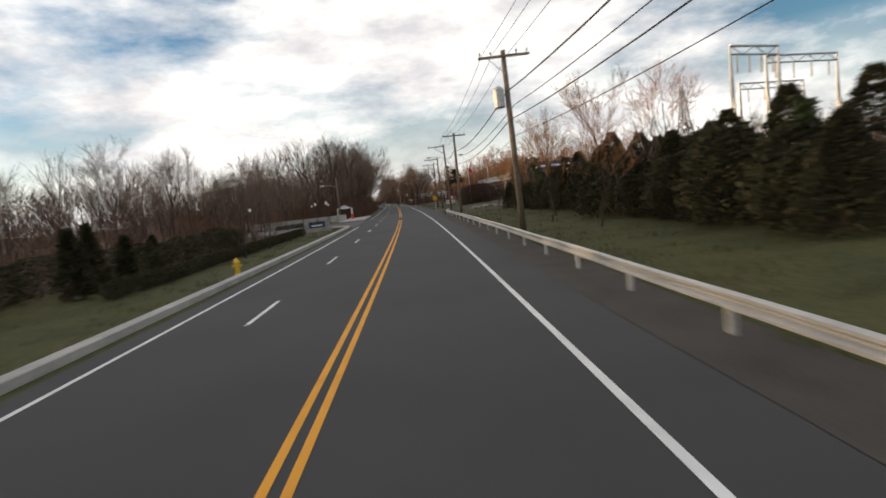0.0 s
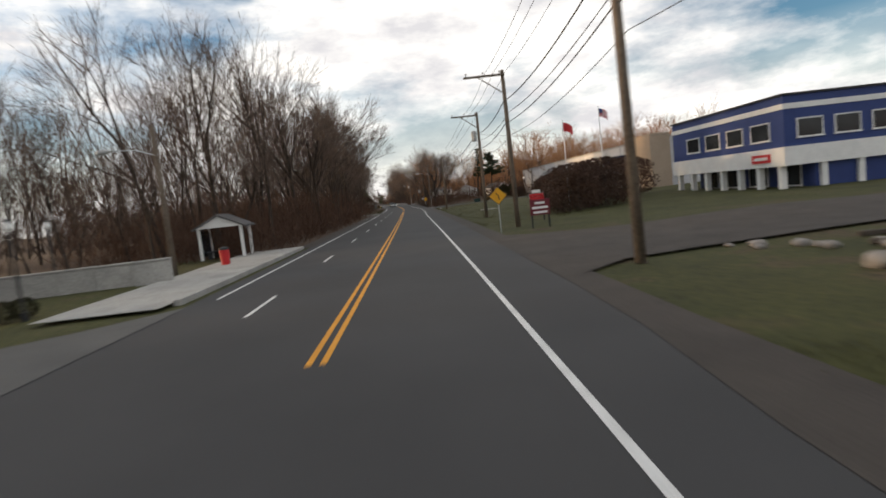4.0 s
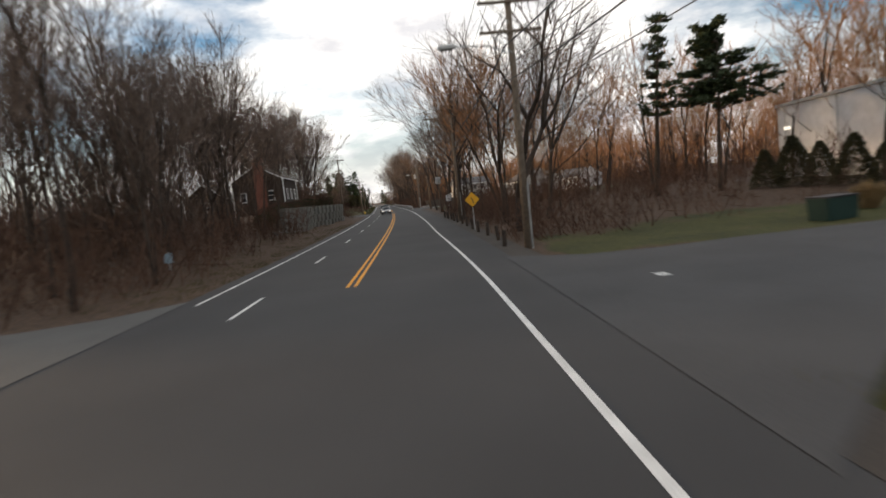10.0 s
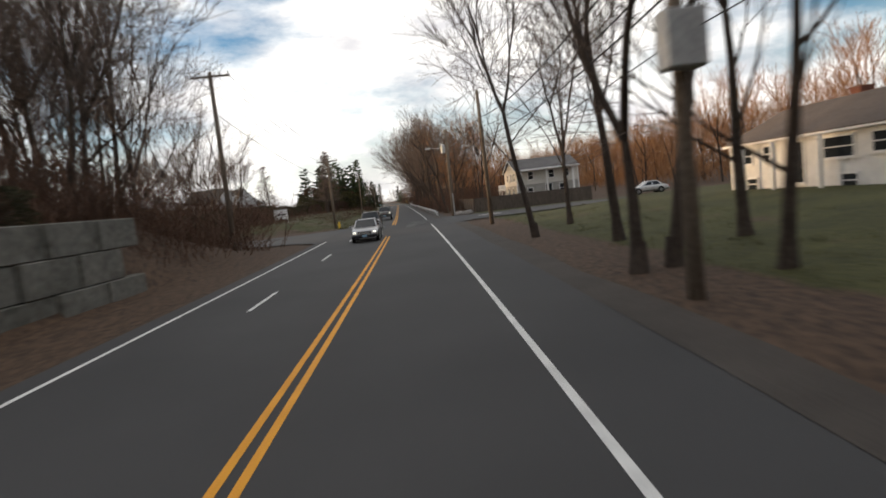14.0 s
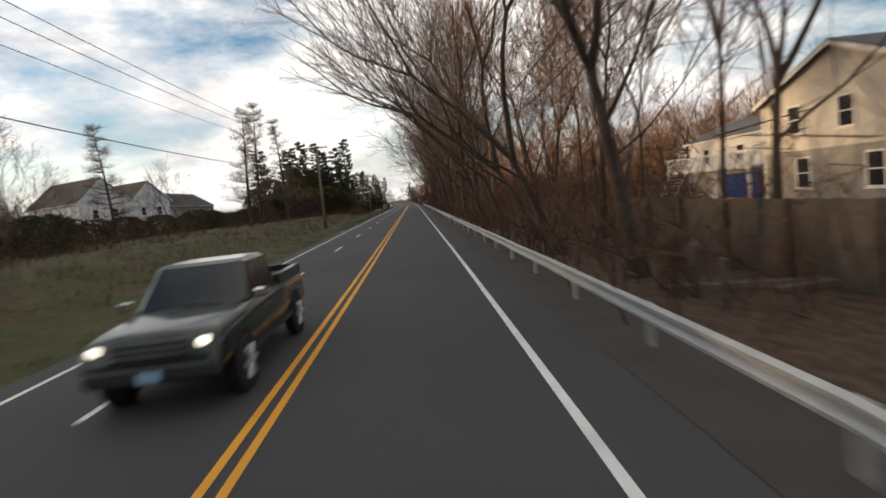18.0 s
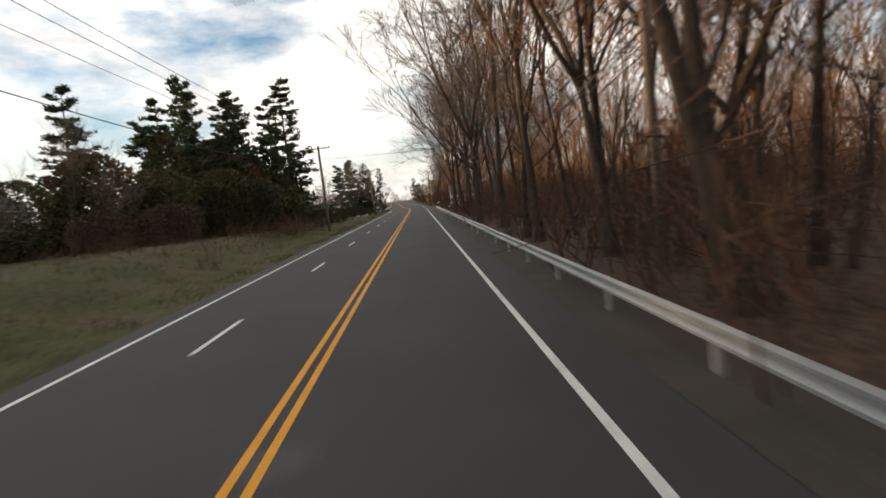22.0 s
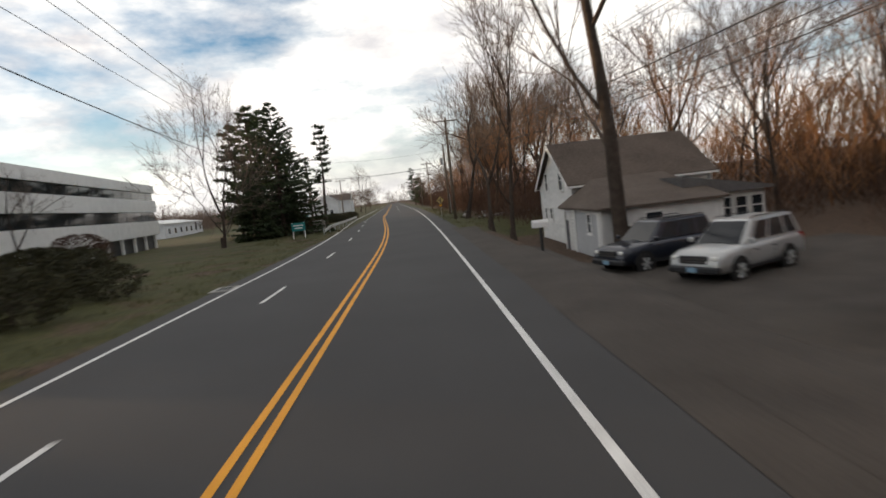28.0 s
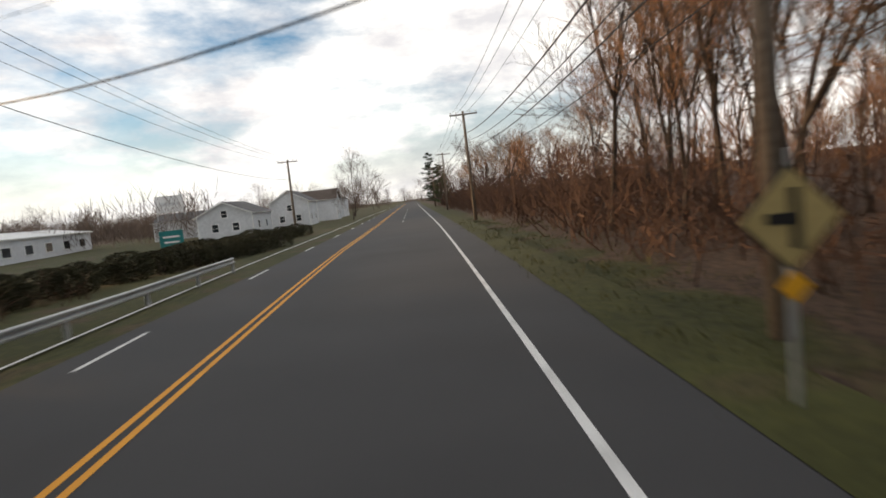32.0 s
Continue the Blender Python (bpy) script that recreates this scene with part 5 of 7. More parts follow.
wires(RIGHT_POLES, "power_cable", "black overhead cables strung between wooden poles", ((-1.1, -0.1, 0.011), (-0.6, -0.1, 0.011), (0.15, -0.1, 0.011), (-0.15, -1.9, 0.028), (0.18, -2.5, 0.018), (-0.15, -3.2, 0.022), (0.15, -3.9, 0.014)))
wires(LEFT_POLES, "power_cable", "thin black overhead cables on the grass side", ((-1.0, -0.1, 0.011), (0.3, -0.1, 0.011), (1.0, -0.1, 0.011), (0, -2.4, 0.018)))
for a, b, r in (((557.9, 6.9, 6.4), (570, -12.8, 7.0), 0.03), ((557.9, 6.9, 8.3), (570, -12.8, 9.5), 0.011), ((461, 8.2, 9.3), (461, -27, 10.4), 0.022), ((305.6, 6.7, 7.5), (318, 34, 7.0), 0.014), ((305.6, 6.7, 8.6), (330, 40, 8.0), 0.011),
                ((160, 7.9, 9.0), (176, -14, 9.5), 0.014), ((160, 7.9, 8.6), (179, -14, 9.2), 0.011), ((111.2, 8.4, 7.6), (132, 38, 7.0), 0.010)):
    span = Shape().tube(*wire(at(a[0], a[1], a[2]), at(b[0], b[1], b[2]), 0.5, r), 5, cap=False)
    tagged(new("service_cable", mesh_of("service_cable", span, CABLE)), "single black cable crossing high over the road", "cable")

# ---- buildings ----
def window(parent, face, size, along, z, w, h, frame_mat=None, bars=True, name="window"):
    """A framed window on a wall; face: 'w', 'e', 's' or 'n', at size = (half width, half length)."""
    hx, hy = size
    spin = {"s": 0.0, "n": math.pi, "w": -math.pi / 2, "e": math.pi / 2}[face]
    off = hy if face in "sn" else hx
    fm = frame_mat or WHITE_TRIM
    f = Shape()
    t = 0.08
    for x, zz, sx, sz in ((-w / 2 - t / 2, -t, t, h + 2 * t), (w / 2 + t / 2, -t, t, h + 2 * t), (0, h, w, t), (0, -t, w, t)):
        f.box(x, -0.045, zz, sx, 0.09, sz)
    if bars:
        f.box(0, -0.045, h * 0.48, w, 0.06, 0.05)
    m = Matrix.Rotation(spin, 4, "Z") @ Matrix.Translation((along, -off, z))
    ob = part(name, f, fm, parent)
    ob.matrix_basis = m
    part("pane", Shape().box(0, -0.035, 0.0, w, 0.03, h), GLASS, ob)
    part("sill", Shape().box(0, -0.06, -t - 0.04, w + 0.3, 0.12, 0.045), fm, ob)
    return ob


def gabled(name, label, wide, long, eave, ridge, walls, roof, windows=(), base=-0.6, over=0.3, door=None, chimney=None):
    """A house with its ridge along y: walls, two roof slopes, barge boards, windows."""
    ob = thing(name, label, "house")
    a, b = wide / 2, long / 2
    part("wall", Shape().prism([(-a, base), (a, base), (a, eave), (0, ridge), (-a, eave)], -b, b), walls, ob)
    slope = math.atan2(ridge - eave, a)
    for side in (-1, 1):
        r = Shape()
        o = (a + over) * side
        ez = eave - over * math.tan(slope)
        r.prism([(0, ridge + 0.02), (o, ez + 0.02), (o, ez + 0.14), (0, ridge + 0.16)][::side], -b - over, b + over)
        part("roof", r, roof, ob)
        for y in (-b - over - 0.02, b + over + 0.02):
            part("barge_board", Shape().prism([(0, ridge - 0.10), (o, ez - 0.10), (o, ez + 0.10), (0, ridge + 0.10)], y - 0.02, y + 0.02), WHITE_TRIM, ob)
        part("gutter", Shape().box(o + 0.04 * side, 0, ez - 0.02, 0.1, long + 2 * over, 0.1), WHITE_TRIM, ob)
    for x, y in ((-a, -b), (a, -b), (-a, b), (a, b)):
        part("corner_board", Shape().box(x, y, base, 0.14, 0.14, eave - base), WHITE_TRIM, ob)
    part("foundation", Shape().box(0, 0, base - 0.3, wide + 0.06, long + 0.06, 0.35), CONCRETE, ob)
    for w in windows:
        window(ob, w[0], (a, b), *w[1:])
    if door:
        face, along, z = door
        window(ob, face, (a, b), along, z, 0.95, 2.0, None, False, "door")
    if chimney:
        x, y, w, d, top = chimney
        part("chimney", Shape().box(x, y, base, w, d, top - base).box(x, y, top, w + 0.12, d + 0.12, 0.12), BRICK_RED, ob, "brick chimney")
    return ob


# white cape house by the road, ridge square to the road, with a lean-to garage
cape = gabled("cape_house", "white clapboard house with a steep brown roof beside the road", 7.0, 7.4, 3.2, 5.45, WHITE_SIDING, ROOF_BROWN,
              (("s", -1.75, 2.95, 0.62, 0.98), ("s", 1.55, 2.95, 0.7, 1.05), ("s", -2.4, 1.25, 0.45, 0.6), ("s", -1.1, 1.25, 0.5, 0.6)))
boards = Shape()
for k in range(30):
    z = 0.05 + 0.185 * k
    half = 3.5 if z < 3.1 else 3.5 * (5.4 - z) / (5.4 - 3.15)
    if half > 0.25:
        c = Shape()
        c.poly((-half, -3.73, z), (half, -3.73, z), (half, -3.705, z + 0.18), (-half, -3.705, z + 0.18)).poly((-half, -3.73, z), (-half, -3.7, z - 0.004), (half, -3.7, z - 0.004), (half, -3.73, z))
        part("clapboard", c, WHITE_SIDING, cape)
cape.matrix_basis = place(516.6, 13.9, -0.95, -90)
lean = thing("lean_to_garage", "white lean-to with a low brown roof against the house", "garage")
part("wall", Shape().prism([(-3.0, -0.3), (3.0, -0.3), (3.0, 2.15), (-3.0, 2.15)], -2.9, 2.9), WHITE_SIDING, lean)
part("roof", Shape().poly((-3.3, -3.2, 2.1), (3.3, -3.2, 2.1), (3.3, 3.1, 3.35), (-1.2, 3.1, 3.35)).poly((-3.3, -3.2, 2.1), (-1.2, 3.1, 3.35), (-3.3, 3.1, 2.1)).poly((-3.3, -3.2, 2.0), (-3.3, 3.1, 2.0), (3.3, 3.1, 2.0), (3.3, -3.2, 2.0))
     .poly((-3.3, -3.2, 2.0), (3.3, -3.2, 2.0), (3.3, -3.2, 2.1), (-3.3, -3.2, 2.1)).poly((-3.3, 3.1, 2.0), (-3.3, -3.2, 2.0), (-3.3, -3.2, 2.1), (-3.3, 3.1, 2.1)), ROOF_BROWN, lean)
for x, y in ((-3, -2.9), (3, -2.9)):
    part("corner_board", Shape().box(x, y, -0.3, 0.16, 0.16, 2.4), WHITE_TRIM, lean)
window(lean, "w", (3.0, 2.9), 1.4, 1.0, 0.5, 0.8)
window(lean, "s", (3.0, 2.9), -0.4, 0.85, 0.8, 0.85)
arch = Shape()
for k in range(8):
    a0, a1 = math.pi * k / 8, math.pi * (k + 1) / 8
    arch.tube([(-3.06, 2.25 + 0.42 * math.cos(a0), 1.45 + 0.42 * math.sin(a0)), (-3.06, 2.25 + 0.42 * math.cos(a1), 1.45 + 0.42 * math.sin(a1))], [0.05, 0.05], 5)
part("trellis_arch", arch.box(-3.06, 1.83, -0.2, 0.07, 0.08, 1.65).box(-3.06, 2.67, -0.2, 0.07, 0.08, 1.65), WHITE_TRIM, lean, "white arched trellis")
# flat dark panel on the wall, painted as the shade inside the porch opening
part("porch_opening", Shape().box(-3.012, 2.25, -0.2, 0.02, 0.78, 1.62), plain("shaded_recess", (0.10, 0.10, 0.105), 0.9), lean)
for y in (0.95, 1.7):
    part("trellis_rail", Shape().box(-3.06, y, -0.2, 0.05, 0.07, 2.2), WHITE_TRIM, lean)
for k in range(12):
    part("slat", Shape().box(-3.05, 1.32, 0.0 + 0.17 * k, 0.03, 0.72, 0.07), WHITE_TRIM, lean)
part("garage_door", Shape().box(-3.02, -0.95, -0.2, 0.06, 3.3, 2.05), plain("grey_door_paint", (0.40, 0.41, 0.42), 0.6), lean, "plain grey garage door", bevel=0.01)
for y in (-2.7, 0.8):
    part("door_post", Shape().box(-3.06, y, -0.2, 0.12, 0.2, 2.3), WHITE_TRIM, lean)
part("sill_board", Shape().box(-3.06, -0.95, -0.25, 0.1, 3.4, 0.16), WHITE_TRIM, lean)
lean.matrix_basis = place(510.0, 12.2, -0.95) @ Matrix.Scale(0.86, 4, (1, 0, 0))
back = thing("side_lean_to", "narrow white lean-to with a brown shed roof", "house wing")
part("wall", Shape().prism([(-1.0, -0.3), (1.0, -0.3), (1.0, 1.75), (-1.0, 2.75)], -2.6, 2.6), WHITE_SIDING, back)
part("roof", Shape().prism([(-1.05, 2.78), (1.3, 1.6), (1.3, 1.72), (-1.05, 2.92)], -2.8, 2.8), ROOF_BROWN, back)
window(back, "n", (1.0, 2.6), 0.1, 0.95, 0.45, 0.6)
back.matrix_basis = place(521.1, 13.4, -0.95, 90)
sunroom = thing("sunroom", "low white sunroom wing with a row of windows", "house wing")
part("wall", Shape().box(0, 0, -0.3, 5.6, 4.0, 2.5), WHITE_SIDING, sunroom, bevel=0.02)
part("roof", Shape().prism([(-3.1, 2.1), (3.1, 2.1), (3.1, 2.22), (-3.1, 3.0), (-3.1, 2.1)], -2.4, 2.3), ROOF_GREY, sunroom)
for k in range(5):
    window(sunroom, "s", (2.8, 2.0), -2.2 + 1.1 * k, 0.9, 0.75, 0.9)
sunroom.matrix_basis = place(511.2, 16.1, -0.95) @ Matrix.Scale(0.68, 4, (1, 0, 0))

# dark brown house above the retaining wall
brown = gabled("brown_house", "dark brown sided house with white windows above the wall", 6.6, 9.6, 4.4, 6.2, BROWN_SIDING, ROOF_BROWN,
               (("e", -2.6, 1.7, 0.75, 1.25), ("e", 0.2, 1.7, 0.75, 1.25), ("e", 3.0, 1.7, 0.75, 1.25), ("s", 1.6, 1.7, 0.7, 1.1), ("s", -2.0, 1.7, 0.7, 1.1)), chimney=(0.4, -5.1, 1.3, 0.75, 7.0))
brown.matrix_basis = place(250.2, -17.2, 2.75)
wing = gabled("house_wing", "low dark brown wing of the house on the bank", 5.0, 5.5, 2.6, 4.4, BROWN_SIDING, ROOF_BROWN, (("e", 0, 1.0, 0.8, 1.1), ("s", 0.3, 1.0, 0.7, 1.0)))
wing.matrix_basis = place(245.5, -23.4, 2.75)

# raised ranch on the lawn
ranch = gabled("ranch_house", "white raised ranch house with a brown roof on the lawn", 7.0, 12.5, 3.1, 4.7, WHITE_SIDING, ROOF_BROWN,
               (("w", -4.6, 1.9, 0.9, 0.8), ("w", -2.6, 1.9, 0.9, 0.8), ("w", 2.4, 1.8, 1.8, 0.9), ("w", 4.8, 1.9, 0.9, 0.8), ("w", -4.2, 0.4, 0.9, 0.6), ("w", 3.0, 0.4, 0.9, 0.6), ("n", 0, 1.8, 0.9, 0.9)), door=("w", -0.4, 0.7), chimney=(0.5, 1.0, 0.7, 0.7, 5.1))
for y in (-2.2, 1.2, 3.8):
    part("porch_post", Shape().box(-4.3, y, 0, 0.16, 0.16, 2.9), WHITE_TRIM, ranch)
ranch.matrix_basis = place(268.5, 25.0, 0.35)
far_ranch = gabled("white_house", "small white house with a grey roof beyond the lawn", 6.5, 10, 2.9, 4.6, WHITE_SIDING, ROOF_GREY, (("s", -1.5, 1.0, 0.9, 1.0), ("s", 1.5, 1.0, 0.9, 1.0), ("w", -3, 1.0, 0.9, 1.0), ("w", 2, 1.0, 0.9, 1.0)))
far_ranch.matrix_basis = place(300, 44, 0.5, 20)

# two-storey cream house with porch columns
cream = gabled("cream_house", "two-storey cream house with tall white porch columns", 9.2, 9.5, 4.4, 6.1, CREAM_SIDING, ROOF_GREY,
               (("s", -2.4, 2.9, 0.75, 1.1), ("s", 0.5, 2.9, 0.75, 1.1), ("s", -2.0, 0.6, 0.8, 1.2), ("s", 1.8, 0.6, 0.8, 1.2), ("s", 3.2, 2.9, 0.75, 1.1),
                ("e", -2.6, 2.9, 0.75, 1.1), ("e", 0.6, 2.9, 0.75, 1.1), ("e", 2.9, 2.9, 0.75, 1.1), ("e", -2.8, 0.5, 0.75, 1.1), ("e", 2.2, 0.5, 0.9, 1.3)), door=("e", 0.1, 0.0))
part("lower_cladding", Shape().box(0, 0, -0.4, 9.26, 9.56, 2.55), mat("grey_stone_veneer", (0.22, 0.215, 0.20), (0.38, 0.37, 0.34), 0.9, 9, 1.2, 0.4), cream, "grey lower storey")
cream.matrix_basis = place(330.8, 23.4, 0.45, -90)
for x in (-4.3, -0.4, 3.6):
    c = part("porch_column", Shape().box(5.9, x, -0.4, 0.22, 0.22, 4.7), WHITE_TRIM, cream)
part("porch_roof", Shape().box(5.2, -0.2, 4.2, 2.2, 9.0, 0.22), WHITE_TRIM, cream)
deck = gabled("house_wing", "white rear wing with a railed deck over a blue tarpaulin", 6.5, 9.5, 3.9, 5.0, WHITE_SIDING, ROOF_GREY, (("w", -2.6, 2.4, 0.7, 0.9), ("w", 1.2, 2.4, 0.7, 0.9)))
part("deck_floor", Shape().box(-4.1, 0, 1.95, 1.9, 9.6, 0.16), WHITE_TRIM, deck)
part("rail", Shape().box(-5.0, 0, 2.85, 0.08, 9.6, 0.08).box(-5.0, 0, 2.15, 0.06, 9.6, 0.06), WHITE_TRIM, deck)
for k in range(40):
    part("baluster", Shape().box(-5.0, -4.7 + 0.24 * k, 2.1, 0.04, 0.04, 0.78), WHITE_TRIM, deck)
for y in (-4.6, -1.5, 1.6, 4.6):
    part("deck_post", Shape().box(-4.95, y, -0.5, 0.14, 0.14, 3.4), WHITE_TRIM, deck)
part("tarpaulin", Shape().box(-4.0, -2.4, 0.3, 0.2, 3.4, 1.4, top=0.9), plain("blue_tarpaulin", (0.02, 0.10, 0.42), 0.45), deck, "blue tarpaulin")
stair = Shape()
for k in range(9):
    stair.box(-4.2, 5.0 + 0.28 * k, 1.8 - 0.24 * k, 1.0, 0.3, 0.06)
part("steps", stair.tube([(-4.75, 4.9, 1.9), (-4.75, 7.5, -0.35)], [0.07, 0.07], 4).tube([(-3.65, 4.9, 1.9), (-3.65, 7.5, -0.35)], [0.07, 0.07], 4), WHITE_TRIM, deck)
deck.matrix_basis = place(343, 24.6, 0.1)


def board_fence(points, high, label):
    ob = thing("board_fence", label, "fence")
    plank = mesh_of("board", Shape().box(0, 0, 0, 0.145, 0.022, high), FENCE_WOOD)
    stake = mesh_of("post", Shape().box(0, 0.07, -0.3, 0.1, 0.1, high + 0.3), FENCE_WOOD)
    rng = random.Random(3)
    for (s0, u0), (s1, u1) in zip(points, points[1:]):
        d = math.hypot(s1 - s0, u1 - u0)
        turn = math.degrees(math.atan2(s1 - s0, u1 - u0))
        n = int(d / 0.15)
        for k in range(n):
            q = k / n
            s, u = s0 + (s1 - s0) * q, u0 + (u1 - u0) * q
            b = part("board", plank, None, ob)
            b.matrix_basis = place(s, u, level(s, u) + rng.uniform(-0.02, 0.02), turn)
            if k % 16 == 0:
                part("post", stake, None, ob).matrix_basis = place(s, u, None, turn)
    return ob


board_fence(((308.8, 24), (308.8, 9.6), (330, 9.9)), 1.65, "weathered dark board fence round the yard")

# blue and white office block with the long warehouse
block = thing("office_block", "blue and white two-storey office block with columns", "building")
part("wall", Shape().box(0, 0, 1.9, 9, 17, 4.8).box(1.2, 0, 0, 6.6, 16.4, 2.0), BLUE_PANEL, block)
part("white_band", Shape().box(0, 0, 1.75, 9.3, 17.3, 1.35), WHITE_TRIM, block, "white fascia band")
part("stripe", Shape().box(0, 0, 5.75, 9.12, 17.12, 0.38), WHITE_TRIM, block, "white stripe")
part("roof", Shape().box(0, 0, 6.7, 9.3, 17.3, 0.14), DARK_METAL, block)
for k in range(7):
    part("column", Shape().box(-4.3, -7.8 + 2.6 * k, -0.2, 0.42, 0.42, 2.0), WHITE_TRIM, block)
for x in (-1.6, 1.2, 4.0):
    part("column", Shape().box(x, -8.3, -0.2, 0.42, 0.42, 2.0), WHITE_TRIM, block)
for y in (-5.8, -2.4, 1.0, 4.4):
    window(block, "w", (4.5, 8.5), -y, 3.75, 2.2, 1.2, None, False)
for x in (-2.6, 0.2, 3.0):
    window(block, "s", (4.5, 8.5), x, 3.75, 1.8, 1.2, None, False)
for y in (-5.5, -1.5, 2.5, 6.0):
    window(block, "w", (2.1, 8.2), -y, 0.2, 2.4, 1.5, None, False, "shop_window")
part("sign_panel", Shape().box(-4.7, -6.0, 2.1, 0.08, 2.2, 0.62), SIGN_RED, block, "red sign panel")
part("sign_text", Shape().box(-4.75, -6.0, 2.3, 0.04, 1.6, 0.22), SIGN_WHITE, block)
block.matrix_basis = place(107, 33.0, 0.0)
ware = thing("warehouse", "long low white metal-clad warehouse behind the lawn", "building")
part("wall", Shape().box(0, 0, -0.5, 30, 86, 7.1), WAREHOUSE, ware)
part("roof", Shape().box(0, 0, 6.6, 30.3, 86.3, 0.25), CONCRETE, ware)
rib = mesh_of("panel_joint", Shape().box(-15.03, 0, -0.4, 0.06, 0.07, 6.95), STEEL)
for k in range(15):
    part("panel_joint", rib, None, ware).location = (0, -42 + 6 * k, 0)
part("tan_wall", Shape().box(-15.4, -41.0, 0, 2.6, 7, 7.2), TAN_STUCCO, ware, "tan stucco wall")
part("canopy", Shape().box(-15.6, -31, 2.6, 3.0, 7.5, 2.6), plain("dark_blue_cladding", (0.018, 0.026, 0.065), 0.6), ware, "dark blue canopy")
part("loading_bay", Shape().box(-15.25, 24, 0, 1.2, 6.0, 3.4), BROWN_SIDING, ware, "dark loading bay")
part("entrance", Shape().box(-15.2, -4, 0, 0.8, 4.0, 2.8), WHITE_TRIM, ware)
part("door", Shape().box(-15.64, -4.8, 0.05, 0.08, 0.95, 2.1), DARK_METAL, ware)
for y in (-16, 6):
    part("downpipe", Shape().tube([(-15.1, y, 0), (-15.1, y, 6.2)], [0.06, 0.06], 6), STEEL, ware)
part("wall_lamp", Shape().box(-15.2, 41.5, 4.6, 0.3, 0.35, 0.25), LAMP_ON, ware, "lit wall lamp")
part("wall_lamp", Shape().box(-16.0, 20.5, 3.2, 0.3, 0.35, 0.25), LAMP_ON, ware, "lit wall lamp")
ware.matrix_basis = place(174.6, 49.2, 0.05)

# office building with ribbon windows
office = thing("office_building", "white three-storey office building with dark ribbon windows", "building")
part("core", Shape().box(0.6, 0, -0.4, 17, 41, 8.2), DARK_METAL, office, "dark recessed ground floor")
for z, h in ((2.1, 1.75), (5.0, 1.45), (7.4, 1.0)):
    part("white_band", Shape().box(0, 0, z, 19.0, 43, h), WHITE_TRIM, office, "white concrete band")
for z, h in ((3.85, 1.15), (6.45, 0.95)):
    for k in range(14):
        part("ribbon_window", Shape().box(9.2, -19.6 + 3.02 * k, z, 0.1, 2.86, h), GLASS, office)
    part("mullion_band", Shape().box(0, 0, z, 18.2, 42.2, h), GLASS, office)
for k in range(10):
    part("column", Shape().box(9.1, -20 + 4.4 * k, -0.4, 0.5, 0.5, 2.5), WHITE_TRIM, office)
office.matrix_basis = place(537.5, -37.0, -0.5, 10)

# grey gabled houses beyond the bank, and buildings at the far end
for s, u, turn, size, wm in ((403, -51, 62, 1.12, PALE_SIDING), (415.5, -49.5, 62, 1.08, PALE_SIDING)):
    h = gabled("grey_house", "pale grey house with a steep dark gable behind bushes", 7.5 * size, 11 * size, 5.0 * size, 8.2 * size, wm, ROOF_DARK,
               (("s", -1.6, 3.0, 0.9, 1.3), ("s", 1.6, 3.0, 0.9, 1.3), ("w", -3, 3.0, 0.9, 1.3), ("w", 2, 3.0, 0.9, 1.3), ("e", -3, 3.0, 0.9, 1.3), ("e", 2, 3.0, 0.9, 1.3)))
    h.matrix_basis = place(s, u, 1.9, turn)
long_house = gabled("long_house", "long dark-roofed house with grey walls behind the hedge", 9.0, 33, 4.6, 7.6, GREY_SHINGLE, ROOF_DARK,
                    tuple(("e", -13.5 + 4.5 * k, 2.4, 1.1, 1.3) for k in range(7)) + (("s", -1.8, 2.4, 0.9, 1.3), ("s", 1.8, 2.4, 0.9, 1.3)))
long_house.matrix_basis = place(438.5, -52, 2.0, 2)
low = thing("low_warehouse", "low grey warehouse with a pale roof beyond the grass", "building")
part("wall", Shape().box(0, 0, 0, 14, 44, 3.3), PALE_SIDING, low)
part("roof", Shape().prism([(-7.4, 3.3), (7.4, 3.3), (7.4, 3.5), (0, 4.6), (-7.4, 3.5)], -22.3, 22.3), WHITE_SIDING, low)
for k in range(7):
    window(low, "e", (7, 22), -18 + 6 * k, 1.0, 2.2, 1.3, None, False)
low.matrix_basis = place(635, -62, -0.3, 8)
for s, u, turn, w, l, e, r, rm in ((640, -26, 0, 8, 11, 3.4, 5.2, ROOF_GREY), (660, -21, 0, 7, 9, 4.6, 6.6, ROOF_GREY), (682, -20, 90, 7, 9, 4.8, 6.9, ROOF_BROWN), (668, -40, 90, 10, 18, 3.6, 5.0, ROOF_GREY), (710, -21, 0, 8, 10, 4.8, 7.0, ROOF_GREY)):
    h = gabled("white_house", "pale clapboard house standing along the far road", w, l, e, r, PALE_SIDING, rm, (("s", -1.5, 1.0, 0.9, 1.1), ("s", 1.5, 1.0, 0.9, 1.1), ("e", -2.5, 1.0, 0.9, 1.1), ("e", 2.0, 1.0, 0.9, 1.1), ("s", 0, 3.0, 0.8, 1.0)))
    h.matrix_basis = place(s, u, -0.2, turn)


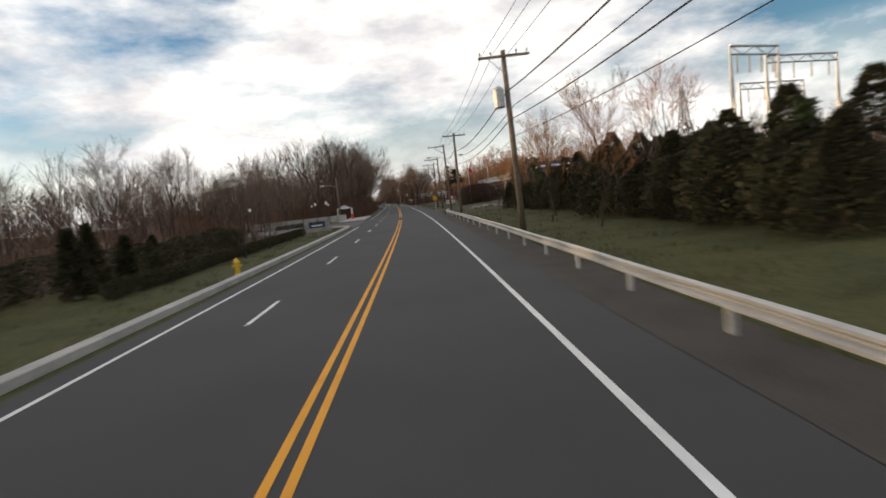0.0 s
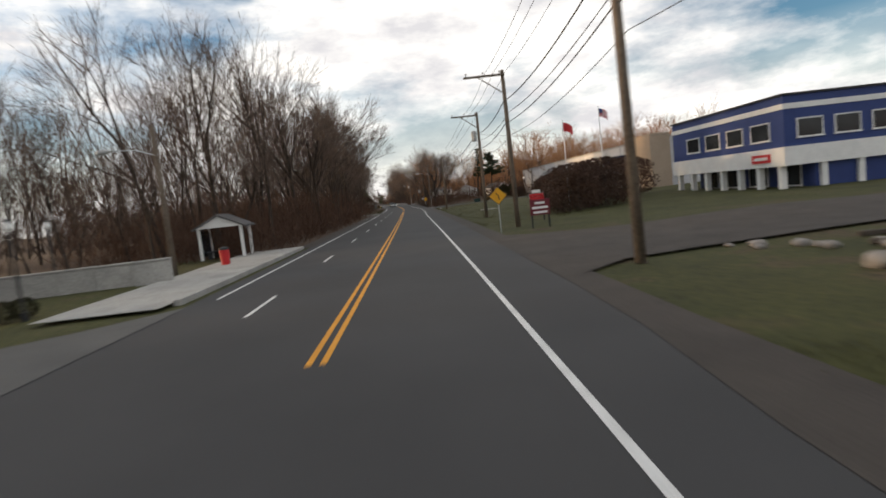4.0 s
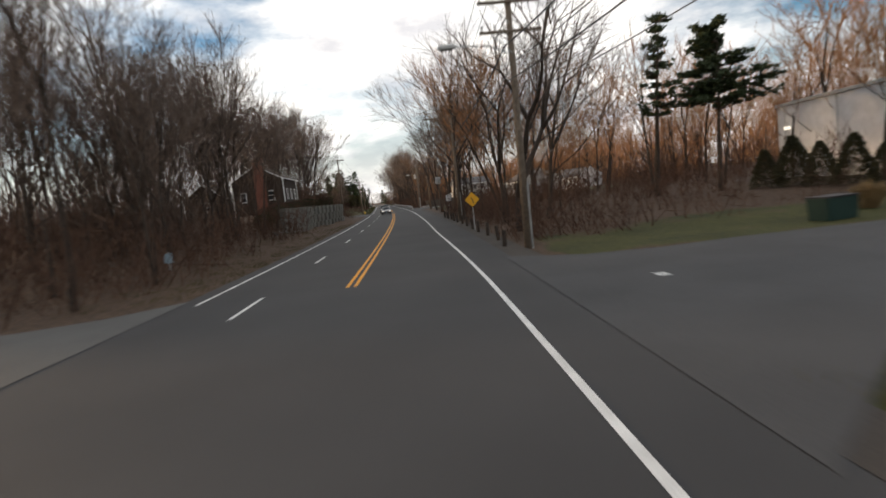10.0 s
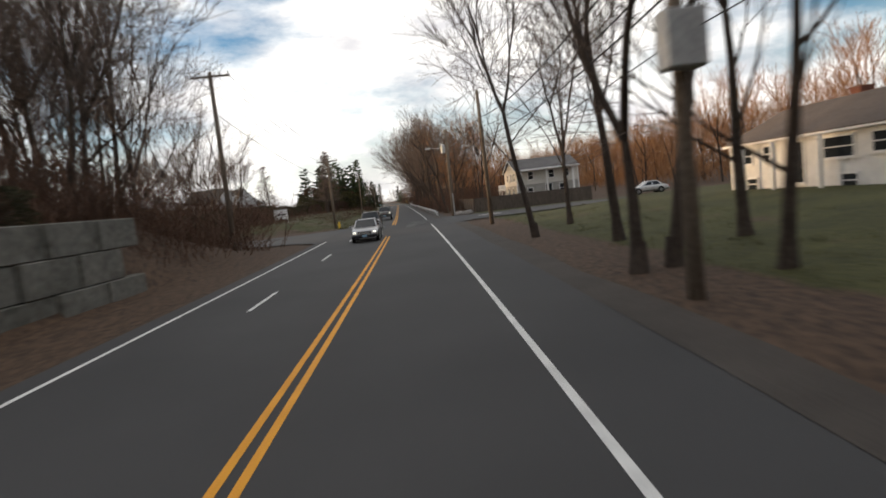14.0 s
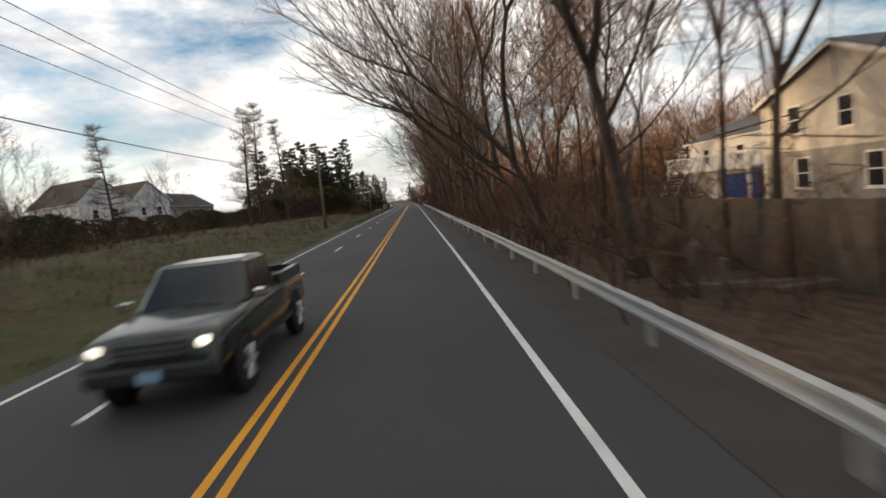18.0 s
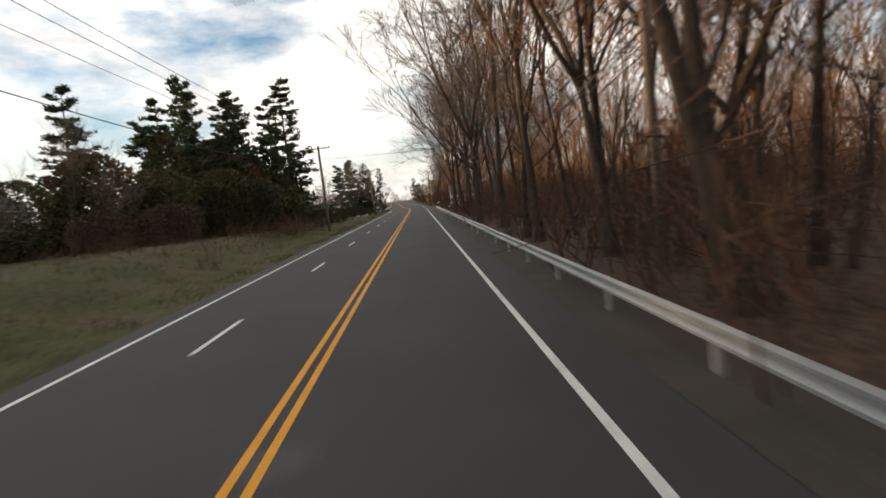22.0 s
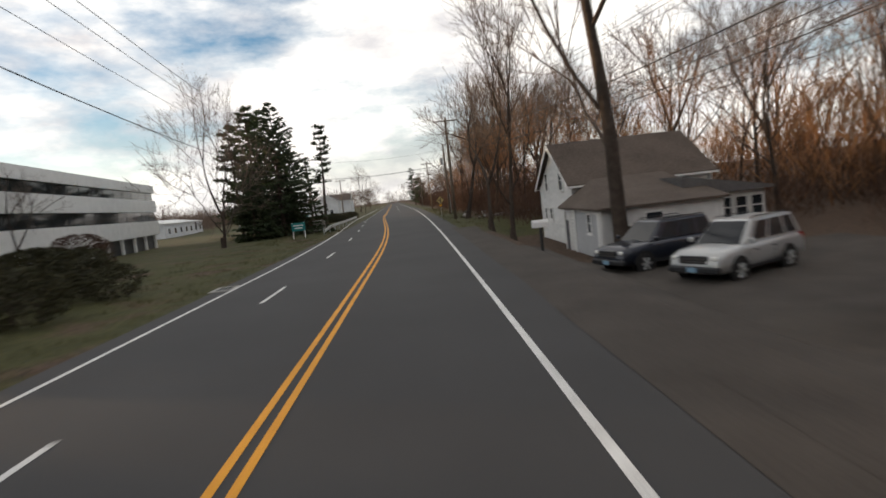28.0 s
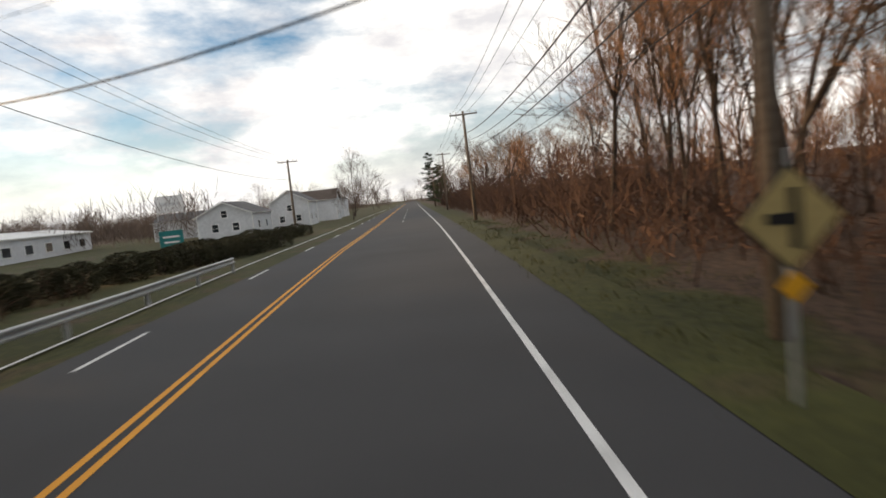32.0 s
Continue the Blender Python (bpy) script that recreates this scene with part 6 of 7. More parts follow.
# ---- steel frames of the substation and a lattice mast ----
def gantry(s, u, high, wide, turn):
    ob = thing("steel_gantry", "tall pale steel gantry of the electric substation", "steel frame")
    for x in (-wide / 2, wide / 2):
        part("leg", Shape().tube([(x - 0.35, 0, 0), (x, 0, high)], [0.11, 0.08], 6).tube([(x + 0.35, 0, 0), (x, 0, high)], [0.11, 0.08], 6), STEEL, ob)
    beam = Shape().tube([(-wide / 2, 0, high), (wide / 2, 0, high)], [0.09, 0.09], 6).tube([(-wide / 2, 0, high - 0.6), (wide / 2, 0, high - 0.6)], [0.07, 0.07], 6)
    n = int(wide / 1.1)
    for k in range(n):
        a, b = -wide / 2 + wide * k / n, -wide / 2 + wide * (k + 1) / n
        beam.tube([(a, 0, high - 0.6), (b, 0, high)] if k % 2 else [(a, 0, high), (b, 0, high - 0.6)], [0.04, 0.04], 4)
    part("beam", beam, STEEL, ob)
    for k in range(4):
        x = -wide / 2 + wide * (k + 0.5) / 4
        part("insulator", Shape().tube([(x, 0, high - 0.7), (x, 0, high - 1.9)], [0.07, 0.07], 6), CERAMIC, ob)
    ob.matrix_basis = place(s, u, None, turn)


gantry(34, 35.5, 10.3, 8, 15)
gantry(46, 41, 10.0, 9, 15)
gantry(28, 27.5, 10.2, 5, 20)


def mast(s, u, high):
    ob = thing("lattice_mast", "tall pale steel lattice transmission tower on the hill", "transmission tower")
    legs = Shape()
    prev = None
    for k in range(13):
        q = k / 12
        r = 2.4 * (1 - q) ** 1.3 + 0.35
        ring = [Vector((a * r, b * r, high * q)) for a, b in ((-1, -1), (1, -1), (1, 1), (-1, 1))]
        for i in range(4):
            legs.tube([ring[i], ring[(i + 1) % 4]], [0.09, 0.09], 4)
            if prev:
                legs.tube([prev[i], ring[i]], [0.17, 0.17], 4)
                legs.tube([prev[i], ring[(i + 1) % 4]], [0.09, 0.09], 4)
        prev = ring
    part("lattice", legs, STEEL, ob)
    for z, w in ((0.72, 4.2), (0.84, 4.6), (0.96, 3.6)):
        part("arm", Shape().tube([(-w, 0, high * z), (w, 0, high * z)], [0.1, 0.1], 4).tube([(-w, 0, high * z), (0, 0, high * z + 1.0), (w, 0, high * z)], [0.06, 0.06, 0.06], 4), STEEL, ob)
    ob.matrix_basis = place(s, u, 2.0, 35)


mast(134, 78, 21)

# ---- roadside things ----
def lettering(text, size, parent, material, m):
    curve = bpy.data.curves.new("lettering", "FONT")
    curve.body, curve.size, curve.extrude, curve.align_x, curve.align_y = text, size, 0.002, "CENTER", "CENTER"
    curve.materials.append(material)
    ob = new("lettering", curve)
    ob.parent, ob.matrix_basis = parent, m
    return ob


FACE = Matrix.Rotation(math.pi / 2, 4, "X")


def sign_post(ob, x, high, r=0.03):
    return part("post", Shape().box(x, 0.05, -0.3, 0.055, 0.04, high + 0.3), STEEL, ob)


def diamond(s, u, z, size, label, turn=0, tee=False, plate=False, face=None):
    ob = thing("warning_sign", label, "road sign")
    sign_post(ob, 0, z + size * 0.45)
    h = size * 0.707
    for r, y, m, n in ((1.0, 0.0, SIGN_BLACK, "border"), (0.95, -0.006, face or SIGN_YELLOW, "panel")):
        part(n, Shape().prism([(0, z - h * r), (h * r, z), (0, z + h * r), (-h * r, z)], y - 0.006, y + 0.006), m, ob)
    if tee:
        part("symbol", Shape().box(0.04, -0.016, z - 0.29, 0.10, 0.01, 0.58).box(-0.12, -0.016, z - 0.05, 0.24, 0.01, 0.11), SIGN_BLACK, ob, "black side-road symbol")
    else:
        part("symbol", Shape().tube([(0.06, -0.02, z - 0.22), (0.02, -0.02, z), (-0.1, -0.02, z + 0.16)], [0.035, 0.035, 0.02], 5), SIGN_BLACK, ob, "black curve arrow")
    if plate:
        part("lower_plate", Shape().prism([(0, z - h - 0.3), (0.16, z - h - 0.14), (0, z - h + 0.02), (-0.16, z - h - 0.14)], -0.02, -0.008), SIGN_YELLOW, ob)
    return put(ob, s, u, None, turn)


diamond(205.6, 6.0, 2.0, 0.72, "yellow diamond curve warning sign on a steel post")
diamond(91.2, 6.6, 2.1, 0.72, "yellow diamond warning sign beside the drive")
diamond(555.6, 5.6, 1.9, 0.72, "weathered yellow side-road warning sign by a pole", 0, True, True, SIGN_OLD)
limit = thing("speed_limit_sign", "white rectangular 40 speed limit sign on a post", "road sign")
sign_post(limit, 0, 2.55)
part("border", Shape().box(0, 0.004, 1.66, 0.62, 0.012, 0.84), SIGN_BLACK, limit)
part("panel", Shape().box(0, -0.004, 1.68, 0.58, 0.012, 0.80), SIGN_WHITE, limit)
for text, size, z in (("SPEED", 0.13, 2.37), ("LIMIT", 0.13, 2.22), ("40", 0.36, 1.92)):
    lettering(text, size, limit, SIGN_BLACK, Matrix.Translation((0, -0.014, z)) @ FACE)
put(limit, 242.6, 7.4, None, -8)


def board_sign(name, label, s, u, w, h, z, panel, bars, turn=0, posts=2, post_mat=None, top=None):
    ob = thing(name, label, "sign")
    for k in range(posts):
        x = 0 if posts == 1 else (-w / 2 + 0.08 + (w - 0.16) * k / (posts - 1))
        part("post", Shape().box(x, 0.06, -0.3, 0.08, 0.08, z + h + 0.35), post_mat or WHITE_TRIM, ob)
    part("panel", Shape().box(0, 0, z, w, 0.05, h), panel, ob, bevel=0.006)
    for bx, bz, bw, bh, m in bars:
        part("text_bar", Shape().box(bx * w, -0.034, z + bz * h, bw * w, 0.012, bh * h), m, ob)
    if top:
        part("top_panel", Shape().box(0, 0, z + h + 0.04, w * 0.6, 0.05, 0.2), top, ob)
    return put(ob, s, u, None, turn)


board_sign("board_sign", "white leaning signboard on the grass bank", 321.5, -15.9, 1.85, 1.35, 0.45, SIGN_WHITE, ((0, 0.42, 0.7, 0.13, SIGN_BLACK),), 14)
board_sign("teal_sign", "teal panel sign on white posts beside the drive", 537.2, -8.9, 1.25, 0.75, 0.7, SIGN_TEAL, ((0, 0.62, 0.7, 0.12, SIGN_WHITE), (0, 0.3, 0.55, 0.12, SIGN_WHITE)), 0)
board_sign("teal_sign", "teal panel sign on the far grass", 599, -19, 2.0, 1.5, 0.8, SIGN_TEAL, ((0, 0.6, 0.7, 0.1, SIGN_WHITE), (0, 0.3, 0.6, 0.1, SIGN_WHITE)), 0)
board_sign("pylon_sign", "tall pale signboard on posts above the roofs", 655, -42, 5.0, 3.0, 5.2, SIGN_WHITE, ((0, 0.4, 0.7, 0.2, PALE_SIDING),), 0, 2, STEEL)
board_sign("red_sign", "red and white business sign on a dark plinth", 98.5, 10.4, 1.0, 1.15, 0.75, SIGN_WHITE,
           ((0, 0.56, 0.98, 0.43, SIGN_RED), (0, 0.72, 0.7, 0.14, SIGN_WHITE), (-0.22, 0.3, 0.36, 0.14, SIGN_TEAL), (0.24, 0.3, 0.32, 0.14, SIGN_BLACK), (-0.22, 0.08, 0.34, 0.14, SIGN_TEAL), (0.24, 0.08, 0.34, 0.14, SIGN_TEAL)), 0, 2, DARK_METAL, SIGN_WHITE)
board_sign("red_sign", "dark red and white business sign by the drive", 91.5, 9.0, 1.15, 0.9, 0.75, plain("maroon_panel", (0.14, 0.02, 0.03), 0.5), ((0, 0.7, 0.5, 0.14, SIGN_WHITE), (0, 0.4, 0.8, 0.14, SIGN_WHITE), (0, 0.1, 0.7, 0.14, SIGN_WHITE)), 0, 2, DARK_METAL)
board_sign("small_sign", "small pale blue notice at the foot of the bank", 197.5, -10.2, 0.4, 0.5, 0.35, plain("pale_blue_panel", (0.30, 0.42, 0.50), 0.5), (), 0, 1, STEEL)

shed = thing("box_shed", "white box shed with red lettering beside the yard", "shed")
part("wall", Shape().box(0, 0, 0, 2.9, 4.6, 2.45), WHITE_SIDING, shed, bevel=0.03)
part("roof", Shape().box(0, 0, 2.45, 3.0, 4.7, 0.07), STEEL, shed)
for x, z, w, h in ((-0.1, 1.55, 1.0, 0.34), (-0.1, 1.2, 1.2, 0.2), (-1.15, 1.7, 0.35, 0.14), (-1.15, 1.5, 0.35, 0.12), (-1.15, 1.3, 0.35, 0.12)):
    part("red_text_bar", Shape().box(x, -2.31, z, w, 0.02, h), SIGN_RED, shed)
put(shed, 492.2, 11.5, -0.3, -38)


def hydrant(s, u):
    ob = thing("fire_hydrant", "yellow cast-iron fire hydrant on the verge", "fire hydrant", "fire hydrants")
    part("barrel", Shape().tube([(0, 0, -0.1), (0, 0, 0.05), (0, 0, 0.06), (0, 0, 0.5), (0, 0, 0.52), (0, 0, 0.6), (0, 0, 0.7), (0, 0, 0.75)], [0.16, 0.16, 0.11, 0.11, 0.15, 0.14, 0.07, 0.03], 12), HYDRANT_YELLOW, ob)
    for a in (-1, 1):
        part("nozzle_cap", Shape().disc(0.15 * a, 0, 0.4, 0.06, 0.12, 8, "x"), HYDRANT_YELLOW, ob)
    part("nozzle_cap", Shape().disc(0, -0.15, 0.38, 0.075, 0.12, 8, "y"), HYDRANT_YELLOW, ob)
    put(ob, s, u)


hydrant(12.6, -6.7)
hydrant(308.6, -6.6)


def lamp_post(s, u, high=3.3):
    ob = thing("lamp_post", "black lamp post with a white globe by the drive", "street lamp", "entrance lamp posts")
    part("shaft", Shape().tube([(0, 0, -0.2), (0, 0, 0.3), (0, 0, 0.32), (0, 0, high - 0.35)], [0.11, 0.1, 0.05, 0.04], 10), DARK_METAL, ob)
    part("globe", Shape().tube([(0, 0, high - 0.35), (0, 0, high - 0.25), (0, 0, high - 0.1), (0, 0, high)], [0.07, 0.15, 0.13, 0.04], 10), LAMP_GLASS, ob, "white glass globe")
    part("cap", Shape().tube([(0, 0, high - 0.02), (0, 0, high + 0.1)], [0.12, 0.02], 10), DARK_METAL, ob)
    put(ob, s, u)


for s, u in ((53, -8.2), (60.5, -10.6), (78, -11.2), (86, -15), (46, -15)):
    lamp_post(s, u)

gate_sign = thing("entrance_sign", "low stone entrance sign with a dark blue panel", "sign")
for x in (-1.2, 1.2):
    part("pier", Shape().box(x, 0, -0.2, 0.6, 0.6, 1.35).box(x, 0, 1.15, 0.72, 0.72, 0.1), ROCK, gate_sign, bevel=0.03)
part("base", Shape().box(0, 0, -0.2, 1.9, 0.45, 0.6), ROCK, gate_sign, bevel=0.02)
part("panel", Shape().box(0, -0.1, 0.45, 1.75, 0.12, 0.55), plain("navy_panel", (0.02, 0.045, 0.08), 0.5), gate_sign, "dark blue panel")
part("text_bar", Shape().box(0, -0.17, 0.66, 1.2, 0.012, 0.12), SIGN_WHITE, gate_sign)
put(gate_sign, 51.3, -9.3, None, 10)
shelter = thing("bus_shelter", "small gabled white bus shelter on the footway", "bus shelter")
for x in (-1.3, 1.3):
    for y in (-0.9, 0.9):
        part("post", Shape().box(x, y, 0, 0.16, 0.16, 1.95), WHITE_TRIM, shelter)
part("back_panel", Shape().box(-1.3, 0, 0.2, 0.05, 1.7, 1.6), GLASS, shelter)
part("gable", Shape().prism([(-1.45, 1.95), (1.45, 1.95), (0, 2.65)], -1.0, -0.9), WHITE_TRIM, shelter)
for k in (-1, 1):
    part("roof", Shape().prism([(0, 2.66), (1.65 * k, 1.86), (1.65 * k, 1.96), (0, 2.78)][::k], -1.15, 1.15), ROOF_GREY, shelter)
part("bench", Shape().box(-0.9, 0, 0.42, 0.4, 1.5, 0.05).box(-0.9, -0.6, 0, 0.3, 0.06, 0.42).box(-0.9, 0.6, 0, 0.3, 0.06, 0.42), DARK_METAL, shelter)
put(shelter, 96, -10.4, 0.07)
bin_ = thing("litter_bin", "faded red litter bin beside the shelter", "litter bin")
part("body", Shape().tube([(0, 0, 0), (0, 0, 0.8)], [0.22, 0.26], 10), SIGN_RED, bin_)
part("lid", Shape().tube([(0, 0, 0.8), (0, 0, 0.9), (0, 0, 0.96)], [0.28, 0.24, 0.06], 10), DARK_METAL, bin_)
put(bin_, 90, -8.6, 0.07)

post_mesh = mesh_of("shaft", Shape().tube([(0, 0, -0.3), (0, 0, 0.72), (0, 0, 0.78)], [0.095, 0.09, 0.05], 9), BARK)
for s in (192.5, 195.8, 199.4, 202.6, 206, 210, 213.6, 217.2, 220.4, 223.8, 227.2, 230.6):
    ob = thing("wooden_bollard", "short dark round wooden bollard on the verge", "bollard", "bollards along the verge")
    part("shaft", post_mesh, None, ob)
    ob.matrix_basis = place(s, 5.85 + PLANT_RNG.uniform(-0.1, 0.15)) @ Euler((radians(PLANT_RNG.gauss(0, 4)), radians(PLANT_RNG.gauss(0, 4)), 0)).to_matrix().to_4x4()


def flag_pole(s, u, high, stripes):
    ob = thing("flagpole", "white flagpole with a hanging flag", "flagpole")
    part("shaft", Shape().tube([(0, 0, -0.3), (0, 0, high)], [0.06, 0.035], 8), WHITE_TRIM, ob)
    part("finial", Shape().tube([(0, 0, high), (0, 0, high + 0.06), (0, 0, high + 0.12)], [0.02, 0.06, 0.01], 8), CHROME, ob)
    w, h, n = 1.1, 0.75, 7 if stripes else 1
    for k in range(n):
        c = Shape()
        for i in range(7):
            q = i / 6
            for z in (k / n, (k + 1) / n):
                c.v.append((0.04 + w * q * 0.75, 0.10 * math.sin(q * 7), high - 0.1 - h * z - 0.5 * q * q))
        c.f = [(2 * i, 2 * i + 2, 2 * i + 3, 2 * i + 1) for i in range(6)]
        part("flag_stripe", c, SIGN_RED if k % 2 == 0 else SIGN_WHITE, ob)
    if stripes:
        c = Shape()
        for i in range(4):
            q = i / 7
            for z in (0, 0.55):
                c.v.append((0.045 + w * q * 0.75, 0.10 * math.sin(q * 7) - 0.012, high - 0.1 - h * z - 0.5 * q * q))
        c.f = [(2 * i, 2 * i + 2, 2 * i + 3, 2 * i + 1) for i in range(3)]
        part("flag_canton", c, BLUE_PANEL, ob)
    put(ob, s, u)


flag_pole(108.5, 15.5, 7.6, False)
flag_pole(113.5, 20.5, 9.0, True)
box = thing("utility_cabinet", "beige metal utility cabinet behind the guard rail", "utility cabinet")
part("body", Shape().box(0, 0, 0, 1.35, 0.7, 1.15), plain("beige_metal", (0.30, 0.28, 0.24), 0.6), box, bevel=0.03)
part("door", Shape().box(-0.32, -0.36, 0.1, 0.6, 0.03, 0.95).box(0.32, -0.36, 0.1, 0.6, 0.03, 0.95), plain("beige_door", (0.33, 0.31, 0.27), 0.6), box)
part("roof", Shape().box(0, 0, 1.15, 1.45, 0.8, 0.06), STEEL, box)
put(box, 551.6, -9.2)
skip = thing("dumpster", "dark green steel dumpster beside the drive", "dumpster")
part("body", Shape().prism([(-0.6, 0), (0.6, 0), (0.68, 0.8), (-0.68, 0.8)], -0.45, 0.45), plain("dumpster_green", (0.010, 0.034, 0.028), 0.6), skip, bevel=0.02)
part("lid", Shape().box(0, 0, 0.8, 1.4, 0.95, 0.06), DARK_METAL, skip)
put(skip, 188.5, 17.0, None, 10)
cab = thing("pole_cabinet", "grey metal cabinet mounted high on the pole", "utility cabinet")
part("body", Shape().box(0, 0, 0, 0.72, 0.5, 1.0), STEEL, cab, bevel=0.03)
part("bracket", Shape().box(0.1, 0.3, 0.2, 0.2, 0.14, 0.1).box(0.1, 0.3, 0.7, 0.2, 0.14, 0.1), DARK_METAL, cab)
put(cab, 251.1, 6.95, level(251.5, 7.1) + 4.2)
mail = thing("mailbox", "white curb mailbox on a dark post", "mailbox")
part("post", Shape().box(0, 0, -0.3, 0.1, 0.1, 1.25), DARK_METAL, mail)
part("box", Shape().prism([(-0.14, 0.95), (0.14, 0.95), (0.14, 1.13), (0.09, 1.22), (-0.09, 1.22), (-0.14, 1.13)], -0.3, 0.3), SIGN_WHITE, mail, "white metal box")
put(mail, 504.6, 6.5, None, -90)
banner = thing("banner", "white cloth banner leaning on a stake in the lawn", "banner")
part("stake", Shape().tube([(0, 0, -0.2), (0.12, 0, 1.5)], [0.02, 0.02], 5), STEEL, banner)
part("cloth", Shape().prism([(0.1, 1.5), (0.02, 0.8), (-0.55, 0.55), (-0.25, 0.35), (0.1, 0.9)], -0.02, 0.0), SIGN_WHITE, banner)
put(banner, 170, 18.5)
stake = thing("marker_stake", "pale yellow leaning marker stake in the grass", "stake")
part("shaft", Shape().tube([(0, 0, -0.2), (-0.5, 0, 1.9)], [0.014, 0.014], 6), POLE_WOOD, stake)
put(stake, 161.5, 9.6)


def boulder(s, u, r, seed, label, squash=0.75):
    shape = Shape()
    n, m = 10, 7
    for i in range(m + 1):
        for j in range(n):
            a, b = math.pi * i / m, 2 * math.pi * j / n
            d = Vector((math.sin(a) * math.cos(b), math.sin(a) * math.sin(b), math.cos(a) * squash))
            shape.v.append(tuple(d * r * (1 + 0.35 * noise.noise(d * 1.4 + Vector((seed * 3.7, 0, 0)))) + Vector((0, 0, r * squash * 0.55))))
    shape.f = [(i * n + j, (i + 1) * n + j, (i + 1) * n + (j + 1) % n, i * n + (j + 1) % n) for i in range(m) for j in range(n)]
    ob = tagged(new("boulder", mesh_of("boulder", shape, ROCK, smooth=True)), label, "boulder")
    put(ob, s, u)


for k in range(16):
    q = k / 15
    boulder(75.5 - 7.5 * q, 11.0 + 4.6 * q + 0.35 * math.sin(k * 2.3), 0.14 + 0.1 * abs(math.sin(k * 1.7)), 40 + k, "grey broken stone heaped beside the gravel drive", 0.55)
for k in range(3):
    log = thing("timber", "weathered timber lying on the rough grass", "timber")
    part("beam", Shape().box(0, 0, 0, 0.16, 2.6, 0.14), FENCE_WOOD, log, bevel=0.02)
    put(log, 70.5 + 1.6 * k, 13.2 + 0.9 * k, None, 62 + 9 * k)
gate = thing("barrier_gate", "white post with a yellow swing barrier across the drive", "barrier")
part("post", Shape().box(0, 0, -0.3, 0.22, 0.22, 1.35), SIGN_WHITE, gate)
part("bar", Shape().box(1.3, 0, 0.92, 2.4, 0.08, 0.12), SIGN_YELLOW, gate, "yellow bar")
put(gate, 82, 23.8)
marker = thing("yellow_marker", "small yellow board on a stake behind the guard rail", "marker")
part("stake", Shape().box(0, 0.02, -0.2, 0.05, 0.03, 0.7), FENCE_WOOD, marker)
part("board", Shape().box(0, 0, 0.25, 0.3, 0.02, 0.3), SIGN_YELLOW, marker, bevel=0.004)
put(marker, 355.3, 8.8)
IRON = plain("worn_iron", (0.055, 0.053, 0.052), 0.6, 0.4)
for s in (381.0, 384.9):
    cover = thing("manhole_cover", "round grey manhole cover set in a pale patch of road", "manhole cover")
    part("collar", Shape().disc(0, 0, 0, 0.5, 0.003, 24, "z"), SIDE_ASPHALT, cover, "pale ring of patched asphalt")
    part("lid", Shape().disc(0, 0, 0, 0.34, 0.0045, 24, "z"), IRON, cover, "worn iron lid")
    put(cover, s, 0.22, 0.0005)
for s, u in ((365.9, -5.05), (429.6, -5.05), (504.0, -5.05), (149.6, -5.9)):
    drain = thing("storm_drain", "pale concrete storm drain with an iron grate at the road edge", "drain")
    part("slab", Shape().box(0, 0, 0, 0.75, 1.1, 0.035), CONCRETE, drain, bevel=0.01)
    for k in range(6):
        part("grate_bar", Shape().box(0.06, -0.35 + 0.14 * k, 0.03, 0.5, 0.06, 0.012), DARK_METAL, drain)
    put(drain, s, u, 0.0)
slab = thing("concrete_slab", "low pale concrete slab lying in the lawn", "slab")
part("top", Shape().box(0, 0, -0.2, 2.0, 1.0, 0.26), CONCRETE, slab, bevel=0.02)
put(slab, 129.8, 11.2)
for k in range(11):
    boulder(536.4 + 0.25 * math.sin(k * 2.1), 8.0 + 0.55 * k, 0.16 + 0.12 * abs(math.sin(k * 1.3)), 60 + k, "grey fieldstone in a rough row below the trees", 0.6)
boulder(541.4, 7.2, 0.35, 1, "pale rounded boulder on the grass verge")
for k, (s, u, r) in enumerate(((306.6, 7.6, 0.4), (307.4, 8.3, 0.35), (306.0, 8.6, 0.45), (308.3, 7.4, 0.3), (162.5, 6.9, 0.22), (486, -9.5, 0.35), (489, -8.8, 0.3), (492.5, -8.6, 0.25), (498, -9.0, 0.3), (543, 9.4, 0.3), (547, 9.8, 0.25), (70, 11, 0.3), (68, 12.3, 0.35), (66, 13.5, 0.3))):
    boulder(s, u, r, k + 2, "grey fieldstone lying at the edge of the verge")
for k, (s, u, a, l) in enumerate(((228, 7.6, 0.3, 3.0), (232, 8.4, 1.1, 2.4), (236, 7.9, 0.6, 3.5), (214, 8.2, 0.9, 2.2), (430, 9.4, 1.2, 3.0), (412, 10.5, 0.5, 2.6))):
    ob = thing("fallen_branch", "fallen bare branch lying among dead leaves", "branch")
    rng = random.Random(k)
    b = Shape()
    bough(b, rng, (0, 0, 0.08), (math.cos(a), math.sin(a), 0.06), l, 0.07, 0.02, 5, 6, wander=0.12)
    part("branch", b, POLE_WOOD, ob)
    put(ob, s, u)


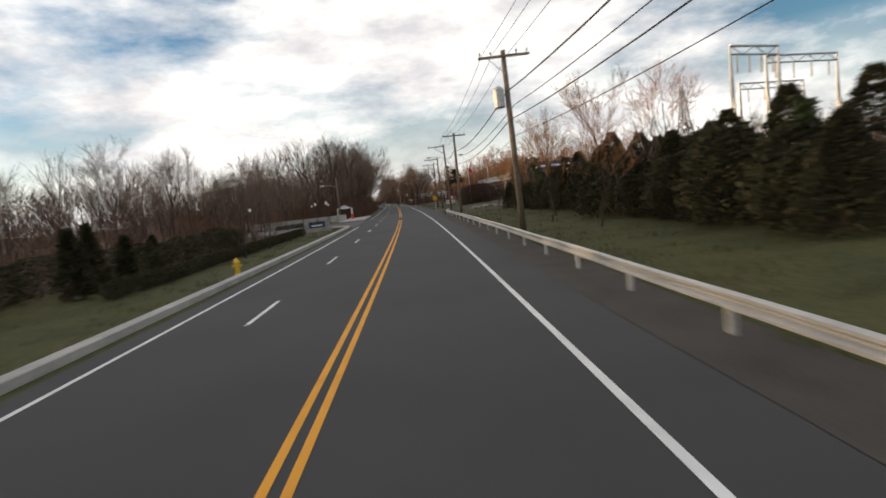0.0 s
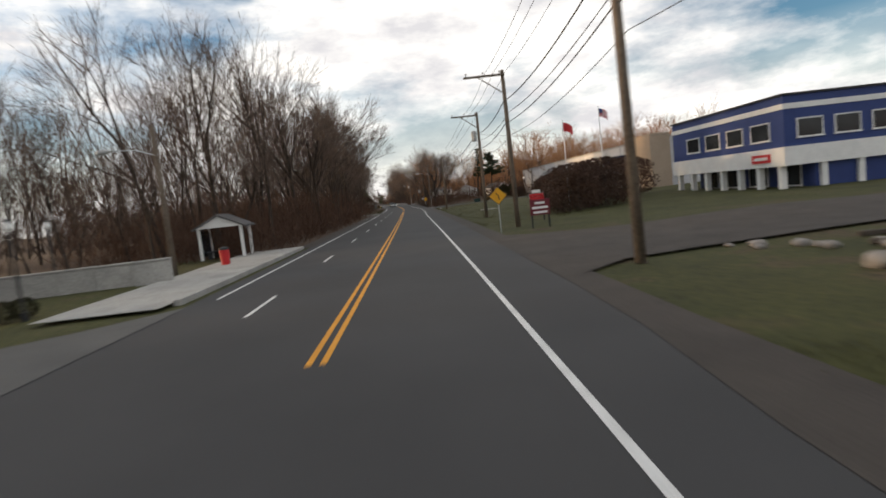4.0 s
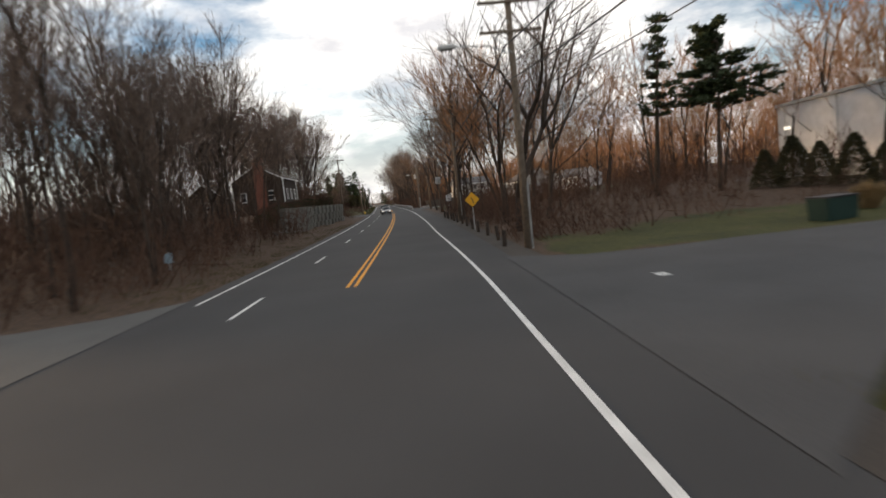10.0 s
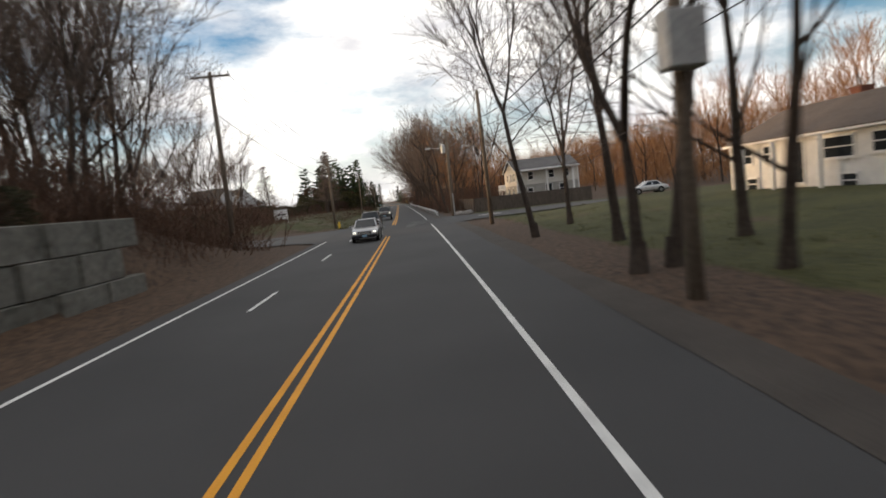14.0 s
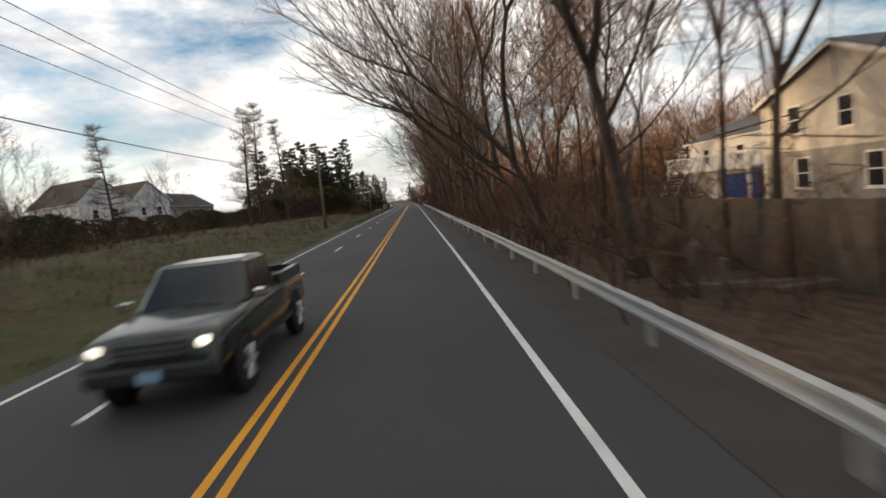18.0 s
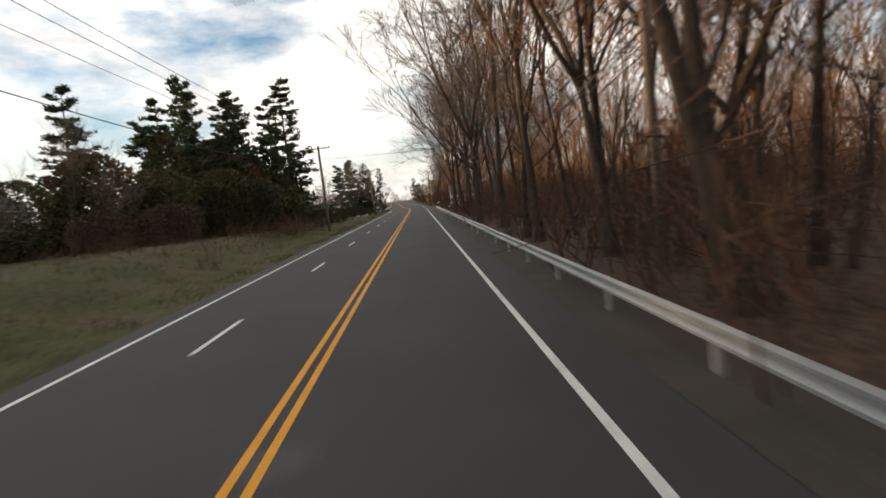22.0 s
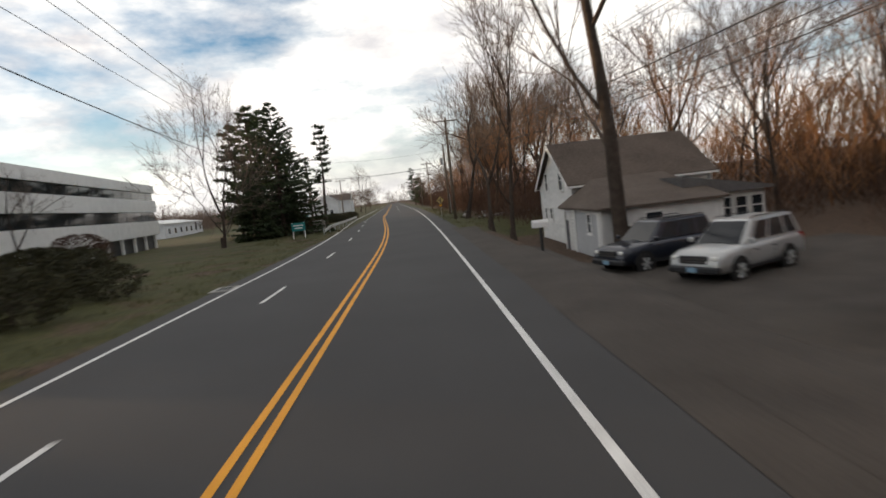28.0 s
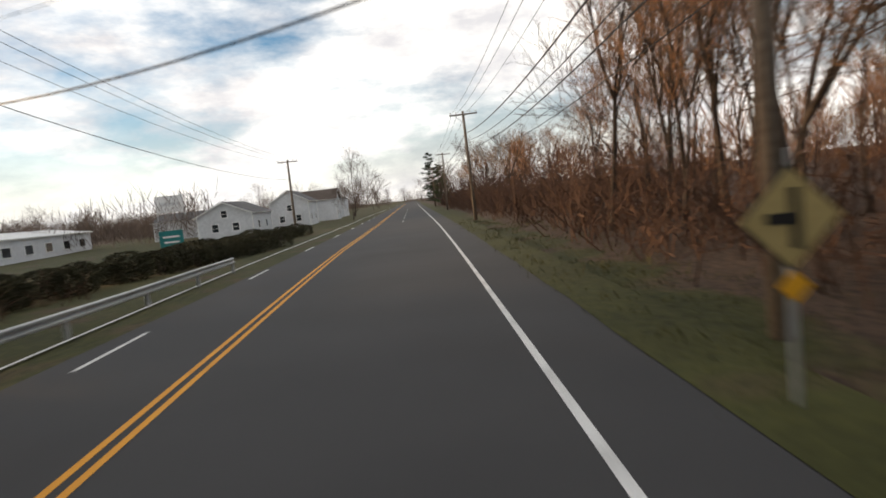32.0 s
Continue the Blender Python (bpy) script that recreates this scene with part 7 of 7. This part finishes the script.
# ---- vehicles, facing +y ----
def wheel(parent, x, y, r=0.34, w=0.23):
    k = 1 if x > 0 else -1
    part("wheel_arch", Shape().disc(x + k * (w / 2 - 0.03), y, r + 0.02, r * 1.17, 0.03, 24), RUBBER, parent)
    t = part("wheel", Shape().tube([(x - w / 2, y, r), (x - w / 2 + 0.03, y, r), (x + w / 2 - 0.03, y, r), (x + w / 2, y, r)], [r * 0.9, r, r, r * 0.9], 22), RUBBER, parent)
    part("rim", Shape().disc(x + k * 0.006, y, r, r * 0.66, w, 20), DARK_METAL, t)
    spokes = Shape().disc(x + k * (w / 2 + 0.012), y, r, r * 0.16, 0.02, 10)
    for n in range(6):
        d = math.pi * n / 3
        spokes.tube([(x + k * (w / 2 + 0.008), y, r), (x + k * (w / 2 + 0.008), y + r * 0.62 * math.cos(d), r + r * 0.62 * math.sin(d))], [r * 0.11, r * 0.13], 4)
    part("spokes", spokes, STEEL, t, "bright alloy spokes")


CARS = {  # clearance, side profile (y from the middle as a share of the half length, height, share of the half width), cabin (base and roof ends as shares), belt, roof, wheel
    "sedan": (0.24, ((-1, 0.62, 0.86), (-0.96, 0.84, 0.92), (-0.78, 0.93, 0.98), (-0.35, 0.95, 1), (0.25, 0.94, 1), (0.42, 0.92, 1), (0.78, 0.80, 0.96), (0.95, 0.70, 0.89), (1, 0.55, 0.80)), (-0.72, -0.42, 0.10, 0.46), 0.92, 1.45, 0.33),
    "suv": (0.30, ((-1, 0.70, 0.90), (-0.97, 1.0, 0.95), (-0.87, 1.08, 0.99), (0.0, 1.08, 1), (0.42, 1.06, 1), (0.80, 0.98, 0.97), (0.95, 0.88, 0.91), (1, 0.66, 0.85)), (-0.97, -0.86, 0.12, 0.46), 1.05, 1.72, 0.36),
    "pickup": (0.40, ((-1, 0.75, 0.96), (-0.98, 1.17, 0.98), (-0.25, 1.19, 1), (0.22, 1.19, 1), (0.44, 1.17, 1), (0.86, 1.09, 0.98), (0.97, 1.0, 0.95), (1, 0.72, 0.91)), (-0.28, -0.22, 0.20, 0.45), 1.16, 1.80, 0.40),
}


def vehicle(name, label, paint, kind, lit=False, long=4.6, wide=1.84):
    """A car: lofted lower body, cabin with a pane in each opening, wheels, lamps, grille."""
    ob = thing(name, label, "pickup truck" if kind == "pickup" else "car")
    a, L = wide / 2, long / 2
    zb, profile, cab, belt, roof, r = CARS[kind]
    hull = Shape()
    for y, zt, w in profile:
        h, low = a * w, zb + 0.07 * abs(y) ** 6
        half = [(0.80 * h, low), (0.96 * h, low + 0.10), (h, low + 0.45 * (zt - low)), (0.995 * h, zt - 0.16), (0.955 * h, zt - 0.05), (0.86 * h, zt - 0.005), (0.4 * h, zt + 0.02)]
        hull.v += [(x, y * L, z) for x, z in half] + [(-x, y * L, z) for x, z in reversed(half)]
    n, m = len(profile), 14
    hull.f = [tuple(reversed(range(m))), tuple((n - 1) * m + q for q in range(m))]
    hull.f += [(q * m + c, q * m + (c + 1) % m, (q + 1) * m + (c + 1) % m, (q + 1) * m + c) for q in range(n - 1) for c in range(m)]
    part("body", hull, paint, ob, smooth=True)
    yb0, yr0, yr1, yb1 = (q * L for q in cab)
    wb, wr = a * 0.93, a * 0.74
    base = [Vector(q) for q in ((-wb, yb0, belt - 0.03), (wb, yb0, belt - 0.03), (wb * 0.97, yb1, belt - 0.03), (-wb * 0.97, yb1, belt - 0.03))]
    top = [Vector(q) for q in ((-wr, yr0, roof), (wr, yr0, roof), (wr * 0.97, yr1, roof), (-wr * 0.97, yr1, roof))]
    shell = Shape()
    shell.v = [tuple(q) for q in (*base, *top)]
    shell.f = [(3, 2, 1, 0), (4, 5, 6, 7), (0, 1, 5, 4), (1, 2, 6, 5), (2, 3, 7, 6), (3, 0, 4, 7)]
    part("cabin", shell, paint, ob, bevel=0.07)

    def pane(name, p0, p1, p2, p3, u0, u1, v0, v1):
        """Glass on the face p0 p1 p2 p3 (two feet, two heads) of the cabin."""
        out = (p1 - p0).cross(p3 - p0).normalized() * 0.008
        spot = [p0.lerp(p1, u).lerp(p3.lerp(p2, u), v) + out for u, v in ((u0, v0), (u1, v0), (u1, v1), (u0, v1))]
        part(name, Shape().poly(*spot), GLASS, ob)

    pane("windscreen", base[2], base[3], top[3], top[2], 0.06, 0.94, 0.06, 0.92)
    pane("rear_window", base[0], base[1], top[1], top[0], 0.08, 0.92, 0.16, 0.86)
    splits = ((0.10, 0.47), (0.52, 0.86)) if kind != "suv" else ((0.08, 0.27), (0.31, 0.58), (0.62, 0.86))
    for u0, u1 in splits:
        pane("side_window", base[1], base[2], top[2], top[1], u0, u1, 0.14, 0.88)
        pane("side_window", base[3], base[0], top[0], top[3], 1 - u1, 1 - u0, 0.14, 0.88)
    if kind == "pickup":
        part("bed", Shape().box(0, -L + 0.98, 1.20, wide - 0.34, 1.7, 0.02), DARK_METAL, ob)
        for k in (-1, 1):
            part("bed_side", Shape().box(k * (a - 0.1), -L + 0.98, 1.12, 0.12, 1.85, 0.22), paint, ob, bevel=0.02)
        part("tailgate", Shape().box(0, -L + 0.06, 1.1, wide - 0.2, 0.1, 0.24), paint, ob)
    if kind == "suv":
        for k in (-1, 1):
            part("roof_rail", Shape().tube([(k * wr * 0.9, yr0 + 0.1, roof), (k * wr * 0.9, yr0 + 0.2, roof + 0.06), (k * wr * 0.9, yr1 - 0.2, roof + 0.06), (k * wr * 0.9, yr1 - 0.1, roof)], [0.018] * 4, 5), DARK_METAL, ob)
    for x in (-a + 0.10, a - 0.10):
        for y in (L - 0.92, -L + 0.95):
            wheel(ob, x, y, r)
    zl = {"sedan": 0.64, "suv": 0.80, "pickup": 0.93}[kind]
    for k in (-1, 1):
        part("headlight", Shape().box(k * (a - 0.25), L - 0.09, zl - 0.05, 0.19, 0.14, 0.12, turn=-k * 0.35), LAMP_ON if lit else LAMP_GLASS, ob, "lit headlight" if lit else "", bevel=0.03)
        part("tail_light", Shape().box(k * (a - 0.16), -L + 0.04, zl, 0.16, 0.1, 0.24), LAMP_RED, ob)
        part("wing_mirror", Shape().box(k * (a + 0.09), yb1 - 0.18, belt + 0.04, 0.2, 0.1, 0.15), CHROME if kind == "pickup" else paint, ob, bevel=0.03)
        for y in (-0.45, 0.5) if kind != "pickup" else (0.25,):
            part("door_handle", Shape().box(k * (a - 0.005), y, belt - 0.2, 0.04, 0.16, 0.035), CHROME if kind == "pickup" else DARK_METAL, ob)
        for y in (yb1 - 0.15, (yb0 + yb1) / 2 + 0.05):
            part("door_seam", Shape().box(k * (a - 0.006), y, zb + 0.18, 0.012, 0.014, belt - zb - 0.32), DARK_METAL, ob)
        part("sill_trim", Shape().box(k * (a - 0.03), 0, zb + 0.06, 0.05, long - 2.7, 0.09), DARK_METAL, ob)
    part("grille", Shape().box(0, L - 0.04, zl - 0.16, wide * 0.5, 0.10, 0.24), DARK_METAL, ob, bevel=0.02)
    for z in (-0.02, -0.10):
        part("grille_bar", Shape().box(0, L + 0.012, zl + z, wide * 0.5, 0.02, 0.03), CHROME, ob)
    part("bumper", Shape().box(0, L - 0.05, zb + 0.08, wide * 0.92, 0.22, 0.2), DARK_METAL, ob, bevel=0.05)
    if kind == "pickup":
        part("bumper_trim", Shape().box(0, L + 0.055, zb + 0.27, wide * 0.86, 0.03, 0.035), CHROME, ob)
    part("number_plate", Shape().box(0, L + 0.068, zb + 0.11, 0.3, 0.012, 0.14), PLATE_BLUE, ob)
    part("wiper", Shape().tube([(-0.5, yb1 + 0.02, belt + 0.02), (0.1, yb1 - 0.06, belt + 0.08)], [0.012, 0.012], 4), DARK_METAL, ob)
    return ob


def paint(name, c, metal=0.3):
    m = plain(name, c, 0.28, metal)
    m.node_tree.nodes["Principled BSDF"].inputs["Coat Weight"].default_value = 0.6
    return m


put(vehicle("pickup_truck", "dark green pickup truck with a chrome bumper on the road", paint("dark_green_paint", (0.012, 0.022, 0.018)), "pickup", True, 5.3, 1.88), 319.3, -1.45, 0.0, 180)
put(vehicle("suv", "black sport utility car with headlights lit on the road", paint("black_paint", (0.014, 0.013, 0.014)), "suv", True, 4.5, 1.82), 291.6, -1.75, 0.0, 180)
put(vehicle("sedan", "silver-grey saloon car with headlights lit on the road", paint("silver_grey_paint", (0.26, 0.27, 0.28)), "sedan", True, 4.5, 1.78), 279.8, -1.3, 0.0, 180)
put(vehicle("suv", "silver sport utility car parked in the gravel yard", paint("silver_paint", (0.42, 0.43, 0.43)), "suv", False, 4.4, 1.78), 500.8, 11.7, None, 118)
put(vehicle("suv", "dark blue sport utility car parked beside the house", paint("navy_paint", (0.014, 0.018, 0.030)), "suv", False, 4.4, 1.76), 504.0, 10.5, None, 110)
put(vehicle("suv", "dark parked car behind the board fence", paint("charcoal_paint", (0.03, 0.031, 0.034)), "suv", False, 4.5, 1.8), 320, 17, None, 95)
put(vehicle("sedan", "silver saloon car parked beyond the side road", paint("pale_silver_paint", (0.45, 0.46, 0.47)), "sedan", False, 4.5, 1.8), 306.5, 30, None, 85)

for s, u, h in ((320.0, 7.3, 1.05), (318.8, 7.2, 0.9), (320.6, 9.4, 1.2), (323.0, 8.6, 1.0)):
    post = thing("wooden_post", "weathered wooden post standing in the leaf litter", "post", "posts by the yard")
    part("shaft", Shape().tube([(0, 0, -0.3), (0, 0, h - 0.03), (0, 0, h)], [0.075, 0.07, 0.055], 8), FENCE_WOOD, post)
    put(post, s, u)
for k, (s, u, turn) in enumerate(((320.2, 8.3, 70), (319.6, 9.9, 95))):
    log = thing("timber", "pale sawn timber lying in the leaf litter", "timber", "timbers by the yard")
    part("beam", Shape().box(0, 0, 0, 0.14, 2.8, 0.16), POLE_WOOD, log, bevel=0.015)
    put(log, s, u, None, turn)
